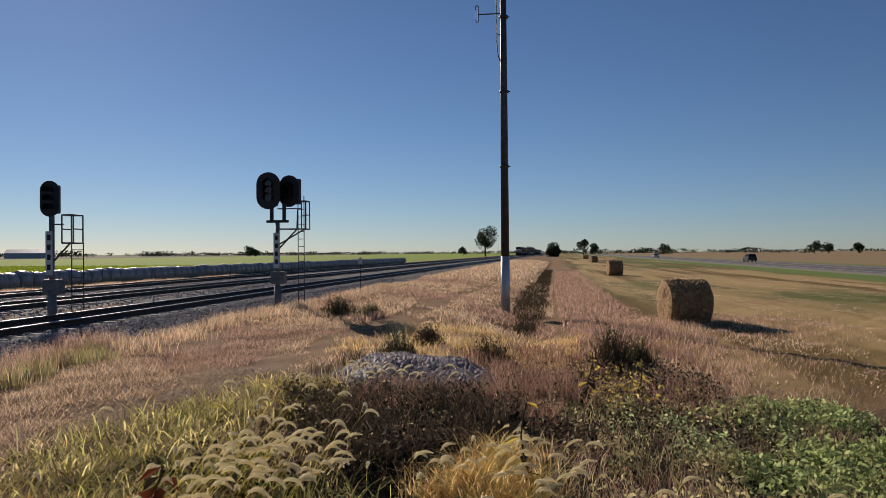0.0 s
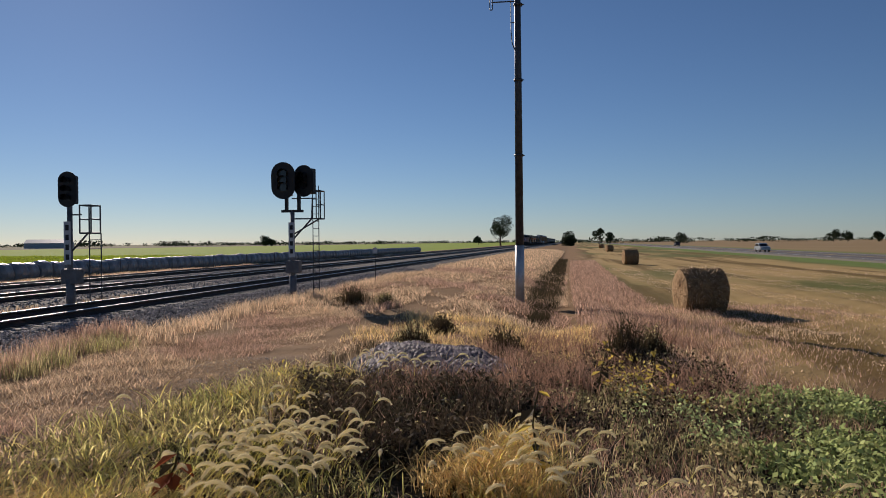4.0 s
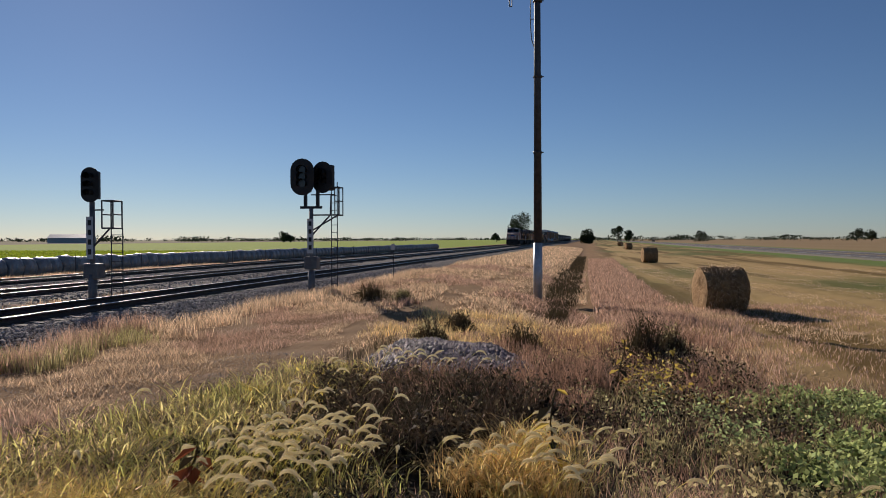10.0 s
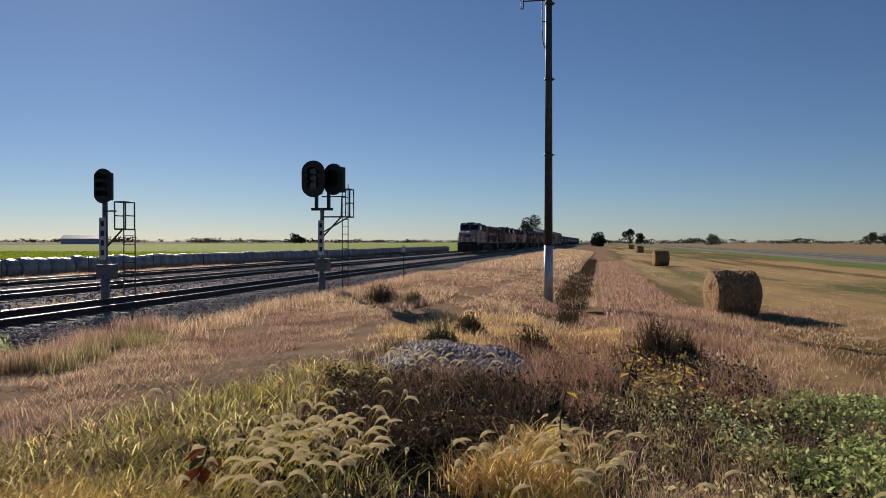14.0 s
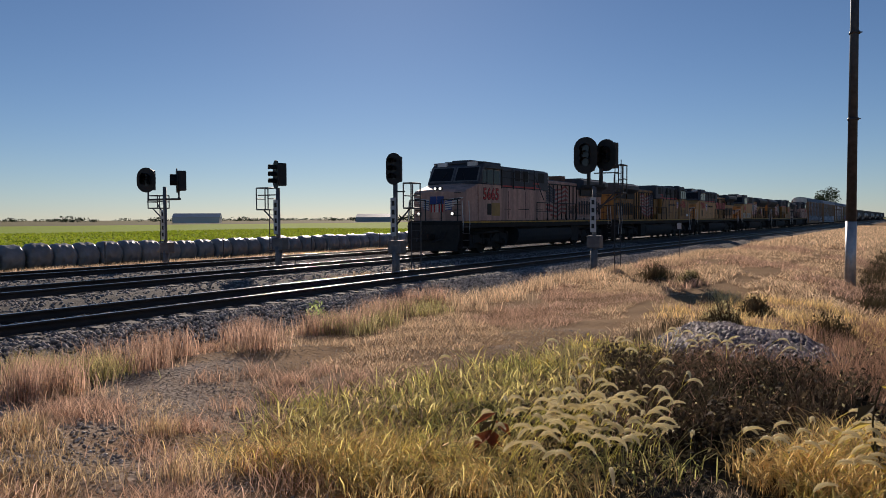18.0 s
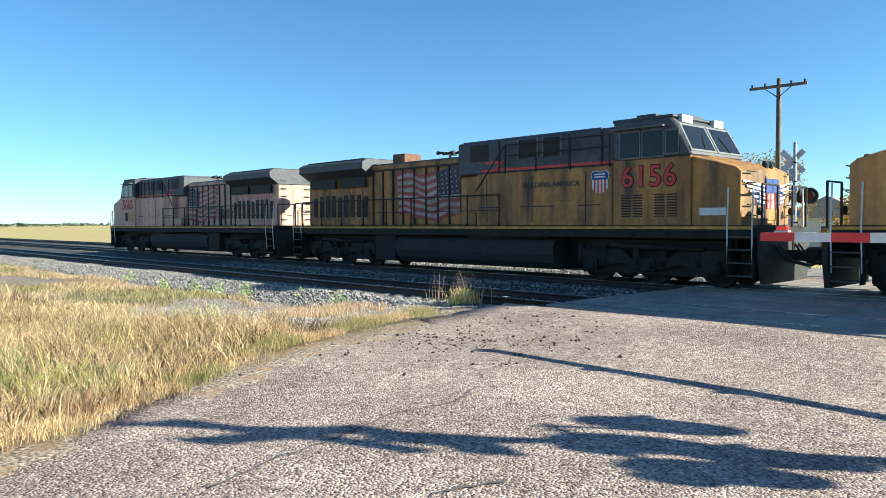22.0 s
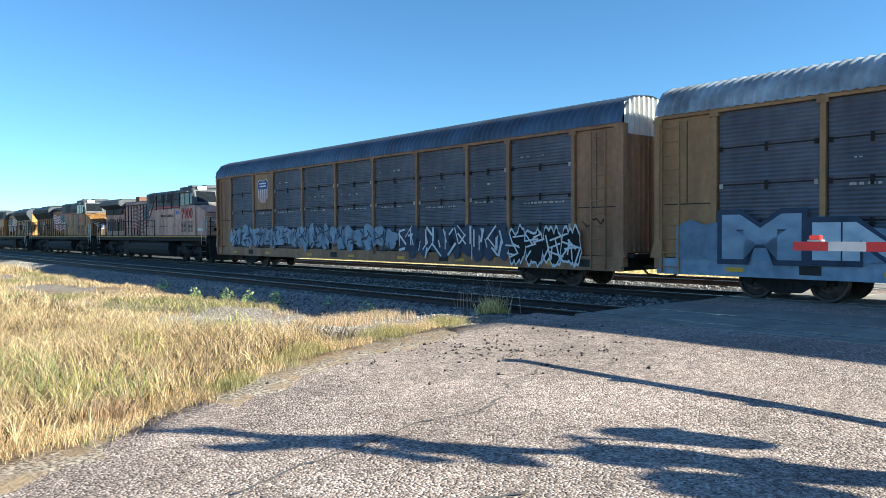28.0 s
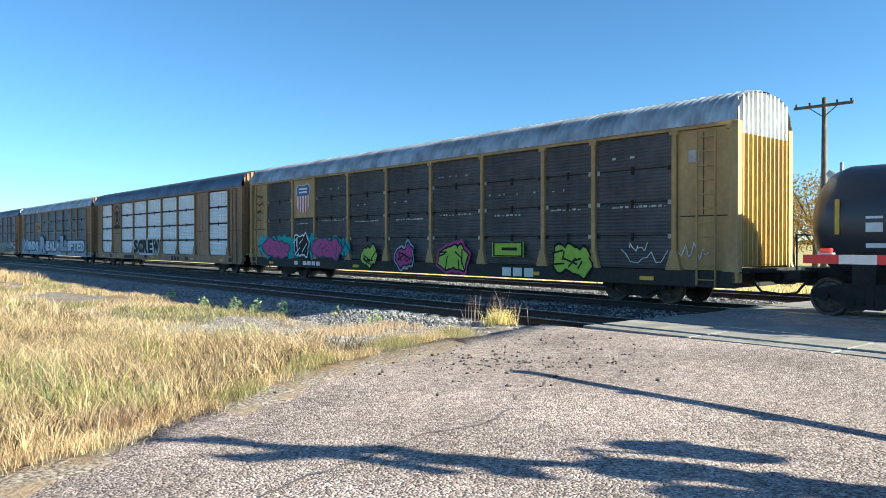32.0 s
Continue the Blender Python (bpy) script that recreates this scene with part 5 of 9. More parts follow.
def build_train():
    units = []

    def add(ob, L, back=False):
        units.append((ob, L, back))
    add(ge_loco("locomotive", "lead diesel locomotive in faded pinkish-yellow paint with a waving flag mural", faded, "5665", 1, "flag", True), 22.07)
    add(ge_loco("locomotive", "sooty yellow diesel locomotive running long hood first with flag mural", tan_yellow, "6156", -1, "flag"), 22.07, True)
    add(ge_loco("locomotive", "yellow diesel locomotive with grey roof and red lettering bars", yellow, "7286", 1, "name"), 22.07)
    add(emd_loco("locomotive", "clean yellow diesel locomotive with flag mural and shield emblem", yellow, "3820", 1), 22.07)
    add(emd_loco("locomotive", "dirty yellow diesel locomotive running hood first, flag on its side", tan_yellow, "9093", -1), 22.07, True)
    add(ge_loco("locomotive", "faded pale diesel locomotive running long hood first before the autoracks", faded, "7900", -1, "flag"), 22.07, True)
    r1 = autorack("autorack", "brown-framed autorack with grimy side panels and pale blue graffiti", rack_brown, grimy_panel, dark_roof, end_top=white_paint, logo_bay=2, seed=3)
    on_side(r1, "shield_emblem", 1.45, 5.92, 3.8, 1, shield_mesh(1.15), (blue_paint, white_paint, red_paint))
    spray_band(r1, "graffiti", 2.4, 16.5, 1.0, 2.0, spray_blue, spray_navy, 3)
    spray_band(r1, "graffiti_tag", 17.2, 22.6, 0.8, 1.9, spray_navy, spray_white, 4)
    for k in range(4):
        throw_up(r1, 23.4 + k * 0.74, 1.25 + 0.03 * (k % 2), 0.72, 1.1, black_paint, spray_white, None, 44 + k)
    scribble(r1, 26.4, 2.0, 0.8, 0.3, black_paint, 45)
    add(r1, 27.97)
    r2 = autorack("autorack", "tan autorack with grey panels and large pale blue block-letter graffiti", rack_tan, grimy_panel, galv_roof, logo_bay=3, sill_mat=spray_blue, seed=2)
    bm = bmesh.new()
    n = 60
    top = [1.82 + 0.14 * math.sin(i * 0.9) + 0.1 * math.sin(i * 2.3) for i in range(n + 1)]
    for i in range(n):
        poly(bm, [(-12.4 + 24.8 * i / n, 0.98 - 1.5), (-12.4 + 24.8 * (i + 1) / n, 0.98 - 1.5), (-12.4 + 24.8 * (i + 1) / n, top[i + 1] - 1.5), (-12.4 + 24.8 * i / n, top[i] - 1.5)])
    on_side(r2, "graffiti_ground", 1.54, 13.6, 1.5, 1, bm, spray_slate)
    for words, y0, y1, z0, z1, pale in (("M", 2.5, 4.5, 1.0, 2.1, 0), ("INDS", 4.7, 9.3, 1.02, 1.88, 1), ("R", 9.9, 12.3, 0.66, 2.36, 0), ("EAL", 12.5, 16.2, 0.98, 1.9, 1), ("L", 17.8, 20.2, 0.98, 2.36, 0), ("IF", 20.35, 22.1, 1.0, 1.9, 1), ("TED", 22.2, 25.7, 1.0, 1.9, 1)):
        outlined(r2, words, y0, y1, z0, z1, spray_pale if pale else spray_blue, spray_navy)
    bm = bmesh.new()
    poly(bm, [((0.42 if i % 2 == 0 else 0.17) * math.sin(i * math.pi / 5), (0.42 if i % 2 == 0 else 0.17) * math.cos(i * math.pi / 5)) for i in range(10)][::-1])
    on_side(r2, "graffiti_star", 1.57, 16.85, 1.45, 1, bm, spray_pale)
    for y0, y1, z0, z1 in ((7.5, 8.2, 3.02, 3.12), (7.4, 7.52, 3.02, 3.45), (7.5, 8.2, 3.36, 3.46), (8.4, 8.52, 3.02, 3.46), (9.1, 9.22, 3.02, 3.46), (8.5, 9.15, 3.2, 3.3)):
        part("logo_bar", boxes((1.432, 1.44, y0, y1, z0, z1)), black_paint, r2)
    add(r2, 27.97)
    r3 = autorack("autorack", "ochre autorack with bright galvanised side panels and a black round emblem", rack_ochre, bright_panel, dark_roof, solid=(0, 2, 8, 10))
    bm = bmesh.new()
    for i in range(28):
        a, b = i * math.tau / 28, (i + 1) * math.tau / 28
        poly(bm, [(math.cos(a) * 0.72, math.sin(a) * 0.8), (math.cos(b) * 0.72, math.sin(b) * 0.8), (math.cos(b) * 0.6, math.sin(b) * 0.68), (math.cos(a) * 0.6, math.sin(a) * 0.68)])
    blob(bm, 0.0, 0.15, 0.75, 0.5, 0.002, random.Random(2), 3)
    blob(bm, 0.0, -0.3, 0.6, 0.4, 0.002, random.Random(3), 4)
    poly(bm, [(-0.75, -0.95), (0.75, -0.95), (0.75, -0.72), (-0.75, -0.72)], 0.004)
    on_side(r3, "round_emblem", 1.42, 5.95, 3.75, 1, bm, black_paint)
    outlined(r3, "SCREW", 10.15, 15.3, 1.02, 1.95, black_paint, spray_white)
    part("reporting_bar", boxes((1.505, 1.512, 7.9, 10.1, 0.6, 0.84)), soot, r3)
    for y in (17.2, 17.7, 18.2):
        part("logo_bar", boxes((1.505, 1.512, y, y + 0.38, 0.62, 0.86)), soot, r3)
    add(r3, 27.97)
    r4 = autorack("autorack", "yellow-posted autorack with dark brown panels and bright graffiti pieces", rack_gold, brown_panel, galv_roof, end_mat=rack_yellow, end_top=white_paint, logo_bay=2, sill_mat=soot, seed=4)
    on_side(r4, "shield_emblem", 1.45, 5.92, 3.8, 1, shield_mesh(1.3), (blue_paint, white_paint, red_paint))
    spray_band(r4, "graffiti_cloud", 1.6, 9.4, 0.98, 2.05, spray_teal, spray_navy, 11, 1.53)
    for y, w in ((3.4, 2.6), (8.1, 2.4)):
        throw_up(r4, y, 1.42, w, 0.85, spray_pink, spray_navy, None, int(y * 7))
    throw_up(r4, 5.9, 1.6, 1.3, 1.0, black_paint, spray_white, None, 77)
    for y, z, w, h, fill, edge, glow in ((11.45, 1.2, 1.3, 1.0, spray_lime, black_paint, None), (13.85, 1.22, 1.2, 1.0, spray_pink, black_paint, spray_blue), (16.7, 1.2, 1.8, 1.1, spray_lime, black_paint, spray_pink), (22.2, 1.22, 1.7, 1.2, spray_lime, black_paint, None)):
        throw_up(r4, y, z - 0.03, w * 0.85, h * 0.78, fill, edge, glow, int(y * 10))
    part("graffiti_plate", boxes((1.53, 1.536, 18.75, 20.2, 1.25, 1.75)), spray_lime, r4)
    for y0, y1, z0, z1 in ((18.8, 20.15, 1.7, 1.74), (18.8, 20.15, 1.26, 1.3), (18.8, 18.86, 1.28, 1.72), (20.1, 20.16, 1.28, 1.72), (19.2, 19.9, 1.46, 1.56)):
        part("graffiti_stroke", boxes((1.536, 1.541, y0, y1, z0, z1)), black_paint, r4)
    scribble(r4, 24.7, 1.3, 1.5, 0.5, spray_white, 8)
    scribble(r4, 24.5, 1.6, 0.6, 0.3, spray_white, 9)
    scribble(r4, 26.2, 1.5, 0.9, 0.5, spray_white, 10)
    for z in (2.9, 3.3, 3.7, 4.1):
        scribble(r4, 1.45, z, 0.7, 0.25, black_paint, int(z * 10))
    part("panel_decal", boxes((1.402, 1.408, 26.05, 26.35, 3.85, 4.15)), clip_mat, r4)
    for y in (19.2, 19.7, 20.2):
        part("logo_bar", boxes((1.505, 1.512, y, y + 0.4, 0.62, 0.9)), white_paint, r4)
    for y in (5.2, 6.0, 6.4, 6.8, 7.2):
        part("reporting_bar", boxes((1.505, 1.512, y, y + 0.3, 0.68, 0.86)), white_paint, r4)
    add(r4, 27.97)
    tank_black = surf("tank_black", (0.024, 0.029, 0.044), (0.034, 0.036, 0.046), 0.4, scale=1.0, dirt=(0.08, 0.055, 0.045), dirt_amount=0.3, dirt_scale=0.6)
    tank = tank_car("tank_car", "black tank car with white lettering bars and yellow marker stripe", tank_black)
    part("lettering_bar", boxes((1.33, 1.345, 2.4, 2.75, 1.95, 2.3), (1.33, 1.345, 2.85, 3.2, 1.95, 2.3), (1.33, 1.345, 3.3, 3.65, 1.95, 2.3), (1.31, 1.325, 2.4, 3.3, 1.6, 1.7)), white_paint, tank)
    part("marker_stripe", boxes((1.338, 1.35, 1.75, 1.85, 1.9, 2.7)), stripe_yellow, tank)
    add(tank, 17.4)
    hop = hopper_car("hopper_car", "grey covered hopper car with ribbed sides, in the train", surf("hopper_grey", (0.2, 0.2, 0.19), (0.15, 0.14, 0.13), 0.7, dirt=(0.07, 0.05, 0.04), dirt_amount=0.6))
    add(hop, 18.2)
    for i in range(14):
        src, L = ((tank, 17.4), (hop, 18.2))[i % 3 == 1]
        add(copy_thing(src, pose(0, 0, 0)), L)
    s, placed = 0.0, []
    for ob, L, back in units:
        placed.append((ob, s, L, back))
        s += L
    return placed


TRAIN = build_train()
TRAIN_X, TRAIN_FRONT, TRAIN_SPEED = -18.95, 392.4, 20.19


def train_rows(s, L, back):
    """Rows along the curved line, each car turned to its own chord."""
    rows = []
    for k in range(33):
        t = float(k)
        y = TRAIN_FRONT - TRAIN_SPEED * t + s
        x0, x1 = float(bend(y)), float(bend(y + L))
        turn = -math.degrees(math.atan2(x1 - x0, L))
        rows.append((t, pose(TRAIN_X + x1, y + 22.3, 0, 0, 0, 180 + turn) if back else pose(TRAIN_X + x0, y, 0, 0, 0, turn)))
    return rows

# ---- railway ----
rail_steel = surf("rail_steel", (0.06, 0.042, 0.034), (0.04, 0.03, 0.025), 0.7, 0.3, scale=3.0, bump=0.1)
rail_top = surf("polished_rail_head", (0.62, 0.6, 0.58), (0.5, 0.48, 0.46), 0.22, 1.0, scale=2.0)
tie_mat = surf("weathered_tie", (0.2, 0.18, 0.16), (0.12, 0.11, 0.1), 0.85, scale=4.0, bump=0.3, fine=0.25, rand=0.2)
ballast_mat = surf("ballast_bed", (0.085, 0.075, 0.07), (0.045, 0.04, 0.038), 0.9, scale=14.0, bump=0.9, fine=0.6, fine_scale=26.0)
stone_mat = surf("ballast_stone", (0.36, 0.33, 0.31), (0.21, 0.19, 0.18), 0.85, scale=8.0, island=0.45, bump=0.2)
concrete = surf("crossing_concrete", (0.36, 0.32, 0.28), (0.27, 0.24, 0.21), 0.85, scale=2.0, bump=0.25, fine=0.2, fine_scale=120, dirt=(0.12, 0.09, 0.08), dirt_amount=0.5, dirt_scale=1.5, rand=0.08)
def chip_seal():
    """Pale and dark stone chips in a worn binder."""
    m = bpy.data.materials.new("chip_seal")
    m.use_nodes = True
    nt = m.node_tree
    L = nt.links.new
    b = nt.nodes["Principled BSDF"]
    b.inputs["Roughness"].default_value, b.inputs["Specular IOR Level"].default_value = 0.9, 0.2
    tc = nt.nodes.new("ShaderNodeTexCoord")
    vo = nt.nodes.new("ShaderNodeTexVoronoi")
    vo.inputs["Scale"].default_value = 46.0
    L(tc.outputs["Object"], vo.inputs["Vector"])
    sp = nt.nodes.new("ShaderNodeSeparateColor")
    L(vo.outputs["Color"], sp.inputs[0])
    ramp = nt.nodes.new("ShaderNodeValToRGB")
    els = ramp.color_ramp.elements
    els[0].position, els[0].color = 0.0, (0.12, 0.09, 0.077, 1)
    els[1].position, els[1].color = 1.0, (0.66, 0.53, 0.46, 1)
    for pos, c in ((0.2, (0.23, 0.174, 0.15, 1)), (0.5, (0.35, 0.268, 0.228, 1)), (0.8, (0.47, 0.365, 0.312, 1))):
        els.new(pos).color = c
    L(sp.outputs[0], ramp.inputs[0])
    col = ramp.outputs[0]
    for sc, lo, hi, det in ((0.45, 0.78, 1.2, 5.0), (5.0, 0.8, 1.18, 4.0)):
        n = nt.nodes.new("ShaderNodeTexNoise")
        n.inputs["Scale"].default_value, n.inputs["Detail"].default_value = sc, det
        L(tc.outputs["Object"], n.inputs["Vector"])
        r = nt.nodes.new("ShaderNodeMapRange")
        r.inputs[1].default_value, r.inputs[2].default_value, r.inputs[3].default_value, r.inputs[4].default_value = 0.32, 0.68, lo, hi
        L(n.outputs[0], r.inputs[0])
        mx = nt.nodes.new("ShaderNodeMix")
        mx.data_type, mx.blend_type = "RGBA", "MULTIPLY"
        mx.inputs[0].default_value = 1.0
        L(col, mx.inputs[6])
        L(r.outputs[0], mx.inputs[7])
        col = mx.outputs[2]
    L(col, b.inputs["Base Color"])
    bp = nt.nodes.new("ShaderNodeBump")
    bp.inputs["Strength"].default_value, bp.inputs["Distance"].default_value = 0.8, 0.012
    bp.invert = True
    L(vo.outputs["Distance"], bp.inputs["Height"])
    L(bp.outputs[0], b.inputs["Normal"])
    return m


asphalt = chip_seal()
galv = surf("galvanised_steel", (0.55, 0.57, 0.58), (0.42, 0.44, 0.46), 0.45, 0.55, scale=5.0, bump=0.05, dirt=(0.25, 0.23, 0.2), dirt_amount=0.4)
silver_paint = surf("silver_paint", (0.6, 0.6, 0.59), (0.5, 0.5, 0.49), 0.5, 0.2, scale=4.0, dirt=(0.25, 0.22, 0.19), dirt_amount=0.4)
signal_black = surf("signal_black", (0.012, 0.012, 0.013), (0.02, 0.02, 0.02), 0.6)
gate_white = surf("gate_white", (0.75, 0.74, 0.72), (0.66, 0.65, 0.63), 0.45)
gate_red = surf("gate_red", (0.6, 0.025, 0.03), (0.5, 0.03, 0.03), 0.45)
sign_white = surf("sign_white", (0.6, 0.61, 0.62), (0.52, 0.53, 0.54), 0.55, dirt=(0.25, 0.22, 0.2), dirt_amount=0.35)
red_glow = surf("lit_red_lens", (0.9, 0.006, 0.012), (0.9, 0.006, 0.012), 0.4, emit=0.9)
arm_lamp = surf("arm_lamp_red", (0.8, 0.05, 0.03), (0.7, 0.04, 0.03), 0.3, emit=0.12)
red_dark = surf("unlit_red_lens", (0.12, 0.008, 0.01), (0.09, 0.006, 0.008), 0.3)
wood_pole = surf("weathered_pole_wood", (0.2, 0.16, 0.12), (0.13, 0.1, 0.08), 0.85, scale=3.0, streak=6.0, dirt_amount=0.5, bump=0.3)
dark_steel = surf("dark_pole_steel", (0.05, 0.05, 0.055), (0.08, 0.08, 0.085), 0.55, 0.4)


def build_tracks():
    rng = random.Random(7)
    stations = [-700.0, -200.0] + list(np.arange(-30.0, 120.0, 5.0)) + [150.0, 250.0, 500.0, 1000.0, 1500.0]

    def along(outline):
        """An open outline of (x, z) pairs carried along the curved line."""
        vs = [(u + float(bend(y)), y, v) for y in stations for u, v in outline]
        k = len(outline)
        fs = [(i * k + j, i * k + (j + 1) % k, (i + 1) * k + (j + 1) % k, (i + 1) * k + j) for i in range(len(stations) - 1) for j in range(k)]
        return vs, fs
    web = sheet_mesh("rail", *along([(-0.075, -0.17), (-0.04, -0.15), (-0.012, -0.14), (-0.012, -0.05), (-0.036, -0.04), (-0.036, -0.006), (0.036, -0.006), (0.036, -0.04), (0.012, -0.05), (0.012, -0.14), (0.04, -0.15), (0.075, -0.17)]), rail_steel)
    head = sheet_mesh("rail_head", *along([(-0.034, -0.006), (-0.03, 0.0), (0.03, 0.0), (0.034, -0.006)]), rail_top)
    bm = bmesh.new()
    prism(bm, [(-1.3, -0.17), (-0.9, -0.165), (-0.5, -0.19), (0.5, -0.19), (0.9, -0.165), (1.3, -0.17), (1.32, -0.4), (-1.32, -0.4)], "y", -0.12, 0.12)
    tie = mesh_of("tie", bm, tie_mat)
    for n, xc in enumerate(TRACKS):
        t = tagged(new("track_%d" % (n + 1)), "railway track of dark worn rails on pale ties in grey ballast", "railway track", kind="structure")
        for s in (-0.7525, 0.7525):
            shared("rail", web, t, pose(xc + s, 0, 0))
            shared("rail_head", head, t, pose(xc + s, 0, 0))
        for i in range(290):
            shared("tie", tie, t, pose(xc + float(bend(-58 + i * 0.61)) + rng.uniform(-0.03, 0.03), -58 + i * 0.61, rng.uniform(-0.012, 0.006), 0, 0, rng.uniform(-0.6, 0.6)))
        vs, fs = [], []
        for i in range(900):
            y = -58 - (i + 1) * 0.61 if i < 260 else -58 + (290 + i - 260) * 0.61
            b = len(vs)
            vs += [(xc + x + float(bend(y)), y + k, z) for z in (-0.4, -0.17) for k in (-0.12, 0.12) for x in (-1.3, 1.3)]
            fs += [tuple(b + j for j in f) for f in ((4, 5, 7, 6), (0, 1, 5, 4), (2, 6, 7, 3), (0, 4, 6, 2), (1, 3, 7, 5))]
        far = new("far_ties", sheet_mesh("far_ties", vs, fs, tie_mat))
        far.parent = t
        far["kind"] = "stuff"
    prof = [(-10.2, -0.56), (-10.7, -0.42), (-11.5, -0.2), (-14.95, -0.2), (-15.6, -0.33), (-16.5, -0.33), (-17.1, -0.2), (-20.7, -0.2), (-21.2, -0.33), (-22.1, -0.33), (-22.7, -0.2), (-26.1, -0.2), (-26.9, -0.42), (-27.6, -0.7)]
    ys = list(np.arange(-60, 120, 0.5)) + [140, 180, 260, 400, 700, 1100, 1500]
    ys = [-700, -400, -250, -150, -100, -75] + ys
    vs, fs = [], []
    fine = []
    for (x0, z0), (x1, z1) in zip(prof, prof[1:]):
        k = max(1, round((x0 - x1) / 0.3))
        fine += [(x0 + (x1 - x0) * i / k, z0 + (z1 - z0) * i / k) for i in range(k)]
    fine.append(prof[-1])
    for y in ys:
        for x, z in fine:
            vs.append((x + float(bend(y)) + rng.uniform(-0.05, 0.05), y, z + rng.uniform(-0.025, 0.02)))
    w = len(fine)
    for i in range(len(ys) - 1):
        for j in range(w - 1):
            a = i * w + j
            fs.append((a, a + 1, a + w + 1, a + w))
    tagged(new("ballast", sheet_mesh("ballast", vs, fs, ballast_mat, True)), "grey crushed stone ballast under three tracks", "ballast", kind="structure")


def stones(name, label, pts, sizes, material, seed):
    """Loose angular stones, joined: each an uneven octahedron."""
    r = np.random.RandomState(seed)
    n = len(pts)
    base = np.array([(1, 0, 0), (-1, 0, 0), (0, 1, 0), (0, -1, 0), (0, 0, 1), (0, 0, -1)], dtype=float)
    v = base[None] * (0.6 + 0.7 * r.rand(n, 6, 1)) + 0.35 * (r.rand(n, 6, 3) - 0.5)
    a = r.rand(n) * 6.28
    c, s = np.cos(a)[:, None], np.sin(a)[:, None]
    x, y = v[:, :, 0] * c - v[:, :, 1] * s, v[:, :, 0] * s + v[:, :, 1] * c
    v = np.stack([x, y, v[:, :, 2] * 0.75], -1) * np.asarray(sizes)[:, None, None] + np.asarray(pts)[:, None, :]
    f = np.array([(0, 2, 4), (2, 1, 4), (1, 3, 4), (3, 0, 4), (2, 0, 5), (1, 2, 5), (3, 1, 5), (0, 3, 5)])
    f = (f[None] + 6 * np.arange(n)[:, None, None]).reshape(-1, 3)
    return tagged(new(name, sheet_mesh(name, v.reshape(-1, 3), f, material)), label, "stones", kind="stuff")


def ballast_z(x):
    return np.interp(-x, [10.2, 10.7, 11.5, 14.95, 15.6, 16.5, 17.1, 20.7, 21.2, 22.1, 22.7, 26.1, 26.9], [-0.56, -0.42, -0.2, -0.2, -0.33, -0.33, -0.2, -0.2, -0.33, -0.33, -0.2, -0.2, -0.42])


def scatter_stones():
    r = np.random.RandomState(5)
    n = 80000
    x = -10.1 - r.rand(n) ** 1.15 * 16.5
    y = -35 + r.rand(n) * 90
    keep = ~((y > -11.3) & (y < -0.3) & (x < -11.4)) & ~((y > -11) & (y < -0.5))
    keep &= (np.abs(np.abs(x + 13.2) - 0.7525) > 0.1) & (np.abs(np.abs(x + 18.9) - 0.7525) > 0.1)
    x, y = x[keep], y[keep]
    stones("ballast_stones", "loose angular grey ballast stones", np.stack([x + bend(y), y, ballast_z(x) + 0.005], -1), 0.03 + 0.035 * r.rand(len(x)), stone_mat, 6)
    n = 27000
    x, y = -10.45 - 1.3 * r.rand(n), -62 + 112 * r.rand(n)
    keep = (y > 0.1) | (y < -11.6)
    x, y = x[keep], y[keep]
    stones("shoulder_stones", "pale crushed stone heaped along the shoulder of the track", np.stack([x + bend(y), y, ballast_z(x) + 0.012], -1), 0.03 + 0.035 * r.rand(len(x)), stone_mat, 16)
    # gravelly soil by the crossing and beside the line
    n = 26000
    x, y = -10.8 + 8.5 * r.rand(n) ** 0.9, -0.1 + 13 * r.rand(n) ** 1.4
    u, v = -11.2 + 8 * r.rand(n // 2), -11.5 - 10 * r.rand(n // 2) ** 1.3
    x, y = np.concatenate([x, u]), np.concatenate([y, v])
    edge = np.interp(x, [-12.2, -10.7, -8.5, -6.15, -3.2, -2.1], [-11.4, -11.3, -10.9, -10.24, -8.6, -7.8])
    k = (y > 0) | (y < edge)
    x, y = x[k], y[k]
    stones("gravel", "small pale gravel strewn on the verge", np.stack([x, y, height(x, y) + 0.004], -1), 0.005 + 0.011 * r.rand(len(x)) ** 2, surf("verge_gravel", (0.5, 0.44, 0.38), (0.38, 0.33, 0.28), 0.9, island=0.4), 8)


def grit_stones():
    """Coarser stones strewn by the guard and along the strip past the road."""
    r = np.random.RandomState(17)
    n = 7000
    x = np.concatenate([-11.3 + 6.0 * r.rand(n), -10.6 + 5.6 * r.rand(n)])
    y = np.concatenate([-0.35 + 4.6 * r.rand(n) ** 1.2, -11.2 - 15 * r.rand(n) ** 1.3])
    edge = np.interp(-x, [-2, 0.5, 2.1, 3.2, 4.7, 6.15, 8.5, 10.7], [-6.6, -7.1, -7.8, -8.6, -9.5, -10.24, -10.9, -11.3])
    k = (y > -0.05) | (y < edge - 0.1)
    x, y = x[k], y[k]
    z = height(x, y)
    z = np.where(((y < 0.9) & (y > -0.4)) | ((y < edge[k]) & (y > edge[k] - 1.2)), np.clip(z, -0.185, -0.152), z)
    stones("loose_stones", "loose grey and tan stones on bare soil", np.stack([x, y, z + 0.006], -1), 0.012 + 0.022 * r.rand(len(x)) ** 2, surf("loose_stone", (0.5, 0.45, 0.4), (0.32, 0.28, 0.25), 0.9, island=0.45), 18)


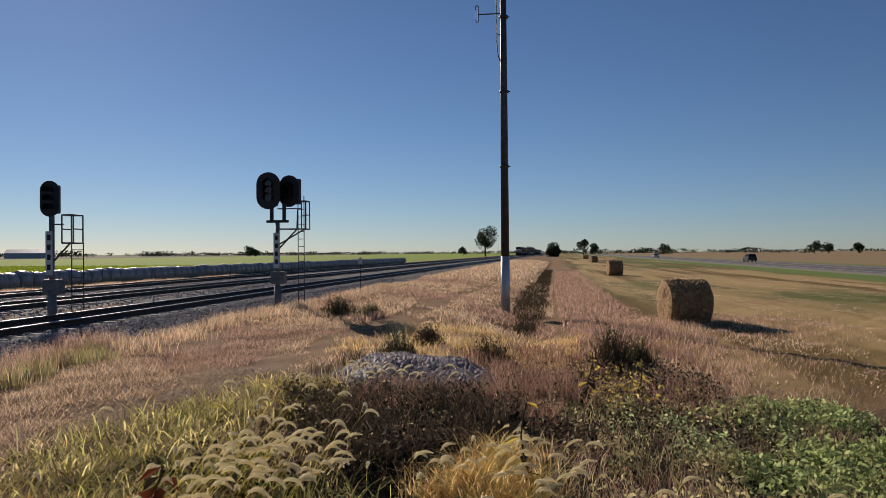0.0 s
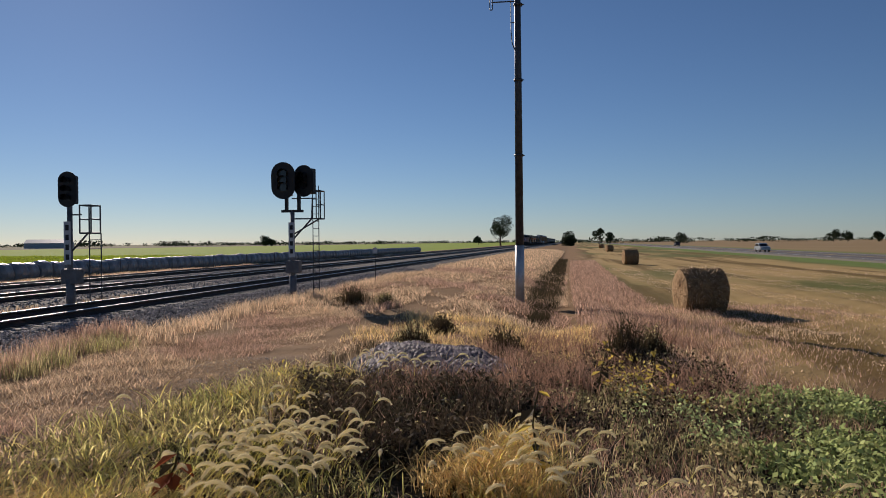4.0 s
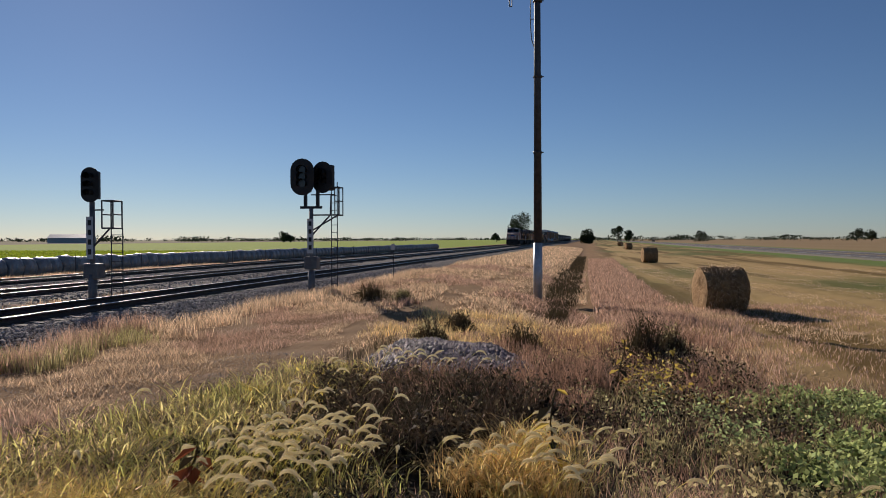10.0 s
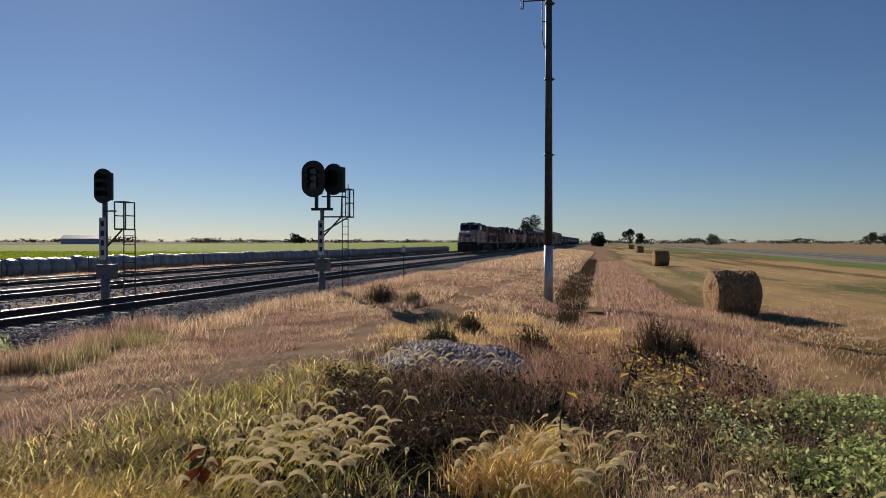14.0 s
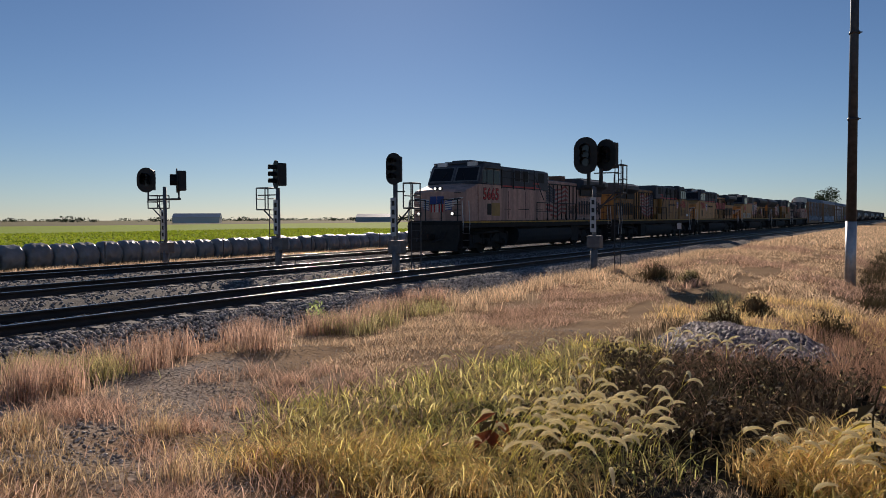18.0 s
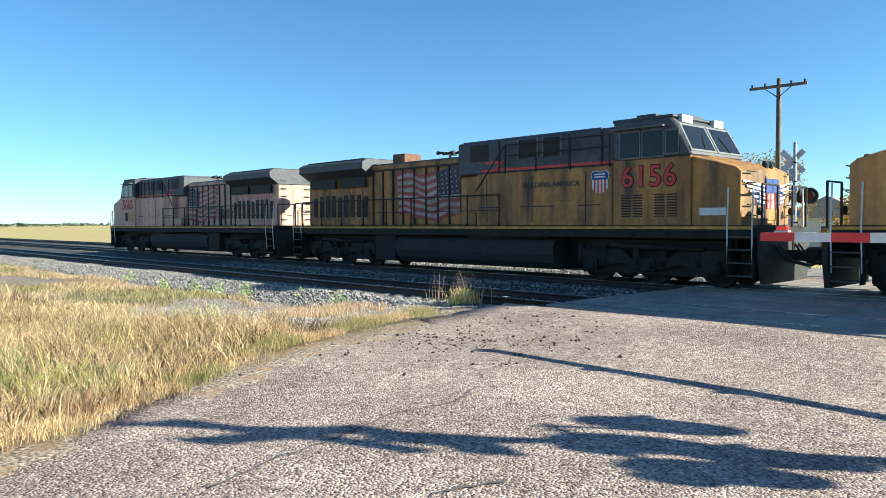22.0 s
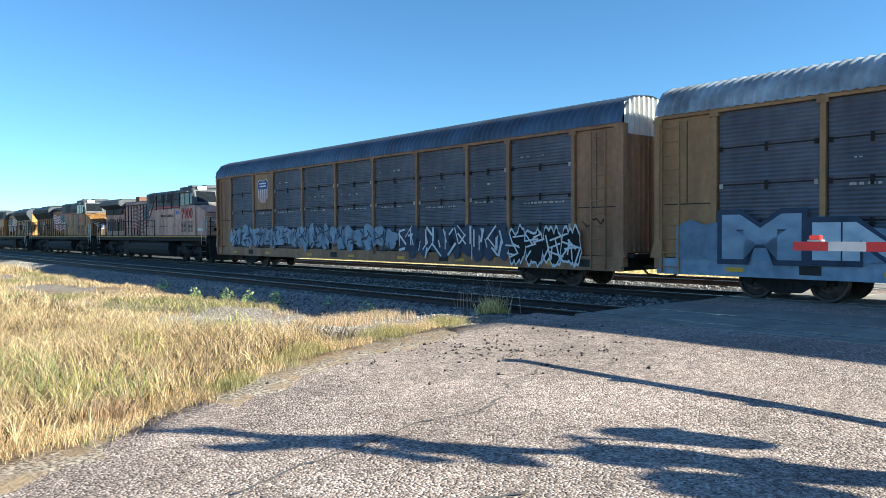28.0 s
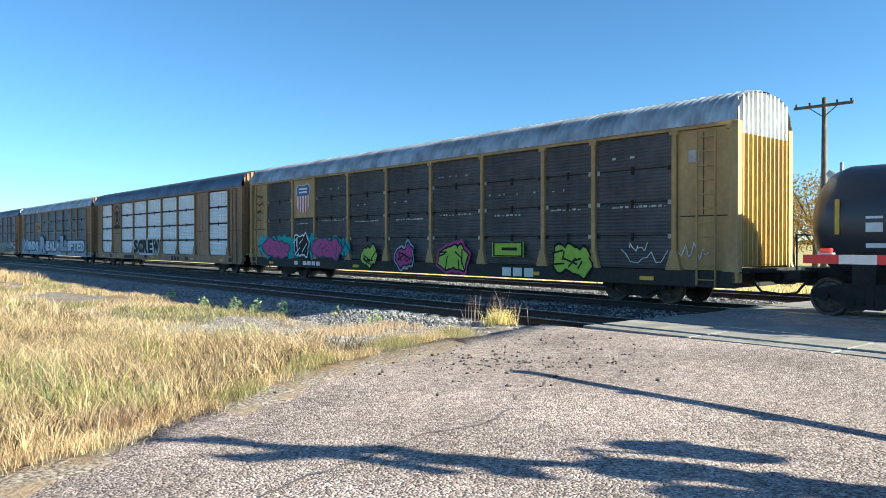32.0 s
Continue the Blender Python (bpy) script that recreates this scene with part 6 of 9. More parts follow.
def build_road():
    rd = tagged(new("road"), "worn chip-sealed grey road with cracks, leading to the crossing", "road", kind="structure")
    far_edge = [(45, -5.6), (8, -6.2), (2, -6.6), (-0.5, -7.1), (-2.1, -7.8), (-3.2, -8.6), (-4.7, -9.5), (-6.15, -10.24), (-8.5, -10.9), (-10.7, -11.3), (-11.92, -11.4)]
    near_edge = [(45, 0.5), (8, 0.1), (2, -0.1), (-0.5, -0.15), (-2.1, -0.12), (-3.2, -0.14), (-4.7, -0.1), (-6.15, -0.18), (-8.5, -0.12), (-10.7, -0.2), (-11.92, -0.25)]
    rng = random.Random(9)
    rows = []
    for (a, b), (c, d) in zip(zip(near_edge, far_edge), zip(near_edge[1:], far_edge[1:])):
        n = max(1, int(abs(a[0] - c[0]) / 0.25))
        for i in range(n):
            t = i / n
            rows.append((a[0] + (c[0] - a[0]) * t, a[1] + (c[1] - a[1]) * t, b[1] + (d[1] - b[1]) * t))
    rows.append((-11.92, -0.25, -11.4))
    vs, fs = [], []
    m = 14
    for x, y0, y1 in rows:
        z = -0.1 + 0.085 * float(sstep(-8.0, -11.8, np.array(x)))
        y0 += rng.uniform(-0.09, 0.09)
        y1 += rng.uniform(-0.12, 0.12)
        vs.append((x, y0 + 0.15, z - 0.25))
        for j in range(m + 1):
            k = j / m
            vs.append((x, y0 + (y1 - y0) * k, z - 0.05 * (2 * k - 1) ** 2 + 0.006 * math.sin(x * 2.1 + j)))
        vs.append((x, y1 - 0.15, z - 0.3))
    w = m + 3
    for i in range(len(rows) - 1):
        for j in range(w - 1):
            a = i * w + j
            fs.append((a, a + 1, a + w + 1, a + w))
    ob = new("pavement", sheet_mesh("pavement", vs, fs, asphalt, True))
    ob.parent = rd
    # the gravel road beyond the line
    vs, fs = [], []
    xs = list(np.arange(-26.6, -60, -1.5)) + list(np.linspace(-62, -900, 40))
    for x in xs:
        c, hw = -5.7 + (x + 26.6) * 0.155, 5.2 - 1.7 * min(1.0, (-26.6 - x) / 14)
        z = float(height(x, c)) if x < -60 else -0.06 - 0.5 * float(sstep(-27, -58, np.array(x)))
        vs += [(x, c + hw + 0.6, z - 0.35), (x, c + hw, z + 0.03), (x, c, z + 0.09), (x, c - hw, z + 0.03), (x, c - hw - 0.6, z - 0.35)]
    for i in range(len(xs) - 1):
        for j in range(4):
            a = i * 5 + j
            fs.append((a, a + 1, a + 6, a + 5))
    ob = new("gravel_road", sheet_mesh("gravel_road", vs, fs, surf("gravel_road", (0.5, 0.42, 0.33), (0.42, 0.35, 0.27), 0.95, scale=0.4, bump=0.4, fine=0.3, fine_scale=20), True))
    ob.parent = rd
    cr = tagged(new("crossing"), "concrete panels of a level crossing over three tracks", "level crossing", kind="structure")
    for xc in TRACKS:
        for a, b, z in ((-2.7, -1.72, -0.012), (-1.68, -0.83, 0.0), (-0.62, 0.62, 0.002), (0.83, 1.27, 0.0)):
            for i in range(4):
                y1 = -0.5 - i * 2.46
                bm = boxes((a, b, -1.22, 1.22, -0.2, 0.0), bevel=0.015)
                part("crossing_panel", bm, concrete, cr, m=pose(xc + b * 0, y1 - 1.23, z + rng.uniform(-0.004, 0.004)))
    for a, b in ((-16.15, -15.95), (-21.75, -21.65)):
        part("crossing_fill", boxes((a, b + 0.1, -10.3, -0.5, -0.3, -0.014)), asphalt, cr)
    part("crossing_fill", boxes((-17.6, -16.2, -10.3, -0.5, -0.3, -0.02)), asphalt, cr)
    part("crossing_fill", boxes((-23.1, -21.65, -10.3, -0.5, -0.3, -0.02)), asphalt, cr)
    part("crossing_fill", boxes((-27.2, -27.12, -10.3, -0.5, -0.3, -0.03)), asphalt, cr)
    # cracks in the paving
    crack = surf("road_crack", (0.1, 0.085, 0.075), (0.14, 0.12, 0.105), 0.95)
    for pts in ([(-5.6, -6.2), (-4.9, -5.9), (-4.2, -6.0), (-3.4, -5.7), (-2.7, -5.6), (-2.0, -5.3)], [(-7.6, -7.4), (-6.9, -6.9), (-6.3, -6.8), (-5.8, -6.3)],
                [(-11.3, -1.0), (-11.25, -3.2), (-11.32, -5.0), (-11.2, -7.4), (-11.28, -9.8)], [(-3.6, -4.0), (-3.1, -4.2), (-2.7, -4.0)]):
        bm = bmesh.new()
        fine = []
        for (ax, ay), (bx, by) in zip(pts, pts[1:]):
            n = 8
            fine += [(ax + (bx - ax) * i / n + rng.uniform(-0.03, 0.03), ay + (by - ay) * i / n + rng.uniform(-0.03, 0.03)) for i in range(n)]
        ring = []
        for x, y in fine:
            z = -0.1 + 0.085 * float(sstep(-8.0, -11.8, np.array(x))) + 0.0
            k = (y + 0.15) / -8.0
            z += -0.05 * (2 * min(1, max(0, (y + 0.15) / -10.0)) - 1) ** 2 + 0.012
            wd = rng.uniform(0.006, 0.02)
            ring.append((bm.verts.new((x, y - wd, z)), bm.verts.new((x + 0.01, y + wd, z))))
        for (a, b), (c, d) in zip(ring, ring[1:]):
            bm.faces.new((a, c, d, b))
        part("crack", bm, crack, rd)


def road_pebbles():
    """Dark crumbs of stone spilled over the corner of the paving."""
    r = np.random.RandomState(27)
    x, y = -8.2 + r.randn(260) * 1.3, -8.6 + r.randn(260) * 0.9
    far = np.interp(-x, [-2, 0.5, 2.1, 3.2, 4.7, 6.15, 8.5, 10.7], [-6.6, -7.1, -7.8, -8.6, -9.5, -10.24, -10.9, -11.3])
    k = (y > far + 0.1) & (x > -11.5)
    x, y = x[k], y[k]
    z = -0.1 + 0.085 * sstep(-8.0, -11.8, x) - 0.05 * (2 * np.clip((y + 0.15) / (far[k] + 0.15), 0, 1) - 1) ** 2
    stones("road_pebbles", "dark crumbs of stone spilled on the paved corner", np.stack([x, y, z + 0.012], -1), 0.012 + 0.03 * r.rand(len(x)) ** 2, surf("dark_crumb", (0.12, 0.095, 0.085), (0.08, 0.065, 0.06), 0.9, island=0.4), 28)


build_tracks()
scatter_stones()
road_pebbles()
grit_stones()
build_road()


# ---- crossing signals ----
def disc_light(parent, y, z, facing, lit, r=0.33, x=0.0):
    """A flashing light: a black background disc with hood and lens. facing 1 looks along +x."""
    f = facing
    bm = bmesh.new()
    tube(bm, (x + f * 0.16, y, z), (x + f * 0.19, y, z), r, 28)
    d = part("background_disc", bm, signal_black, parent)
    bm = bmesh.new()
    tube(bm, (x + f * 0.0, y, z), (x + f * 0.16, y, z), 0.17, 16)
    part("lamp_housing", bm, signal_black, d)
    bm = bmesh.new()
    tube(bm, (x + f * 0.192, y, z), (x + f * 0.225, y, z), 0.16, 20)
    part("lens", bm, red_dark, d)
    if lit:
        bm = bmesh.new()
        for ring_r, count in ((0.0, 1), (0.022, 6), (0.044, 12), (0.066, 18), (0.088, 24), (0.11, 30), (0.132, 36), (0.15, 40)):
            for i in range(count):
                a = i * math.tau / count + 0.2 * ring_r
                u, v = y + math.cos(a) * ring_r, z + math.sin(a) * ring_r
                tube(bm, (x + f * 0.225, u, v), (x + f * 0.232, u, v), 0.0085, 5)
        part("led_array", bm, red_glow, d, "lit red diodes")["kind"] = "stuff"
    bm = bmesh.new()
    n = 16
    ring = []
    for i in range(n + 1):
        a = radians(-20 + 220 * i / n)
        ring.append((bm.verts.new((x + f * 0.19, y + math.cos(a) * 0.2, z + math.sin(a) * 0.2)), bm.verts.new((x + f * (0.48 if 20 < i * 220 / n - 0 < 200 else 0.3), y + math.cos(a) * 0.2, z + math.sin(a) * 0.2))))
    for (a, b), (c, e2) in zip(ring, ring[1:]):
        bm.faces.new((a, b, e2, c))
    bmesh.ops.solidify(bm, geom=bm.faces[:], thickness=0.008)
    part("hood", bm, signal_black, d)


def crossing_signal(name, label, m, lit, arm_length, light_tilt=0.0):
    """Local axes: +x faces the road traffic, the gate arm runs along -y."""
    e = thing(name, label, "crossing signal", m)
    bm = bmesh.new()
    tube(bm, (0, 0, 0.25), (0, 0, 5.3), 0.075, 16)
    part("mast", bm, silver_paint, e)
    bm = bmesh.new()
    tube(bm, (0, 0, 5.3), (0, 0, 5.37), 0.09, 12, 0.02)
    part("mast_cap", bm, silver_paint, e)
    bm = bmesh.new()
    box(bm, -0.28, 0.28, -0.28, 0.28, -0.15, 0.0, 0.02)
    tube(bm, (0, 0, 0), (0, 0, 0.3), 0.16, 14, 0.1)
    part("base", bm, galv, e)
    # crossbuck
    for ang, words in ((45, "RAIL ROAD"), (-45, "CROS SING")):
        b = part("crossbuck_blade", boxes((0.085 if ang > 0 else 0.105, 0.1 if ang > 0 else 0.12, -0.61, 0.61, -0.115, 0.115)), sign_white, e, m=pose(0, 0.12, 4.56) @ pose(0, 0, 0, -ang, 0, 0))
        shared("lettering", text_mesh("RAIL     ROAD" if ang > 0 else "CROSSING", 0.17, black_paint, 0.004), b, pose(0.126 if ang < 0 else 0.106, 0, 0, 90, 0, 90))
    p = part("track_count_sign", boxes((0.085, 0.1, -0.05, 0.27, 4.0, 4.27), (0.085, 0.1, -0.2, 0.48, 3.74, 4.0), bevel=0.006), sign_white, e)
    shared("lettering", text_mesh("3", 0.22, black_paint, 0.004), p, pose(0.104, 0.14, 4.13, 90, 0, 90))
    shared("lettering", text_mesh("TRACKS", 0.17, black_paint, 0.003), p, pose(0.104, 0.14, 3.87, 90, 0, 90))
    for z in (3.72, 4.5):
        bm = bmesh.new()
        tube(bm, (0, 0, z - 0.03), (0, 0, z + 0.03), 0.095, 14)
        part("sign_clamp", bm, dark_steel, e)
    # light cross arm
    part("light_arm", tubes(((0, -0.7, 3.42), (0, 0.66, 3.42), 0.035), ((0, -0.22, 3.15), (0, -0.22, 3.42), 0.03), ((0, 0.58, 3.15), (0, 0.58, 3.42), 0.03), ((0, -0.62, 3.1), (0, -0.62, 3.42), 0.03)), silver_paint, e)
    part("junction_box", boxes((-0.1, 0.12, -0.12, 0.12, 3.3, 3.52), bevel=0.02), silver_paint, e)
    for y, on in ((-0.22, lit == 0), (0.58, lit == 1)):
        disc_light(e, y, 3.15, 1, on)
    for y, on in ((-0.62, lit == 1), (0.4, lit == 0)):
        disc_light(e, y, 3.1, -1, False, x=-0.12)
    part("bell_bracket", boxes((0.05, 0.2, 0.05, 0.25, 2.55, 2.62), (0.05, 0.2, 0.05, 0.09, 2.55, 2.95)), silver_paint, e)
    s = part("emergency_sign", boxes((0.085, 0.095, -0.16, 0.16, 2.3, 2.52), bevel=0.003), surf("sign_blue", (0.02, 0.1, 0.33), (0.02, 0.12, 0.38), 0.5), e, "small blue notice sign")
    part("notice_bar", boxes((0.096, 0.098, -0.13, 0.13, 2.45, 2.48), (0.096, 0.098, -0.13, 0.13, 2.4, 2.43), (0.096, 0.098, -0.1, 0.1, 2.34, 2.37)), sign_white, s)
    # gate mechanism
    mech = part("gate_mechanism", boxes((-0.2, 0.2, 0.02, 0.42, 1.55, 2.2), bevel=0.03), silver_paint, e)
    bm = bmesh.new()
    prism(bm, [(0.05, 2.05), (0.12, 2.14), (0.24, 2.14), (0.31, 2.05), (0.29, 1.6), (0.18, 1.4), (-0.1, 1.36), (-0.45, 1.36), (-0.45, 1.64), (-0.05, 1.64), (0.03, 1.7)], "x", 0.2, 0.24)
    part("gate_crank", bm, galv, mech)
    bm = bmesh.new()
    prism(bm, [(0.05, 2.05), (0.12, 2.14), (0.24, 2.14), (0.31, 2.05), (0.29, 1.6), (0.18, 1.4), (-0.1, 1.36), (-0.45, 1.36), (-0.45, 1.64), (-0.05, 1.64), (0.03, 1.7)], "x", -0.24, -0.2)
    part("gate_crank", bm, galv, mech)
    bm = bmesh.new()
    tube(bm, (0.24, 0.18, 1.98), (0.27, 0.18, 1.98), 0.05, 10)
    part("pivot_bolt", bm, dark_steel, mech)
    part("counterweight", boxes((0.1, 0.24, 0.42, 0.98, 1.76, 2.14), bevel=0.01), galv, mech)
    for z in (1.66, 2.0):
        part("mount_bracket", boxes((-0.12, 0.12, -0.16, 0.02, z, z + 0.06)), dark_steel, mech)
    part("arm_adapter", boxes((-0.13, 0.13, -0.75, -0.45, 1.38, 1.62), bevel=0.01), galv, mech)
    # arm
    arm = thing("gate_arm", "", "")
    arm.parent = e
    arm.matrix_basis = pose(0, 0, 0, 0, 0, 11.0)
    for k in ("label", "category"):
        if k in arm:
            del arm[k]
    arm["label"] = "red and white striped gate arm"
    n = 15
    y = -0.72
    step = (arm_length - 0.72) / n
    for i in range(n):
        h = 0.075 - 0.02 * i / n
        part("arm_stripe", boxes((-0.03, 0.03, y - (i + 1) * step, y - i * step, 1.5 - h, 1.5 + h)), gate_red if i % 2 == 0 and i > 0 or i == n - 1 else gate_white, arm)
    for k, q in enumerate((0.28, 2.1, 3.85)):
        yy = -arm_length + q
        lamp = part("arm_lamp", boxes((-0.05, 0.05, yy - 0.09, yy + 0.09, 1.56, 1.585), bevel=0.003), galv, arm)
        part("lamp_lens", boxes((-0.045, 0.045, yy - 0.07, yy + 0.07, 1.585, 1.64), bevel=0.012), arm_lamp if k < 2 else red_dark, lamp)
    # conduit
    bm = bmesh.new()
    pipe(bm, [(0.02, 0.1, 1.5), (0.08, -0.08, 1.2), (0.1, -0.12, 0.95), (0.06, 0.05, 0.7), (0.02, 0.12, 0.2)], 0.022, 8)
    part("conduit", bm, dark_steel, e)
    # corrugated guard, a half ring open to the tracks
    guard = part("crash_guard", guard_mesh(), galv, e, "corrugated galvanised guard ring")
    for a in (-130, -30, 24):
        bm = bmesh.new()
        x, yy = math.cos(radians(a)) * 0.86, math.sin(radians(a)) * 0.9
        tube(bm, (x, yy, -0.3), (x, yy, 0.55), 0.075, 12)
        part("guard_post", bm, galv, guard)
    return e


def guard_mesh():
    """A twice-ribbed sheet bent into an open ring."""
    bm = bmesh.new()
    n = 48
    prof = [(0.0, 0.38), (0.045, 0.44), (0.045, 0.51), (0.0, 0.57), (0.0, 0.67), (0.045, 0.73), (0.045, 0.8), (0.0, 0.86), (0.0, 0.89)]
    loop = [(d + 0.006, z) for d, z in prof] + [(d - 0.006, z) for d, z in prof[::-1]]
    prev = None
    for i in range(n + 1):
        a = radians(-185 + 240 * i / n)
        flare = 0.12 * max(0.0, (i - 42) / 6) ** 2
        row = [bm.verts.new((math.cos(a) * (0.92 + d) + flare, math.sin(a) * (0.98 + d) + flare * 0.4, z)) for d, z in loop]
        if prev:
            for j in range(len(loop)):
                k = (j + 1) % len(loop)
                bm.faces.new((prev[j], row[j], row[k], prev[k]))
        else:
            bm.faces.new(row)
        prev = row
    bm.faces.new(prev[::-1])
    return bm


crossing_signal("crossing_signal", "silver crossing signal with crossbuck, flashing lights and lowered gate", pose(-9.5, 2.5, 0.0, 0, 0, -12), 0, 7.35)
crossing_signal("crossing_signal", "far silver crossing signal with crossbuck, flashing lights and gate", pose(-31.5, -12.9, -0.38, 0, 0, 190), 0, 7.0)


# ---- line signals ----
def head(parent, x, y, z, w, h, depth=0.28, turn=0.0):
    """A capsule-shaped black signal head with three hooded lenses, facing -y."""
    bm = bmesh.new()
    n = 10
    out = [(math.cos(math.pi * i / n) * w / 2, h / 2 - w / 2 + math.sin(math.pi * i / n) * w / 2) for i in range(n + 1)]
    out += [(-u, -v) for u, v in out]
    prism(bm, out, "y", -0.02, 0.02)
    hd = part("signal_head", bm, signal_black, parent, m=pose(x, y, z, 0, 0, turn))
    part("head_case", boxes((-w * 0.3, w * 0.3, 0.02, depth, -h * 0.4, h * 0.4), bevel=0.03), signal_black, hd)
    for k in (-1, 0, 1):
        zz = k * (h - w) * 0.5
        bm = bmesh.new()
        ring = []
        for i in range(13):
            a = radians(-30 + 240 * i / 12)
            ring.append((bm.verts.new((math.cos(a) * w * 0.2, -0.02, zz + math.sin(a) * w * 0.2)), bm.verts.new((math.cos(a) * w * 0.2, -0.3, zz + math.sin(a) * w * 0.2))))
        for (a, b), (c, d) in zip(ring, ring[1:]):
            bm.faces.new((a, b, d, c))
        bmesh.ops.solidify(bm, geom=bm.faces[:], thickness=0.006)
        part("hood", bm, signal_black, hd)
        bm = bmesh.new()
        tube(bm, (0, -0.02, zz), (0, -0.035, zz), w * 0.17, 12)
        part("lens", bm, glass_dark2, hd)


glass_dark2 = surf("dark_lens", (0.02, 0.02, 0.022), (0.025, 0.025, 0.03), 0.15)


mast_grey = surf("weathered_mast_grey", (0.2, 0.2, 0.205), (0.13, 0.13, 0.135), 0.6, 0.2, scale=4.0, dirt=(0.06, 0.05, 0.045), dirt_amount=0.5)


def plate_and_box(e, x, z0):
    p = part("number_plate", boxes((-0.12 + x, 0.12 + x, -0.15, -0.135, z0 + 1.0, z0 + 2.4)), sign_white, e)
    for k in range(4):
        part("plate_bar", boxes((-0.06 + x, 0.06 + x, -0.155, -0.15, z0 + 1.15 + k * 0.32, z0 + 1.33 + k * 0.32)), signal_black, p)
    part("relay_box", boxes((-0.28 + x, 0.28 + x, -0.12, 0.3, z0 + 0.35, z0 + 0.85), bevel=0.03), mast_grey, e)


def ladder(e, x, y, z0, z1, w=0.3):
    bm = bmesh.new()
    for s in (0, w):
        tube(bm, (x + s, y, z0), (x + s, y, z1), 0.02, 6)
    k = z0 + 0.2
    while k < z1:
        tube(bm, (x, y, k), (x + w, y, k), 0.013, 5)
        k += 0.3
    part("ladder", bm, dark_steel, e)


def cage(e, x0, x1, y0, y1, z0, z1):
    for x in (x0, x1):
        for y in (y0, y1):
            part("railing_post", tubes(((x, y, z0), (x, y, z1), 0.025)), dark_steel, e)
    for z in (z0, z1, (z0 + z1) / 2):
        for a, b in (((x0, y0), (x1, y0)), ((x1, y0), (x1, y1)), ((x1, y1), (x0, y1)), ((x0, y1), (x0, y0))):
            if z == (z0 + z1) / 2 and a[1] == b[1]:
                continue
            part("railing_bar", tubes(((*a, z), (*b, z), 0.025)), dark_steel, e)
    part("platform", boxes((x0, x1, y0, y1, z0 - 0.03, z0)), dark_steel, e)
    part("platform_brace", tubes(((0, 0, z0 - 0.65), ((x0 + x1) / 2, 0, z0 - 0.03), 0.03)), dark_steel, e)
    part("platform_stay", tubes(((0, 0, z1 - 0.3), (x0, 0, z1 - 0.3), 0.025)), dark_steel, e)


def signal_mast(name, label, x, y, z, kind):
    e = thing(name, label, "railway signal", pose(x, y, z), "line signals")
    top = {"A": 3.5, "B": 3.3, "C": 3.3, "D": 3.9}[kind]
    bm = bmesh.new()
    tube(bm, (0, 0, -0.2), (0, 0, top), 0.085, 14)
    tube(bm, (0, 0, -0.2), (0, 0, 0.9), 0.14, 14)
    part("mast", bm, mast_grey, e)
    part("foundation", boxes((-0.35, 0.35, -0.35, 0.35, -0.4, 0.06), bevel=0.03), concrete, e)
    plate_and_box(e, 0.0, 0.4 if kind != "A" else 0.65)
    if kind == "A":
        part("head_bracket", boxes((-0.45, 0.45, -0.06, 0.06, 3.46, 3.56), (-0.3, -0.18, -0.06, 0.06, 3.56, 4.1), (0.22, 0.34, -0.06, 0.06, 3.56, 4.2)), signal_black, e)
        head(e, -0.36, -0.05, 4.75, 0.96, 1.5, 0.5, 8)
        head(e, 0.38, 0.3, 4.75, 0.94, 1.3, 0.5, -14)
        ladder(e, 0.74, 0.35, -0.1, 4.55, 0.25)
        cage(e, 1.0, 1.18, 0.0, 0.5, 3.2, 4.32)
        part("ladder_stay", tubes(((0, 0, 2.35), (0.74, 0.2, 3.2), 0.035), ((0, 0, 3.2), (1.0, 0.1, 3.2), 0.03), ((0.74, 0.2, 3.2), (0.74, 0.3, 4.0), 0.03)), dark_steel, e)
    elif kind in "BC":
        head(e, 0, -0.1, 3.85, 0.6, 1.16, 0.4, 10 if kind == "B" else -25)
        s = 1 if kind == "B" else -1
        near, far = (0.42, 0.82) if kind == "B" else (0.46, 1.12)
        cage(e, min(s * near, s * far), max(s * near, s * far), -0.1, 0.4, 2.42, 3.32)
        ladder(e, min(s * near, s * (near + 0.42)), 0.4, -0.1, 2.42, 0.42)
    else:
        part("head_bracket", tubes(((-1.2, 0, 3.3), (1.1, 0, 3.3), 0.05), ((-1.2, 0, 3.3), (-1.2, 0, 3.9), 0.04), ((1.0, 0, 3.3), (1.0, 0, 3.9), 0.04), ((-0.55, 0, 3.1), (0, 0, 2.5), 0.03)), dark_steel, e)
        head(e, -1.2, -0.1, 4.25, 0.95, 1.2, 0.4, 25)
        head(e, 1.0, -0.1, 4.15, 0.9, 1.15, 0.4, -35)
        ladder(e, -0.75, 0.3, -0.1, 3.1, 0.35)
        cage(e, -1.3, -0.45, 0.05, 0.6, 2.9, 3.5)
    return e


signal_mast("railway_signal", "silver mast signal with two black capsule heads and a ladder", -10.4, 28.8, -0.5, "A")
signal_mast("railway_signal", "silver mast signal with one black head and caged platform between tracks", -15.6, 22.2, -0.32, "B")
signal_mast("railway_signal", "silver mast signal with one black head and railed platform", -21.68, 22.5, -0.3, "C")
signal_mast("railway_signal", "silver mast signal with two black heads on a cross bracket", -29.6, 23.2, -0.62, "D")


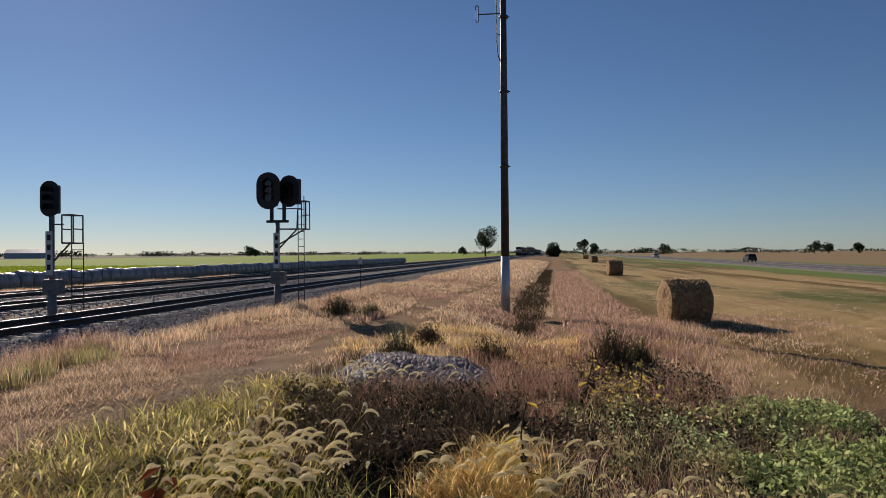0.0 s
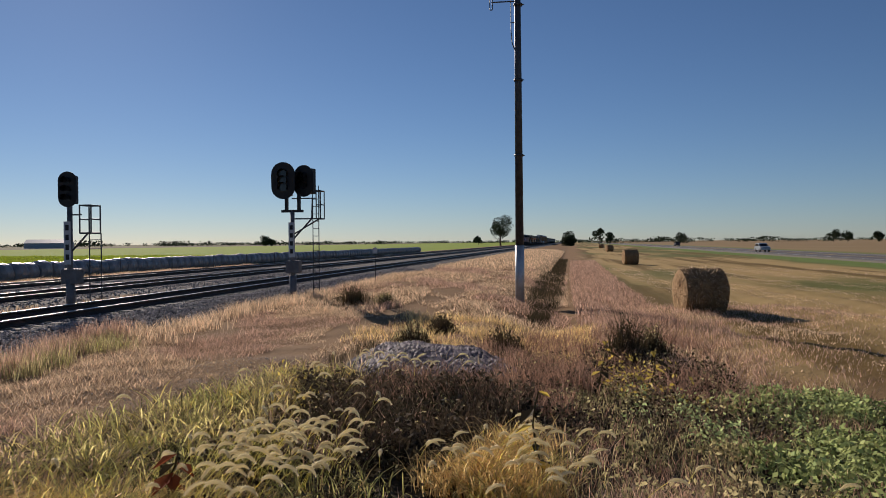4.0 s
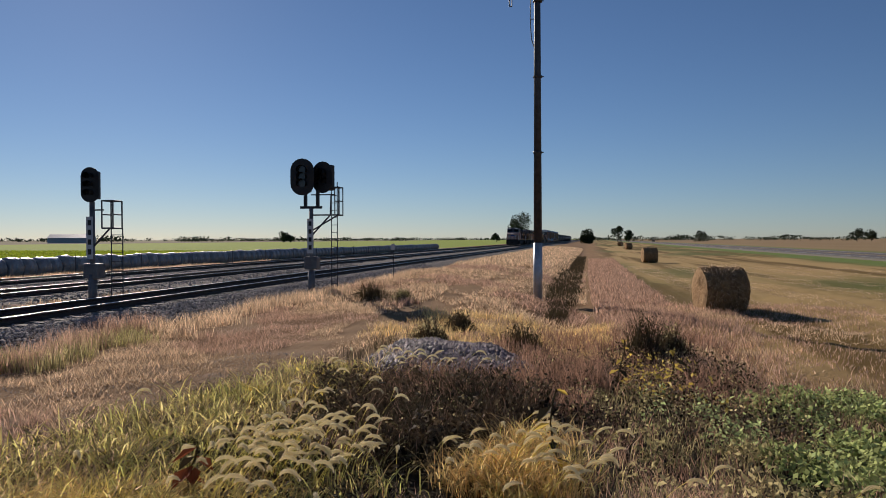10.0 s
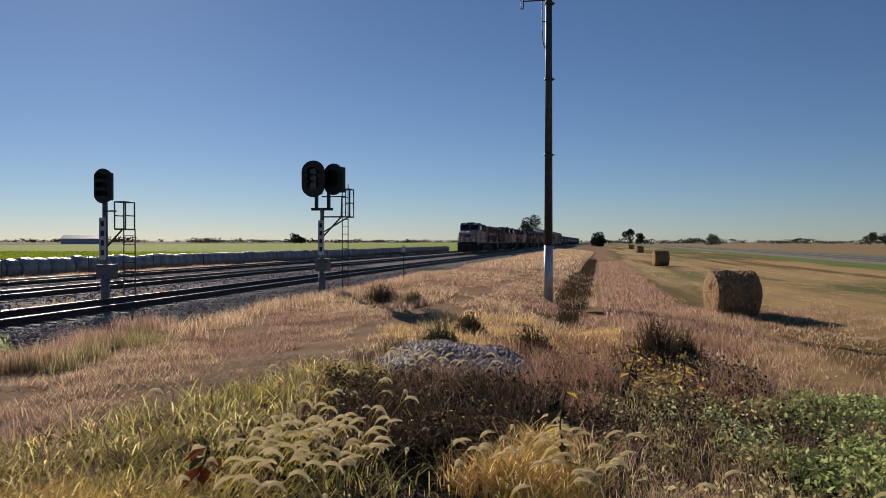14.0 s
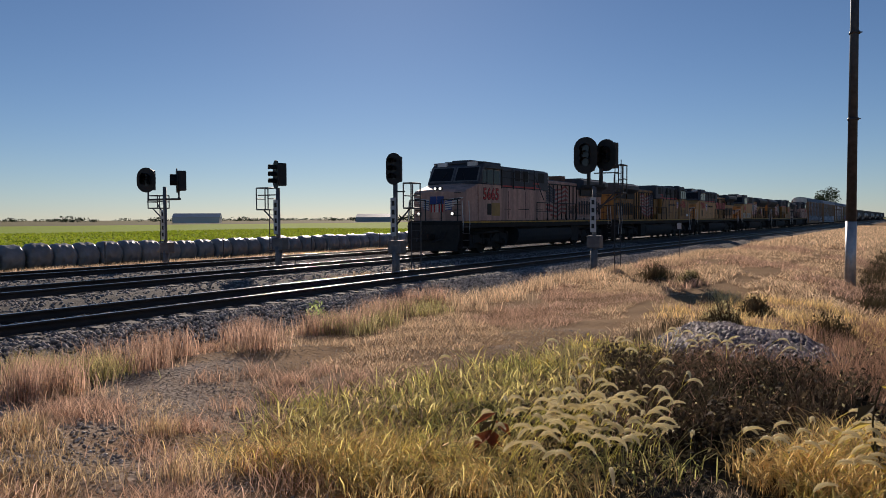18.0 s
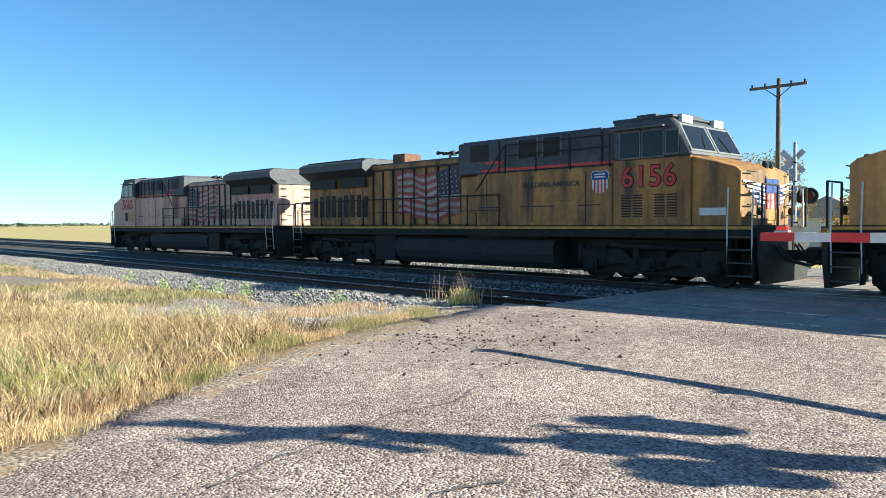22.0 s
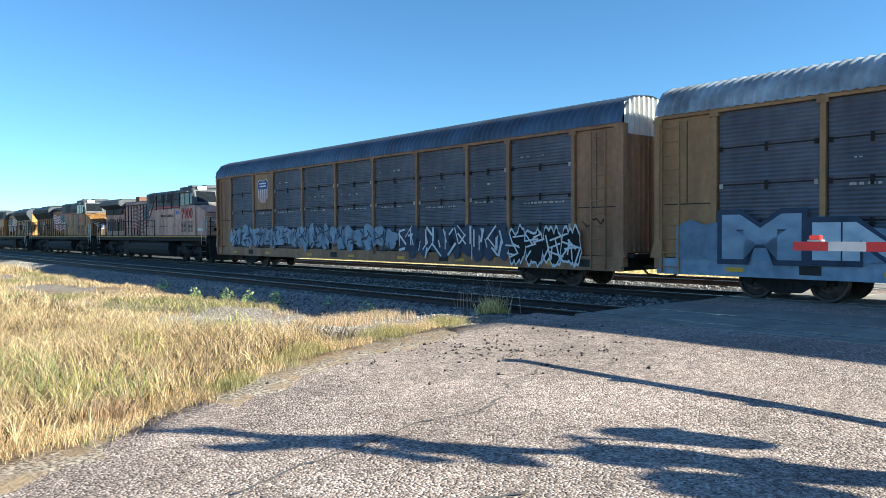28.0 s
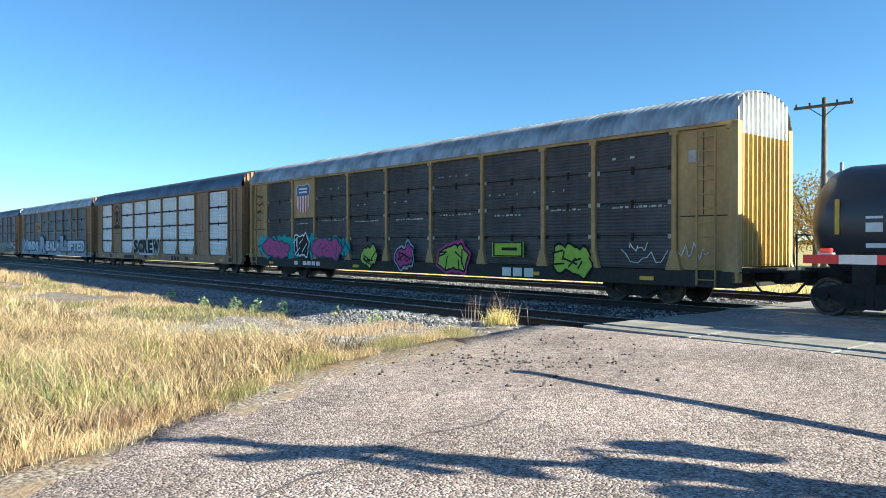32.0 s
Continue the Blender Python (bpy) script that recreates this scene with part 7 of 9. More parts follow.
# ---- poles, masts, cabinets ----
def radio_pole():
    e = thing("radio_pole", "tall dark steel radio pole with folded antenna, pale base", "pole", pose(-1.3, 29.8, -0.85))
    bm = bmesh.new()
    tube(bm, (0, 0, -0.2), (0, 0, 2.4), 0.185, 18, 0.175)
    part("base_section", bm, galv, e)
    bm = bmesh.new()
    tube(bm, (0, 0, 2.4), (-0.02, 0, 16.0), 0.165, 18, 0.11)
    part("shaft", bm, dark_steel, e)
    bm = bmesh.new()
    for z in (6.0, 9.0, 12.0):
        tube(bm, (0, 0, z - 0.04), (0, 0, z + 0.04), 0.185, 14)
        tube(bm, (0.15, 0, z), (0.24, 0, z), 0.02, 6)
    part("clamp", bm, dark_steel, e)
    bm = bmesh.new()
    tube(bm, (-0.1, 0, 12.15), (-1.05, 0, 12.15), 0.025, 6)
    for x in (-1.02, -1.12):
        tube(bm, (x, 0, 11.85), (x, 0, 12.5), 0.02, 6)
    tube(bm, (-1.02, 0, 11.85), (-1.12, 0, 11.85), 0.02, 6)
    tube(bm, (-1.02, 0, 12.5), (-1.12, 0, 12.5), 0.02, 6)
    part("antenna", bm, dark_steel, e)
    bm = bmesh.new()
    pipe(bm, [(-0.28, 0, 15.0), (-0.28, 0, 11.0), (-0.24, 0, 10.5), (-0.14, 0, 10.2)], 0.02, 6)
    for z in (11.3, 13.5):
        tube(bm, (-0.28, 0, z), (0, 0, z), 0.018, 6)
    part("coax_standoff", bm, dark_steel, e)


def far_mast():
    e = thing("radio_mast", "slim grey radio mast with whip and two dipole antennas", "mast", pose(-28.4, 14.6, -0.6))
    bm = bmesh.new()
    tube(bm, (0, 0, -0.2), (0, 0, 9.6), 0.11, 14, 0.08)
    part("shaft", bm, galv, e)
    bm = bmesh.new()
    tube(bm, (0, 0, 9.6), (0, 0, 10.5), 0.012, 5)
    part("whip_antenna", bm, dark_steel, e)
    for z in (9.55, 8.7):
        bm = bmesh.new()
        tube(bm, (0, 0, z - 0.1), (0.1, 0.38, z - 0.1), 0.018, 6)
        tube(bm, (0.1, 0.38, z - 0.35), (0.1, 0.38, z + 0.15), 0.018, 6)
        part("dipole_antenna", bm, dark_steel, e)


def cabinet():
    e = thing("signal_cabinet", "silver sheet-metal signal equipment cabinet with flat roof on gravel", "cabinet", pose(-31.2, 12.2, -0.3))
    part("body", boxes((-1.1, 1.1, -1.75, 1.75, 0.0, 2.05), bevel=0.02), galv, e)
    part("roof", boxes((-1.2, 1.2, -1.85, 1.85, 2.05, 2.13), bevel=0.02), galv, e)
    part("door", boxes((1.1, 1.13, -0.9, 0.0, 0.15, 1.95), bevel=0.008), galv, e)
    part("door", boxes((1.1, 1.13, 0.05, 0.95, 0.15, 1.95), bevel=0.008), galv, e)
    part("handle", boxes((1.13, 1.17, -0.12, -0.06, 0.9, 1.15)), dark_steel, e)
    part("skid", boxes((-1.1, 1.1, -1.6, -1.4, -0.35, 0.0), (-1.1, 1.1, 1.4, 1.6, -0.35, 0.0)), concrete, e)
    bm = bmesh.new()
    tube(bm, (0.9, 1.8, 0.0), (0.9, 1.8, 2.95), 0.04, 8)
    part("vent_pipe", bm, galv, e)


def utility_pole(x, y, top, ang, label):
    z = float(height(x, y))
    e = thing("utility_pole", label, "utility pole", pose(x, y, z, 0, 0, ang), "utility poles")
    bm = bmesh.new()
    tube(bm, (0, 0, -0.3), (0, 0, top - z), 0.15, 14, 0.1)
    part("pole", bm, wood_pole, e)
    part("crossarm", boxes((0.1, 0.2, -1.2, 1.2, top - z - 0.42, top - z - 0.3)), wood_pole, e)
    bm = bmesh.new()
    for s in (-1, 1):
        tube(bm, (0.15, s * 0.6, top - z - 0.38), (0.1, 0, top - z - 0.85), 0.02, 6)
    part("arm_brace", bm, dark_steel, e)
    for yy in (-1.1, -0.55, 0.55, 1.1):
        bm = bmesh.new()
        tube(bm, (0.15, yy, top - z - 0.3), (0.15, yy, top - z - 0.18), 0.035, 8, 0.05)
        part("insulator", bm, glass_dark2, e)
    return e


radio_pole()
far_mast()
cabinet()
utility_pole(-33.0, -14.2, 7.95, 4, "weathered wooden utility pole with crossarm across the tracks")
utility_pole(-75.0, -20.0, 8.0, 4, "distant weathered wooden utility pole beside the gravel road")
pt = thing("marker_post", "slim steel marker post with a small white plate in dry grass", "post", pose(-9.15, 37.7, -0.6))
part("post", tubes(((0, 0, -0.2), (0, 0, 2.1), 0.025)), dark_steel, pt)
part("plate", boxes((-0.1, 0.1, -0.04, -0.025, 1.75, 2.05)), sign_white, pt)

# ---- plants ----
def plant_mat(name, c1, c2, trans=0.5, island=0.3, rough=0.8):
    return surf(name, c1, c2, rough, scale=1.5, island=island, trans=trans, spec=0.15)


straw = plant_mat("dry_straw", (0.76, 0.58, 0.39), (0.58, 0.43, 0.28), 0.6, 0.6)
pink_grass = plant_mat("russet_bunchgrass", (0.62, 0.43, 0.32), (0.46, 0.31, 0.22), 0.6, 0.6)
gold_grass = plant_mat("golden_grass", (0.92, 0.72, 0.34), (0.76, 0.55, 0.24), 0.62, 0.5)
pale_grass = plant_mat("pale_golden_grass", (0.78, 0.6, 0.36), (0.5, 0.37, 0.21), island=0.75)
green_grass = plant_mat("yellow_green_grass", (0.74, 0.64, 0.2), (0.92, 0.78, 0.38), 0.6, 0.7)
sedge = plant_mat("olive_green_grass", (0.5, 0.5, 0.16), (0.68, 0.6, 0.24), 0.6, 0.7)
olive_weed = plant_mat("olive_weed", (0.36, 0.33, 0.15), (0.54, 0.46, 0.24), 0.6, 0.7)
# dark tones: brown weeds, and shade painted into thicket, grass base and ditch
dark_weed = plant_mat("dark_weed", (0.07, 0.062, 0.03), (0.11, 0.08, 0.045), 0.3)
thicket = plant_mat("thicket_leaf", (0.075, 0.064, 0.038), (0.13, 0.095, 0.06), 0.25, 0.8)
leaf_green = plant_mat("weed_leaf_green", (0.3, 0.36, 0.13), (0.46, 0.5, 0.2), 0.55, 0.7)
leaf_light = plant_mat("weed_leaf_light", (0.4, 0.5, 0.2), (0.52, 0.58, 0.26), 0.55, 0.6)
leaf_yellow = plant_mat("yellowing_leaf", (0.72, 0.54, 0.1), (0.55, 0.44, 0.12), 0.6)
red_weed = plant_mat("reddish_weed", (0.46, 0.29, 0.2), (0.32, 0.2, 0.135), 0.5, 0.6)
seed_mat = plant_mat("foxtail_seed", (1.0, 0.94, 0.72), (0.95, 0.86, 0.6), 0.7, 0.12)
tree_green = plant_mat("tree_leaf", (0.035, 0.065, 0.025), (0.06, 0.095, 0.035), 0.2, 0.5)
tree_orange = plant_mat("autumn_leaf", (0.4, 0.22, 0.04), (0.25, 0.18, 0.04), 0.3)
tree_far = plant_mat("far_tree_leaf", (0.035, 0.05, 0.022), (0.05, 0.065, 0.03), 0.15)
bark = surf("bark", (0.12, 0.09, 0.065), (0.08, 0.06, 0.045), 0.9, bump=0.4)


def blades(name, label, x, y, h, w, material, seed, lean=0.35, z=None, category="grass", parent=None):
    """Many bent grass blades, joined: stuff that nobody could count."""
    r = np.random.RandomState(seed)
    n = len(x)
    x, y = np.asarray(x), np.asarray(y)
    h = np.asarray(h) * (0.55 + 0.75 * r.rand(n))
    w = np.broadcast_to(np.asarray(w, dtype=float), (n,)) * (0.7 + 0.6 * r.rand(n))
    z = height(x, y) - 0.01 if z is None else z
    a, b = r.rand(n) * 6.283, r.rand(n) * 6.283
    l = h * lean * (0.3 + r.rand(n))
    dx, dy = np.cos(a), np.sin(a)
    bx, by = np.cos(b), np.sin(b)
    base = np.stack([x, y, z], -1)
    side = np.stack([dx, dy, np.zeros(n)], -1) * (w / 2)[:, None]
    mid = base + np.stack([bx * l * 0.35, by * l * 0.35, h * 0.55], -1)
    tip = base + np.stack([bx * l, by * l, h * (1 - 0.15 * r.rand(n))], -1)
    v = np.stack([base - side, base + side, mid - side * 0.75, mid + side * 0.75, tip], 1)
    f = np.array([(0, 1, 3), (0, 3, 2), (2, 3, 4)])
    f = (f[None] + 5 * np.arange(n)[:, None, None]).reshape(-1, 3)
    ob = new(name, sheet_mesh(name, v.reshape(-1, 3), f, material))
    if parent is not None:
        ob.parent = parent
        ob["kind"] = "stuff"
        return ob
    return tagged(ob, label, category, kind="stuff")


def arching(name, label, x, y, h, w, material, seed, reach=0.7, category="grass"):
    """Broad leaf blades that rise, arch over and droop, joined: stuff that nobody could count."""
    r = np.random.RandomState(seed)
    x, y = np.asarray(x), np.asarray(y)
    n = len(x)
    h = np.asarray(h) * (0.55 + 0.75 * r.rand(n))
    w = w * (0.6 + 0.8 * r.rand(n))
    a = r.rand(n) * 6.283
    out = np.stack([np.cos(a), np.sin(a), np.zeros(n)], -1)
    b = a + 1.57 + (r.rand(n) - 0.5) * 1.2
    side = np.stack([np.cos(b), np.sin(b), (r.rand(n) - 0.5) * 0.5], -1) * (w / 2)[:, None]
    base = np.stack([x, y, height(x, y) - 0.01], -1)
    far, droop = reach * h * (0.4 + 0.9 * r.rand(n)), 0.25 + 0.55 * r.rand(n)
    rows = []
    for t, k in ((0.0, 0.7), (0.35, 1.0), (0.65, 0.85), (0.88, 0.5)):
        p = base + out * (far * t ** 1.7)[:, None]
        p[:, 2] += h * (1.25 * t - droop * t ** 3)
        rows += [p - side * k, p + side * k]
    tip = base + out * far[:, None]
    tip[:, 2] += h * (1.25 - droop * 1.08)
    v = np.stack(rows + [tip], 1)
    f = np.array([(0, 1, 3), (0, 3, 2), (2, 3, 5), (2, 5, 4), (4, 5, 7), (4, 7, 6), (6, 7, 8)])
    f = (f[None] + 9 * np.arange(n)[:, None, None]).reshape(-1, 3)
    return tagged(new(name, sheet_mesh(name, v.reshape(-1, 3), f, material)), label, category, kind="stuff")


def clumps(centres, per, spread, seed):
    r = np.random.RandomState(seed)
    c = np.repeat(np.asarray(centres, dtype=float), per, axis=0)
    return c[:, 0] + r.randn(len(c)) * spread, c[:, 1] + r.randn(len(c)) * spread


def field(x0, x1, y0, y1, n, seed, power=1.0):
    r = np.random.RandomState(seed)
    return x0 + (x1 - x0) * r.rand(n), y0 + (y1 - y0) * r.rand(n) ** power


def patchy(x, y, seed, scale=0.6, cut=0.0):
    """Keeps the points where a smooth random field is above the cut."""
    k = seed * 1.7
    s = np.sin(x * scale + k) * np.sin(y * scale * 0.8 + k * 0.6) + 0.6 * np.sin(x * scale * 2.3 + y * scale * 1.1 + k) + 0.4 * np.sin(y * scale * 3.1 - x * scale * 1.7 + 2 * k)
    return s > cut


def off_road(x, y, margin=0.0):
    edge = np.interp(-x, [-45, -8, -2, 0.5, 2.1, 3.2, 4.7, 6.15, 8.5, 10.7, 12.2], [-5.6, -6.2, -6.6, -7.1, -7.8, -8.6, -9.5, -10.24, -10.9, -11.3, -11.4])
    return (y > 0.12 + margin) | (y < edge - 0.12 - margin)


def leaf_cloud(pts, size, seed):
    """Diamond leaves of random turn at points."""
    r = np.random.RandomState(seed)
    n = len(pts)
    q = r.randn(n, 3)
    q /= np.linalg.norm(q, axis=1)[:, None]
    p = np.cross(q, r.randn(n, 3))
    p /= np.linalg.norm(p, axis=1)[:, None]
    s = (np.broadcast_to(np.asarray(size, dtype=float), (n,)) * (0.6 + 0.8 * r.rand(n)))[:, None]
    pts = np.asarray(pts)
    v = np.stack([pts - q * s * 0.5, pts + p * s * 0.27, pts + q * s * 0.5, pts - p * s * 0.27], 1)
    f = (np.array([(0, 1, 2, 3)])[None] + 4 * np.arange(n)[:, None, None]).reshape(-1, 4)
    return v.reshape(-1, 3), f


def leafy(name, label, centres, per, radius, hgt, size, material, seed, category="weeds"):
    r = np.random.RandomState(seed)
    c = np.repeat(np.asarray(centres, dtype=float), per, axis=0)
    n = len(c)
    a, q = r.rand(n) * 6.283, np.sqrt(r.rand(n)) * radius
    x, y = c[:, 0] + np.cos(a) * q, c[:, 1] + np.sin(a) * q
    z = height(x, y) + hgt * (0.08 + 0.92 * r.rand(n)) * (1 - 0.6 * (q / radius) ** 2)
    v, f = leaf_cloud(np.stack([x, y, z], -1), size, seed + 1)
    return tagged(new(name, sheet_mesh(name, v, f, material)), label, category, kind="stuff")


def bush(name, label, x, y, w, h, leaf, n, size, seed, z=None, trunk=0.0, category="tree", group=""):
    """A tree or bush: tapered trunk, limbs, and a crown of leaf clumps with gaps."""
    r = np.random.RandomState(seed)
    z0 = float(height(x, y)) if z is None else z
    e = thing(name, label, category, pose(x, y, z0), group)
    bm = bmesh.new()
    top = h * 0.55
    tube(bm, (0, 0, -0.2), (0, 0, top), h * 0.035, 8, h * 0.015)
    lumps_ = []
    for i in range(max(7, int(9 + n / 900))):
        a, q = r.rand() * 6.283, np.sqrt(r.rand()) * w * 0.36
        zz = h * (trunk + 0.12 + (0.8 - trunk) * r.rand())
        k = 1.0 - 0.45 * abs((zz / h - (0.5 + trunk / 2)) * 1.6)
        c = (np.cos(a) * q * k, np.sin(a) * q * k, zz)
        lumps_.append((c, w * (0.15 + 0.13 * r.rand())))
        tube(bm, (0, 0, h * (0.15 + 0.3 * r.rand()) + trunk * h * 0.3), c, h * 0.014, 5, h * 0.004)
    part("trunk", bm, bark, e)
    pts = []
    for i in range(n):
        c, rad = lumps_[r.randint(len(lumps_))]
        d = r.randn(3)
        d *= rad * (0.45 + 0.55 * r.rand() ** 0.5) / np.linalg.norm(d)
        pts.append((c[0] + d[0], c[1] + d[1], max(0.05 * h, c[2] + d[2] * 0.9)))
    v, f = leaf_cloud(np.array(pts), size, seed + 3)
    ob = new("crown", sheet_mesh("crown", v, f, leaf))
    ob.parent = e
    return e


def build_grass():
    # short dry grass of the verge, in uneven patches
    for k, (x0, x1, y0, y1, n, hh, ww) in enumerate(((-10.3, 0.8, 0.1, 9.0, 46000, 0.13, 0.006), (-10.2, 0.6, 8.0, 22.0, 64000, 0.14, 0.009), (-10.2, 0.4, 21.0, 60.0, 42000, 0.22, 0.026))):
        x, y = field(x0, x1, y0, y1, n, 20 + k)
        m = patchy(x, y, 3, 0.8, 0.1 if k == 0 else -0.9) & off_road(x, y)
        m &= ~((x < -7.0) & (y < 4.6) & patchy(x, y, 5, 0.9, -0.6))
        m &= (np.abs(x + 5.6 - 0.035 * y) > 0.45) | (y < 8) | patchy(x, y, 17, 2.0, 0.6)
        x, y = (x + bend(y))[m], y[m]
        tall = 0.75 + 0.45 * np.sin(x * 1.7 + np.sin(y * 0.9) * 2) * np.sin(y * 1.1 + x * 0.4)
        pink = patchy(x, y, 23, 0.45, 0.35)
        blades("dry_grass", "short dry straw-coloured grass on the railway verge", x[~pink], y[~pink], (hh * tall)[~pink], ww, straw, 30 + k, 1.25)
        blades("russet_grass", "short russet grass on the railway verge", x[pink], y[pink], (hh * tall * 1.15)[pink], ww, pink_grass, 35 + k, 1.2)
    # russet bunchgrass along the ballast
    r = np.random.RandomState(41)
    cs = [(-9.9 + r.rand() * 1.3, 6.3 + i * 0.34 + r.rand() * 0.4) for i in range(26) if math.sin(i * 1.1) > -0.35] + [(-8.6, 4.7), (-8.4, 5.0), (-8.9, 5.0), (-8.3, 4.6)]
    x, y = clumps(cs, 260, 0.2, 42)
    blades("bunchgrass", "tall russet bunchgrass at the edge of the ballast", x, y, 0.47, 0.009, pink_grass, 43, 0.3)
    cs = [(-10.0 + r.rand() * 1.6, 15 + i * 0.7) for i in range(48)]
    x, y = clumps(cs, 170, 0.28, 44)
    blades("bunchgrass", "straw-coloured bunchgrass at the edge of the ballast", x, y, 0.34, 0.014, straw, 45, 0.5)
    # olive tufts between the russet ones
    cs = [(-9.7 + r.rand() * 0.9, 4.9 + r.rand() * 1.3) for i in range(12)] + [(-9.6 + r.rand() * 1.3, 10.4 + r.rand() * 4.2) for i in range(20)]
    x, y = clumps(cs, 120, 0.17, 140)
    blades("olive_tufts", "olive and golden grass tufts at the edge of the ballast", x, y, 0.36, 0.008, olive_weed, 141, 0.5)
    x, y = clumps(cs[::2], 50, 0.2, 142)
    blades("olive_tufts", "dull yellow-green grass tufts at the edge of the ballast", x, y, 0.3, 0.008, sedge, 143, 0.6)
    # matted tan litter on the bare strip beside the green bank
    x, y = field(-7.6, -4.2, 3.6, 12.5, 9000, 144)
    m = patchy(x, y, 41, 1.4, -0.2)
    blades("litter", "matted pale litter of dead grass on gravel", x[m], y[m], 0.05, 0.007, pale_grass, 145, 2.4)
    # tufts beside the guard and along the road's edge
    cs = [(-8.2 + r.rand() * 0.9, 0.2 + r.rand() * 0.7) for i in range(9)] + [(-6.6, 3.2), (-6.4, 3.4), (-5.2, 2.2), (-5.9, 4.4), (-4.6, 3.6), (-8.5, 4.5), (-8.2, 4.8), (-8.4, 4.9)]
    x, y = clumps(cs, 190, 0.12, 46)
    m = off_road(x, y)
    blades("tufted_grass", "golden tufts of dry grass by the paved edge", x[m], y[m], 0.22, 0.007, pale_grass, 47, 0.4)
    cs = [(-8.0 + r.rand() * 3.6, 0.15 + r.rand() * 3.2) for i in range(40)]
    x, y = clumps(cs, 90, 0.17, 146)
    m = off_road(x, y)
    blades("low_tufts", "low golden-brown grass tufts in gravel", x[m], y[m], 0.14, 0.007, pale_grass, 147, 0.6)
    cs = [(-8.0 + r.rand() * 6, 1.0 + r.rand() * 7) for i in range(60)]
    x, y = clumps(cs, 130, 0.15, 48)
    blades("russet_tufts", "low russet tufts in the gravelly verge", x, y, 0.2, 0.008, pink_grass, 49, 0.9)
    # tall yellow-green grass close by, in a bank that runs away from the road
    r3 = np.random.RandomState(50)
    q = r3.rand(190)
    cs = np.stack([-4.6 + 1.0 * q + r3.randn(190) * 0.45, 5.3 + 6.4 * q ** 1.2 + r3.randn(190) * 0.5], -1)
    # dark blades low down imitate the shade inside the tall grass
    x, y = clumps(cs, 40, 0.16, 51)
    blades("thatch", "matted dark blades painted as shade under the tall grass", x, y, 0.2, 0.014, dark_weed, 161, 0.9, category="weeds")
    x, y = clumps(cs[:110], 26, 0.15, 52)
    arching("tall_grass", "tall yellow-green grass lit from behind", x, y, 0.32, 0.014, green_grass, 53, 1.0)
    x, y = clumps(cs[60:140], 20, 0.18, 54)
    arching("tall_grass", "tall green grass among yellowing blades", x, y, 0.34, 0.014, sedge, 151, 0.9)
    x, y = clumps(cs[120:], 26, 0.2, 152)
    arching("dry_grass", "dry straw-coloured blades among the green", x, y, 0.28, 0.012, straw, 157, 1.1)
    q = r3.rand(120)
    cs = np.stack([-4.7 + 2.6 * q + r3.randn(120) * 0.3, 4.5 + 1.0 * q + r3.randn(120) * 0.35], -1)
    x, y = clumps(cs[:70], 36, 0.14, 200)
    arching("leaning_grass", "golden-green grass leaning over the bank", x, y, 0.26, 0.009, green_grass, 201, 1.1)
    x, y = clumps(cs[50:], 36, 0.15, 202)
    arching("leaning_grass", "straw and gold grass leaning over the bank", x, y, 0.24, 0.008, gold_grass, 203, 1.2)
    leafy("bank_leaves", "small yellowing leaves among the grass of the bank", cs[::2], 30, 0.2, 0.2, 0.03, olive_weed, 204)
    # near-black leaves stand for the shade around the foxtail stems
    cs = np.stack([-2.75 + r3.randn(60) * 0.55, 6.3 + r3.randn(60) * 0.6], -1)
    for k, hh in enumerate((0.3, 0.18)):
        leafy("foxtail_bed", "weeds at the foot of the foxtails, coloured dark as shade", cs[k::2], 60, 0.24, hh, 0.06, thicket, 184 + k)
    x, y = clumps(cs[:40], 12, 0.14, 158)
    arching("tall_grass", "tall yellow-green grass lit from behind", x, y, 0.3, 0.011, sedge, 159, 1.0)
    x, y = clumps(cs[:24], 10, 0.16, 160)
    arching("tall_grass", "tall green grass among yellowing blades", x, y, 0.32, 0.013, sedge, 153, 0.9)
    # bright golden clump with pale tips
    cs = np.stack([-1.2 + 1.25 * r3.rand(44), 6.3 + 1.9 * r3.rand(44)], -1)
    cs = cs[cs[:, 0] > -1.3 + 0.35 * (cs[:, 1] - 6.3)]
    x, y = clumps(cs, 50, 0.1, 55)
    arching("golden_tall_grass", "bright golden grass in low sun", x, y, 0.36, 0.01, gold_grass, 56, 0.9)
    x, y = clumps(cs[::2], 40, 0.13, 154)
    arching("golden_tall_grass", "bright golden grass in low sun", x, y, 0.33, 0.011, green_grass, 155, 0.9)
    # tangled thicket behind the foxtails, leaf colour darkened to stand for its shade
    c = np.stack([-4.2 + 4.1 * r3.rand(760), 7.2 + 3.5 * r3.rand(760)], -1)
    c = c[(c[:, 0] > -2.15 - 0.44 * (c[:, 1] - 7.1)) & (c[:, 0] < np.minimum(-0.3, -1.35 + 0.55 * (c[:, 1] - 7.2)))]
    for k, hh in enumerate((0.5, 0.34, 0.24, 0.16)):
        leafy("thicket", "tangle of dying weeds, its shade painted in dark brown-green", c[k::4], 46, 0.2, hh, 0.065, thicket, 180 + k)
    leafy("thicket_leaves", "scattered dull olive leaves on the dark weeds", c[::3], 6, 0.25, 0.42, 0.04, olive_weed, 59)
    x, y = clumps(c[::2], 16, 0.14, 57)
    blades("dark_stems", "tangle of dead stems, coloured dark as in shade", x, y, 0.45, 0.009, thicket, 60, 0.6, category="weeds")
    x, y = clumps(c[::5], 7, 0.16, 156)
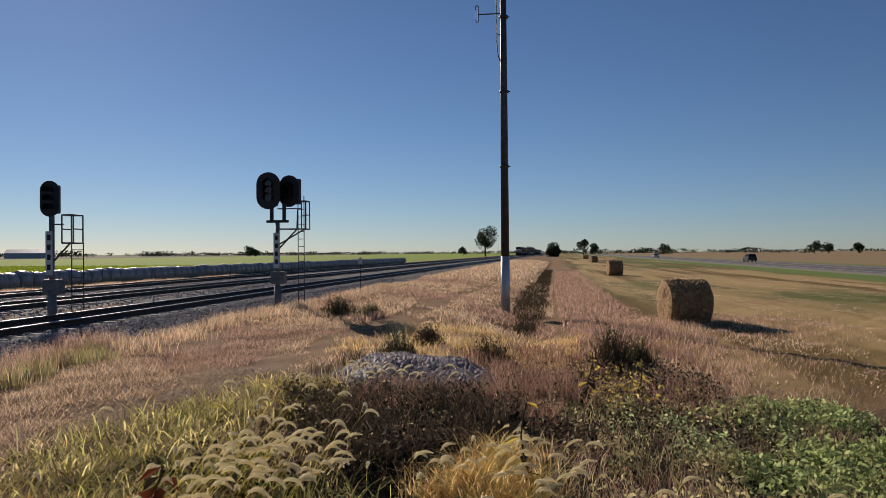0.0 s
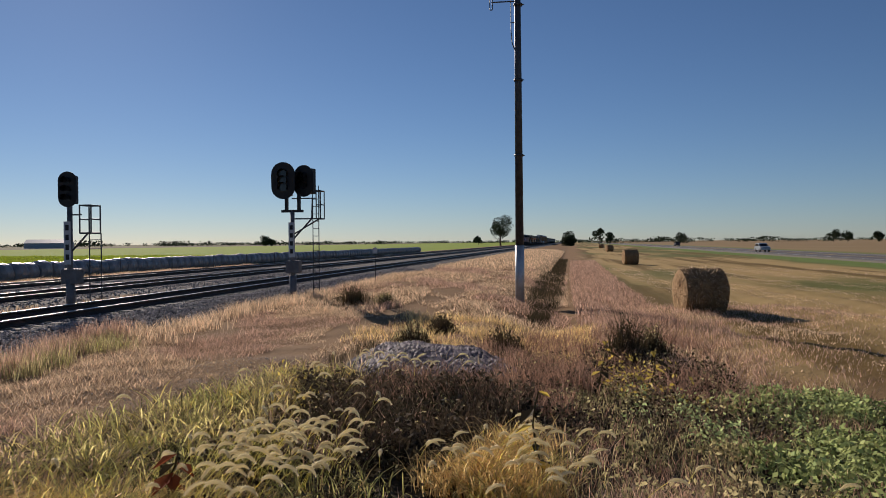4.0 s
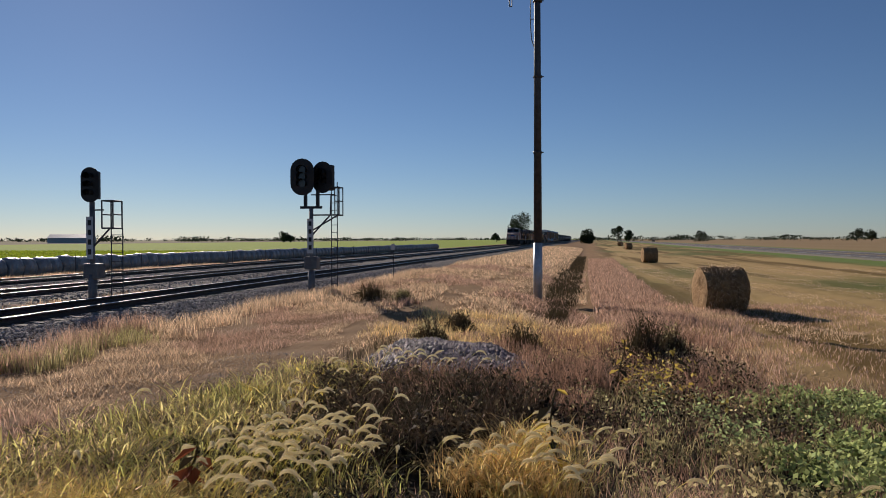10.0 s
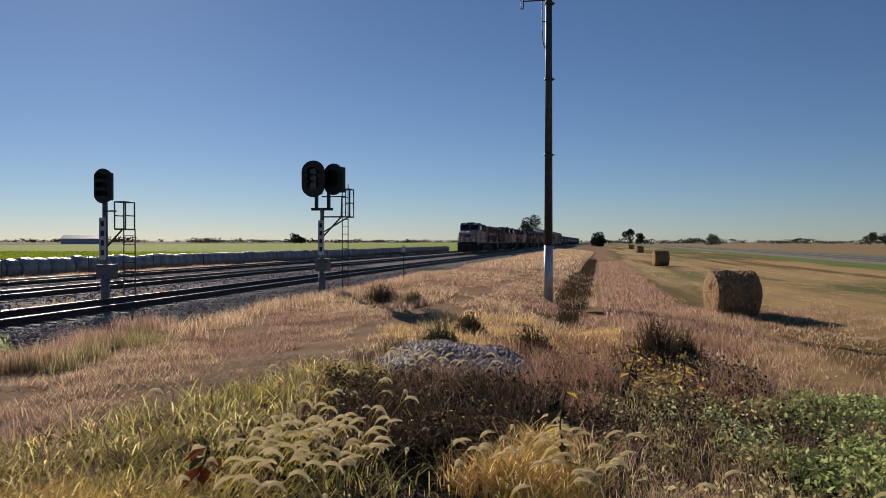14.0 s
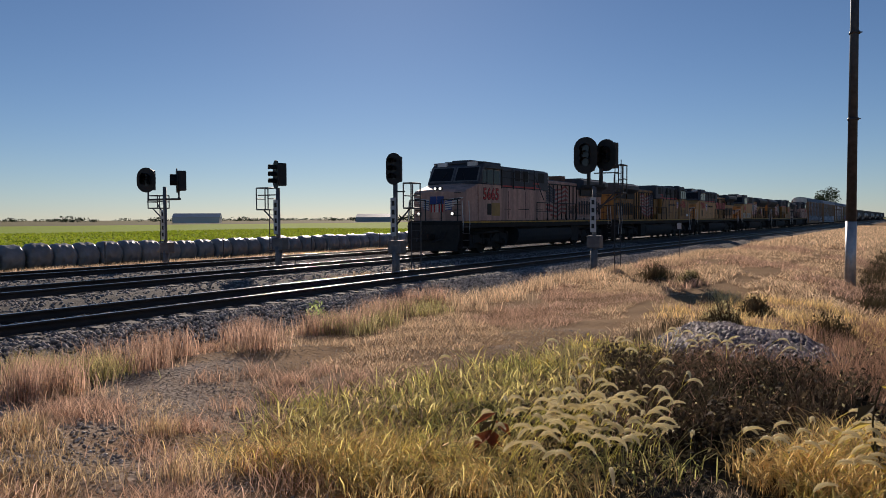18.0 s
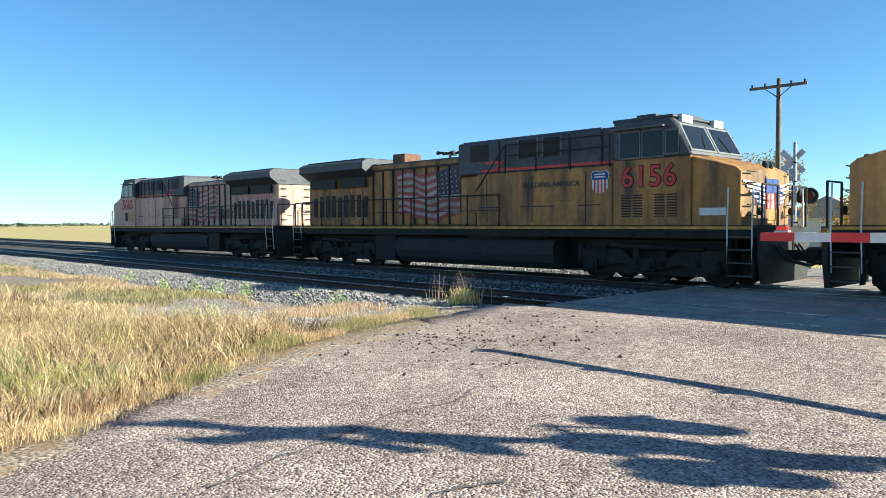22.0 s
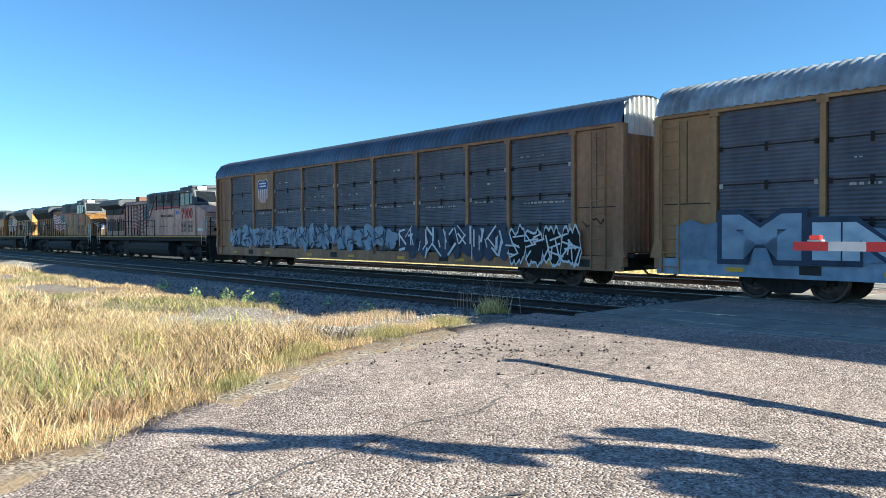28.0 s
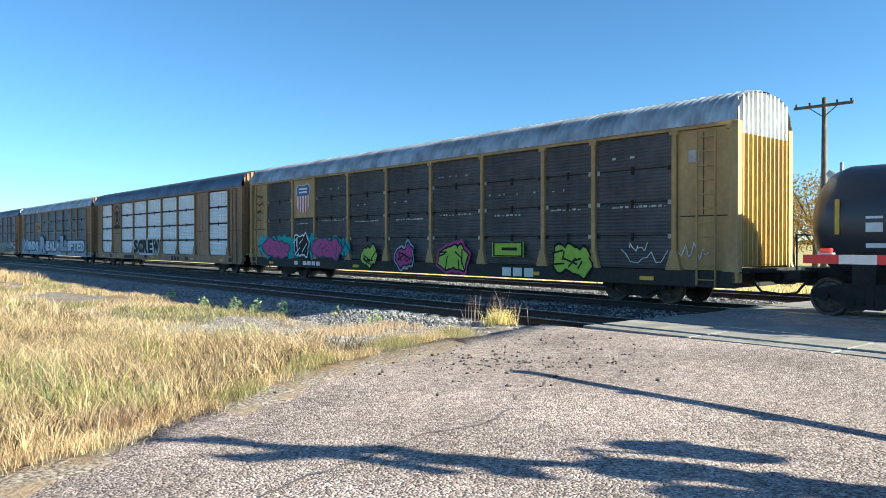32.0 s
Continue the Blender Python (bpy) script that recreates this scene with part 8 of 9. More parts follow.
    blades("russet_stems", "thin russet dead stems over the dark weeds", x, y, 0.45, 0.009, red_weed, 162, 0.6, category="weeds")
    x, y = field(-0.9, 0.6, 11.2, 14.6, 2600, 171)
    blades("brown_weeds", "dry brown and reddish weeds beside the ditch", x, y, 0.42, 0.011, red_weed, 172, 0.4, category="weeds")
    x, y = clumps(np.stack([-4.0 + 4.6 * r3.rand(26), 10.8 + 4.2 * r3.rand(26)], -1), 60, 0.16, 173)
    off = ((x + 2.0) / 1.6) ** 2 + ((y - 12.9) / 1.9) ** 2 > 0.85
    x, y = x[off], y[off]
    blades("dark_stems", "tangle of dead stems, coloured dark as in shade", x, y, 0.36, 0.011, dark_weed, 174, 0.6, category="weeds")
    x, y = clumps(np.stack([-3.4 + 2.8 * r3.rand(30), 11.2 + 1.6 * r3.rand(30)], -1), 7, 0.2, 175)
    blades("pale_stalks", "thin pale dead stalks over the stone heap", x, y, 0.45, 0.012, pale_grass, 176, 0.4, category="weeds")
    x, y = field(-2.6, 0.3, 9.6, 11.8, 3600, 155)
    blades("brown_weeds", "dry brown and reddish weeds beside the ditch", x, y, 0.36, 0.01, red_weed, 156, 0.4, category="weeds")
    # mixed olive, brown and reddish low weeds
    for k, (mt, n, hh, nm, lb) in enumerate(((olive_weed, 9000, 0.2, "low_stubble", "low brown and green stubble under the weeds"), (red_weed, 7000, 0.24, "low_stubble", "low brown and green stubble under the weeds"), (straw, 2600, 0.26, "dry_grass", "short dry straw-coloured grass among the weeds"))):
        x, y = field(-0.2, 5.0, 4.6, 13.5, n, 62 + k)
        m = patchy(x, y, 12 + k, 1.5, -0.3 if k < 2 else 0.2)
        blades(nm, lb, x[m], y[m], hh, 0.01, mt, 162 + k, 0.7)
    cs = np.stack([0.3 + 1.4 * r3.rand(16), 5.4 + 1.6 * r3.rand(16)], -1)
    x, y = clumps(cs, 80, 0.16, 165)
    blades("reddish_grass", "reddish dry grass among the weeds", x, y, 0.3, 0.008, pink_grass, 166, 0.6)
    # brown weeds round the heap and the ditch's head
    x, y = field(-1.5, 3.4, 11.0, 19.5, 9500, 59)
    m = patchy(x, y, 9, 0.9, -0.1) & ((x > -0.2) | (y > 14.4))
    blades("brown_weeds", "dry brown and reddish weeds beside the ditch", x[m], y[m], 0.36, 0.012, red_weed, 60, 0.6, category="weeds")
    c = np.stack([-0.6 + 3.6 * r3.rand(150), 9.0 + 7.5 * r3.rand(150)], -1)
    leafy("brown_weeds", "dark dying weeds with small leaves beside the ditch", c, 60, 0.3, 0.36, 0.06, thicket, 63)
    leafy("olive_weeds", "dull olive leaves among the dark weeds", c[::2], 26, 0.3, 0.42, 0.05, olive_weed, 64)
    x, y = field(1.0, 13.5, 12.0, 30.0, 36000, 61)
    fade = np.random.RandomState(7).randn(len(x)) * 1.3
    m = patchy(x, y, 4, 0.6, -0.5) & (x < 3.0 + 0.36 * (y - 10) + fade)
    blades("reddish_grass", "reddish dry grass along the hay field", x[m], y[m], np.where(x[m] > 3.8 + 0.12 * (y[m] - 12), 0.12, 0.24), 0.014, pink_grass, 167, 0.8)
    m = patchy(x, y, 14, 0.9, 0.4) & (x < 3.6 + 0.42 * (y - 10) + fade)
    blades("dry_grass", "short dry straw-coloured grass along the hay field", x[m], y[m], np.where(x[m] > 3.8 + 0.12 * (y[m] - 12), 0.1, 0.2), 0.014, straw, 168, 0.8)
    x, y = clumps(np.stack([-4.4 + 5.4 * r3.rand(46), 14.3 + 7 * r3.rand(46)], -1), 110, 0.24, 169)
    blades("yellow_tufts", "yellow-ochre grass tufts behind the stone heap", x, y, 0.26, 0.012, gold_grass, 170, 0.7)
    x, y = field(0.6, 3.6, 22, 95, 26000, 64)
    x = x + bend(y)
    blades("ditch_grass", "pale dry grass on the ditch's bank", x, y, 0.22, 0.03, pink_grass, 65, 0.7)
    # weed colour kept dark to draw the shadow lying along the ditch
    x, y = field(-1.8, 2.6, 24, 110, 24000, 66, 1.4)
    m = np.abs(x + 0.6 - bend(y)) < (0.4 + 0.45 * np.minimum(1, (y - 24) / 10)) * (0.85 + 0.15 * np.sin(y * 0.9))
    blades("ditch_weeds", "weeds standing in the ditch, coloured dark as its shadow", x[m], y[m], 0.34, 0.022, dark_weed, 67, 0.6, category="weeds")
    x, y = field(-10.0, -1.0, 58, 190, 26000, 68)
    x = x + bend(y)
    blades("far_dry_grass", "dry russet grass along the line", x, y, 0.35, 0.07, straw, 69, 0.5)
    # mown hay: short stubble in swaths
    x, y = field(3.5, 24, 10, 70, 36000, 70)
    m = np.sin(x * 1.9 + 0.04 * y) > -0.25
    blades("hay_stubble", "mown hay stubble in pale swaths", x[m], y[m], 0.06, 0.03, straw, 71, 1.2)
    # golden grass past the road
    for k, (x0, x1, y0, y1, n, hh, ww) in enumerate(((-6.4, 2.0, -13.5, -7.0, 22000, 0.36, 0.009), (-9.2, 2.0, -22.0, -12.0, 30000, 0.44, 0.01), (-9.6, 3.0, -60.0, -21.0, 30000, 0.5, 0.03))):
        x, y = field(x0, x1, y0, y1, n, 80 + k)
        m = off_road(x, y, 0.1 if k else 0.02 + 0.12 * np.abs(np.sin(x * 2.7))) & patchy(x, y, 6, 0.5, -1.0)
        m &= (x > -5.4) | ((y > -12.4) & (x > -6.2)) | (y < -45)
        if k < 2:
            arching("golden_grass", "waving golden grass beside the road in full sun", x[m][::2], y[m][::2], hh * 0.85, ww, pale_grass, 94 + k, 0.85)
        blades("golden_grass", "waving golden grass beside the road in full sun", x[m][::2 - k // 2], y[m][::2 - k // 2], hh, ww * 0.8, pale_grass, 84 + k, 0.8)
        m2 = m & patchy(x, y, 15, 0.8, 1.35)
        blades("russet_grass", "russet tufts among the golden grass", x[m2] + 0.04, y[m2], hh * 0.75, ww, pink_grass, 188 + k, 0.5)
        m2 = m & patchy(x, y, 11, 0.7, 0.8)
        blades("green_grass", "green tufts among the golden grass", x[m2], y[m2] + 0.05, hh * 0.6, ww, leaf_light, 88 + k, 0.5)
    # dark underlayer of blades gives the golden grass a painted shaded base
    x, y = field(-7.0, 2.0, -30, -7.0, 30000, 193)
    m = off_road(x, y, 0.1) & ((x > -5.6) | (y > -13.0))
    blades("thatch", "matted dark blades painted as shade under the golden grass", x[m], y[m], 0.2, 0.012, dark_weed, 194, 0.8)
    x, y = clumps(np.stack([-6.0 + 6.5 * r.rand(26), -8.5 - 8.0 * r.rand(26)], -1), 46, 0.2, 195)
    m = off_road(x, y, 0.15)
    arching("coarse_grass", "coarse yellow-green blades in the golden grass", x[m], y[m], 0.4, 0.012, sedge, 199, 0.7)
    x, y = field(-10.0, -4.6, -75, -13.2, 52000, 196)
    thin = patchy(x, y, 27, 0.55, -0.35) & ((y < -19 + 0.9 * np.sin(x * 1.9)) | patchy(x, y, 31, 1.3, 1.25))
    x, y = x[thin], y[thin]
    g = patchy(x, y, 33, 0.4, 0.3)
    blades("low_grass", "low golden grass on the gravelly strip by the track", x[~g], y[~g], 0.16, 0.02, pale_grass, 197, 0.8)
    blades("low_grass", "low yellow-green grass on the gravelly strip by the track", x[g], y[g], 0.2, 0.02, olive_weed, 198, 0.8)
    ex = -9.5 + 11 * r.rand(900)
    ey = np.interp(-ex, [-2, 0.5, 2.1, 3.2, 4.7, 6.15, 8.5, 10.7], [-6.6, -7.1, -7.8, -8.6, -9.5, -10.24, -10.9, -11.3]) + 0.12 - 0.6 * r.rand(900) ** 1.3
    x, y = clumps(np.stack([ex, ey], -1), 16, 0.1, 190)
    q = patchy(x, y, 19, 1.2, 0.0)
    blades("edge_grass", "short russet and straw grass along the road's edge", x[q], y[q], 0.13, 0.006, pale_grass, 191, 0.7)
    blades("edge_grass", "short green and straw grass along the road's edge", x[~q], y[~q], 0.14, 0.006, olive_weed, 192, 0.7)
    cs = [(-9.9 + r.rand() * 4.2, -12.0 - r.rand() * 2.4) for i in range(26)] + [(-9.8 + r.rand() * 0.8, -14 - i * 1.3) for i in range(22)]
    x, y = clumps(cs, 90, 0.16, 92)
    m = off_road(x, y)
    blades("verge_tufts", "thin dry tufts on the gravel by the track", x[m], y[m], 0.2, 0.009, straw, 93, 0.5)
    x, y = clumps([(-11.9, -12.5), (-11.7, -12.75), (-12.0, -12.9)], 130, 0.12, 94)
    blades("green_tuft", "tuft of green grass with dry stalks at the road's corner", x, y, 0.34, 0.012, green_grass, 95, 0.5)
    x, y = clumps([(-11.9, -12.5), (-11.9, -12.9), (-12.0, -13.6)], 16, 0.2, 96)
    blades("dry_stalks", "tall dry russet stalks", x, y, 0.75, 0.012, pink_grass, 97, 0.25)
    # weeds on the ballast shoulder
    cs = [(-10.5, -29.3), (-9.9, -24.8), (-10.0, -22.6), (-10.1, -21.3), (-10.4, -20.2), (-11.1, -18.4), (-10.9, -16.3), (-10.9, 4.6), (-10.6, 12.0), (-26.9, 9.0)]
    leafy("shoulder_weeds", "small green weeds on the ballast shoulder", cs, 90, 0.22, 0.5, 0.09, leaf_light, 98)
    # grass between and past the tracks
    x, y = field(-36.5, -27.6, -9, 70, 26000, 100)
    m = patchy(x, y, 7, 0.3, -0.8) & ~((y < 0.5) & (y > -11.5))
    blades("far_verge_grass", "pale dry grass past the far track", x[m], y[m], 0.3, 0.03, straw, 101, 0.5)
    x, y = field(-60, -27.6, -60, -12.5, 30000, 102)
    m = y < -12.5 + (x + 27) * 0.16
    blades("far_verge_grass", "pale dry grass past the far track", x[m], y[m], 0.35, 0.035, gold_grass, 103, 0.5)
    x, y = clumps([(-16.0, 19.5), (-16.1, 21.0), (-15.9, 24.0), (-16.0, 26.0)], 120, 0.35, 104)
    blades("track_tufts", "dry tufts between the tracks", x, y, 0.18, 0.014, straw, 105, 0.5, z=np.full(len(x), -0.33))
    # bean field rows
    r2 = np.random.RandomState(110)
    n = 60000
    x = -41.5 - 90 * r2.rand(n) ** 1.6
    y = -4 + 150 * r2.rand(n)
    m = y > -8 + (x + 27) * 0.16 + 9
    x, y = x[m], y[m]
    v, f = leaf_cloud(np.stack([x, y, height(x, y) + 0.1 + 0.25 * r2.rand(len(x))], -1), 0.35, 111)
    tagged(new("bean_field", sheet_mesh("bean_field", v, f, plant_mat("bean_leaf", (0.3, 0.4, 0.03), (0.42, 0.46, 0.05), 0.4))), "lime-green bean field in sunlight", "crop", kind="stuff")


def build_weeds():
    r = random.Random(121)
    cs = [(2.0 + r.random() * 3.2, 6.0 + r.random() * 6.6) for _ in range(120)]
    cs = [c for c in cs if c[0] > 2.9 - 0.09 * (c[1] - 6.0) + 0.9 * math.sin(c[1] * 1.3) * 0.4]
    leafy("green_weeds", "low green leafy weeds", cs, 170, 0.42, 0.3, 0.075, leaf_green, 122)
    leafy("green_weeds", "low green leafy weeds", cs[::3], 120, 0.5, 0.36, 0.06, leaf_light, 123)
    cs = [(0.2 + r.random() * 2.2, 6.4 + r.random() * 5.2) for _ in range(42)]
    leafy("green_weeds", "low green leafy weeds", cs, 80, 0.3, 0.3, 0.06, olive_weed, 124)
    cs = [(0.9 + r.random() * 1.4, 9.0 + r.random() * 2.4) for _ in range(12)]
    leafy("green_weeds", "low green leafy weeds", cs, 60, 0.25, 0.45, 0.06, leaf_light, 125)
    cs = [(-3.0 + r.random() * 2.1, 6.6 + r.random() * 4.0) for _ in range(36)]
    # first layer coloured dark, standing for shade low in the thicket
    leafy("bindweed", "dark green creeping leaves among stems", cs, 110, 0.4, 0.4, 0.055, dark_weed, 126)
    leafy("bindweed", "dark green creeping leaves among stems", cs[::2], 16, 0.45, 0.42, 0.045, olive_weed, 127)
    cs = [(-4.2 + r.random() * 1.3, 8.8 + r.random() * 2.4) for _ in range(16)]
    leafy("yellowing_weeds", "yellowing weeds at the edge of the verge", cs, 26, 0.3, 0.4, 0.06, leaf_yellow, 129)
    cs = [(0.5 + r.random() * 1.6, 10.4 + r.random() * 2.2) for _ in range(14)]
    leafy("yellow_flowers", "small yellow flowers and yellowing leaves on weeds", cs, 20, 0.18, 0.85, 0.07, leaf_yellow, 128)
    rr = np.random.RandomState(130)
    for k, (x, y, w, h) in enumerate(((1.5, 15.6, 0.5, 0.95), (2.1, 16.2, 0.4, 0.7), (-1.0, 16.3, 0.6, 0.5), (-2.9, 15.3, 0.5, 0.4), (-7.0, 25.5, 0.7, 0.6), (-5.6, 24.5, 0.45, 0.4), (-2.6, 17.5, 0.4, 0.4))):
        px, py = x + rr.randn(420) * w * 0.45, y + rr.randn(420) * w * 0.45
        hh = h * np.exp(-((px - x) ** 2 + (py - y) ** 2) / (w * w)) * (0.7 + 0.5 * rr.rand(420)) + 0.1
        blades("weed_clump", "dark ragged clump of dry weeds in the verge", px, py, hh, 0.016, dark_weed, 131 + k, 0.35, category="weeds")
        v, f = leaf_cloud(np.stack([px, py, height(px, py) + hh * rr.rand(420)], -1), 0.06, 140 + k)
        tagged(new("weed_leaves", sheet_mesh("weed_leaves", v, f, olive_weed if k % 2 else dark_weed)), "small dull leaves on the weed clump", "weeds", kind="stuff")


def gravel_pile():
    r = np.random.RandomState(140)
    n = 9500
    a, q = r.rand(n) * 6.283, np.sqrt(r.rand(n))
    x, y = -2.0 + np.cos(a) * q * 1.62, 12.9 + np.sin(a) * q * 1.9
    hh = 0.32 * (1 - q ** 3) * (1 + 0.12 * np.sin(x * 3.4) * np.sin(y * 2.4) + 0.12 * np.sin(x * 7 + y * 5))
    z = height(x, y) + hh * 1.0
    return stones("gravel_pile", "heap of dark purplish crushed stone among weeds", np.stack([x, y, z], -1), 0.03 + 0.05 * r.rand(n), surf("pile_stone", (0.23, 0.19, 0.21), (0.1, 0.083, 0.095), 0.65, island=0.65), 141)


def mound_base():
    bm = bmesh.new()
    n = 20
    rings = []
    for k, (q, h) in enumerate(((0.95, -0.2), (0.75, 0.04), (0.5, 0.17), (0.2, 0.22))):
        rings.append([bm.verts.new((-2.0 + math.cos(i * math.tau / n) * q * 1.5, 12.9 + math.sin(i * math.tau / n) * q * 1.8, float(height(-2.0, 12.9)) + h)) for i in range(n)])
    for a, b in zip(rings, rings[1:]):
        for i in range(n):
            bm.faces.new((a[i], a[(i + 1) % n], b[(i + 1) % n], b[i]))
    bm.faces.new(rings[-1])
    tagged(new("mound", mesh_of("mound", bm, surf("pile_earth", (0.05, 0.042, 0.044), (0.03, 0.026, 0.027), 0.95))), "earth under the heap of crushed stone", "mound", kind="structure")


def foxtails():
    variants = []
    for k in range(4):
        r = random.Random(150 + k)
        h = 0.33 + 0.05 * k
        stem, pts = bmesh.new(), []
        lean = 0.1 + 0.05 * k
        for i in range(8):
            t = i / 7
            pts.append(Vector((lean * t ** 2.2, 0, h * t)))
        pipe(stem, pts, 0.0025, 5)
        hd = bmesh.new()
        d = (pts[-1] - pts[-2]).normalized()
        p = pts[-1].copy()
        ang = math.atan2(d.z, d.x)
        ring_prev = None
        n = 12
        for i in range(n + 1):
            rad = 0.0145 * math.sin(math.pi * min(1, (i + 0.7) / (n + 0.8))) ** 0.6 + 0.001
            q = Vector((-math.sin(ang), 0, math.cos(ang)))
            ring = [hd.verts.new(p + q * math.cos(a * math.tau / 7) * rad + Vector((0, 1, 0)) * math.sin(a * math.tau / 7) * rad) for a in range(7)]
            if ring_prev:
                for a in range(7):
                    hd.faces.new((ring_prev[a], ring_prev[(a + 1) % 7], ring[(a + 1) % 7], ring[a]))
            ring_prev = ring
            for _ in range(13):
                u = Vector((r.uniform(-1, 1), r.uniform(-1, 1), r.uniform(-1, 1))).normalized()
                s = u.orthogonal().normalized() * 0.0016
                hd.faces.new((hd.verts.new(p + u * rad * 0.8 - s), hd.verts.new(p + u * rad * 0.8 + s), hd.verts.new(p + u * (rad + 0.011) + Vector((math.cos(ang), 0, math.sin(ang))) * 0.008)))
            p = p + Vector((math.cos(ang), 0, math.sin(ang))) * 0.016
            ang -= 0.105 + 0.02 * k
        variants.append((mesh_of("stem", stem, sedge), mesh_of("seed_head", hd, seed_mat)))
    r = random.Random(160)
    spots = [(-2.6 + r.gauss(0, 0.42), 6.2 + r.gauss(0, 0.6)) for _ in range(115)] + [(-0.5 + r.gauss(0, 0.36), 7.2 + r.gauss(0, 0.45)) for _ in range(46)] + [(2.35, 5.6), (2.55, 5.8), (2.3, 5.5), (2.5, 6.3), (2.2, 6.6), (-4.3, 9.3), (-5.0, 7.6), (0.7, 6.4), (1.2, 7.0), (-1.4, 7.2), (-1.2, 6.8)] + [(-2.9 + r.gauss(0, 0.5), 8.6 + r.gauss(0, 0.6)) for _ in range(14)] + [(-2.6 + r.gauss(0, 0.7), 11.4 + r.gauss(0, 0.5)) for _ in range(22)]
    for x, y in spots:
        k = r.randrange(4)
        e = thing("foxtail_grass", "bristly drooping foxtail seed head on a thin green stem", "grass", pose(x, y, float(height(x, y)) - 0.02, r.uniform(-8, 8), r.uniform(-8, 12), r.gauss(-15, 26)), "foxtail stems")
        shared("stem", variants[k][0], e, pose(0, 0, 0))
        shared("seed_head", variants[k][1], e, pose(0, 0, 0))


def wilted_plant(x, y, h, leaf, label, seed, n=7):
    r = random.Random(seed)
    e = thing("wilted_plant", label, "weed", pose(x, y, float(height(x, y)) - 0.02), "wilted plants")
    bm = bmesh.new()
    pts = [Vector((0.05 * math.sin(i * 0.9 + seed), 0.04 * math.cos(i + seed), h * i / 6)) for i in range(7)]
    pipe(bm, pts, 0.008, 6)
    part("stem", bm, dark_weed, e)
    for i in range(n):
        p = pts[2 + i % 5]
        bm = bmesh.new()
        a, s = r.uniform(0, 6.28), r.uniform(0.13, 0.25)
        d = Vector((math.cos(a), math.sin(a), -0.5))
        q = Vector((-math.sin(a), math.cos(a), 0)) * s * 0.3
        v = [bm.verts.new(w) for w in (p, p + d * s * 0.5 + q + Vector((0, 0, 0.03)), p + d * s, p + d * s * 0.5 - q + Vector((0, 0, 0.03)), p + d * s * 0.5 - Vector((0, 0, 0.01)))]
        bm.faces.new((v[0], v[1], v[4]))
        bm.faces.new((v[1], v[2], v[4]))
        bm.faces.new((v[2], v[3], v[4]))
        bm.faces.new((v[3], v[0], v[4]))
        part("leaf", bm, leaf if i % 3 else dark_weed, e)
    return e


build_grass()
build_weeds()
mound_base()
gravel_pile()
foxtails()
dead_leaf = plant_mat("dead_red_leaf", (0.42, 0.13, 0.05), (0.3, 0.09, 0.04), 0.3)
wilted_plant(-0.12, 7.0, 0.95, leaf_yellow, "wilting stalk with yellow and brown leaves", 1)
wilted_plant(-3.0, 5.55, 0.5, dead_leaf, "dead weed with curled rust-red leaves", 2, 9)
wilted_plant(0.75, 11.2, 0.9, leaf_yellow, "wilting stalk with yellow and brown leaves", 3)
wilted_plant(1.5, 11.6, 0.8, leaf_yellow, "wilting stalk with yellow and brown leaves", 4)

# ---- hay, buildings, trees, distance ----
# bale colours carry the light: sides darkened as shaded, ends paler as sunlit
hay_shaded = surf("hay", (0.3, 0.2, 0.1), (0.19, 0.12, 0.06), 0.95, scale=7.0, bump=0.8, fine=0.45, fine_scale=60, spec=0.1)
hay_end_lit = surf("hay_end_lit", (0.58, 0.4, 0.22), (0.4, 0.26, 0.13), 0.95, scale=9.0, bump=0.8, fine=0.4, fine_scale=70, spec=0.1)
wrap_mat = surf("bale_wrap", (0.26, 0.28, 0.3), (0.18, 0.195, 0.21), 0.35, scale=3.0, bump=0.15, fine=0.1, rand=0.12, dirt=(0.3, 0.27, 0.22), dirt_amount=0.5)


def bale_mesh(r, l, seed, rough=0.03):
    rng = np.random.RandomState(seed)
    seg, n = 40, 14
    bm = bmesh.new()
    rings = []
    for i in range(n + 1):
        u = -l / 2 + l * i / n
        ring = []
        for k in range(seg):
            a = k * math.tau / seg
            rr = r * (1 + rough * 0.6 * math.sin(5 * a + 1.3 * i)) + rough * (rng.rand() - 0.5) * 1.6 - (0.06 if i in (0, n) else 0)
            z = max(math.sin(a) * rr, -r * 0.93)
            ring.append(bm.verts.new((u, math.cos(a) * rr, z)))
        rings.append(ring)
    for a, b in zip(rings, rings[1:]):
        for k in range(seg):
            bm.faces.new((a[k], a[(k + 1) % seg], b[(k + 1) % seg], b[k]))
    for s, ring in ((-1, rings[0]), (1, rings[-1])):
        prev = ring
        for q in (0.75, 0.5, 0.25):
            row = [bm.verts.new((v.co.x + s * (0.03 + 0.03 * rng.rand()), v.co.y * q, v.co.z * q)) for v in ring]
            for k in range(seg):
                f = bm.faces.new((prev[k], prev[(k + 1) % seg], row[(k + 1) % seg], row[k]))
                f.material_index = 1
            prev = row
        bm.faces.new(prev).material_index = 1
    return bm


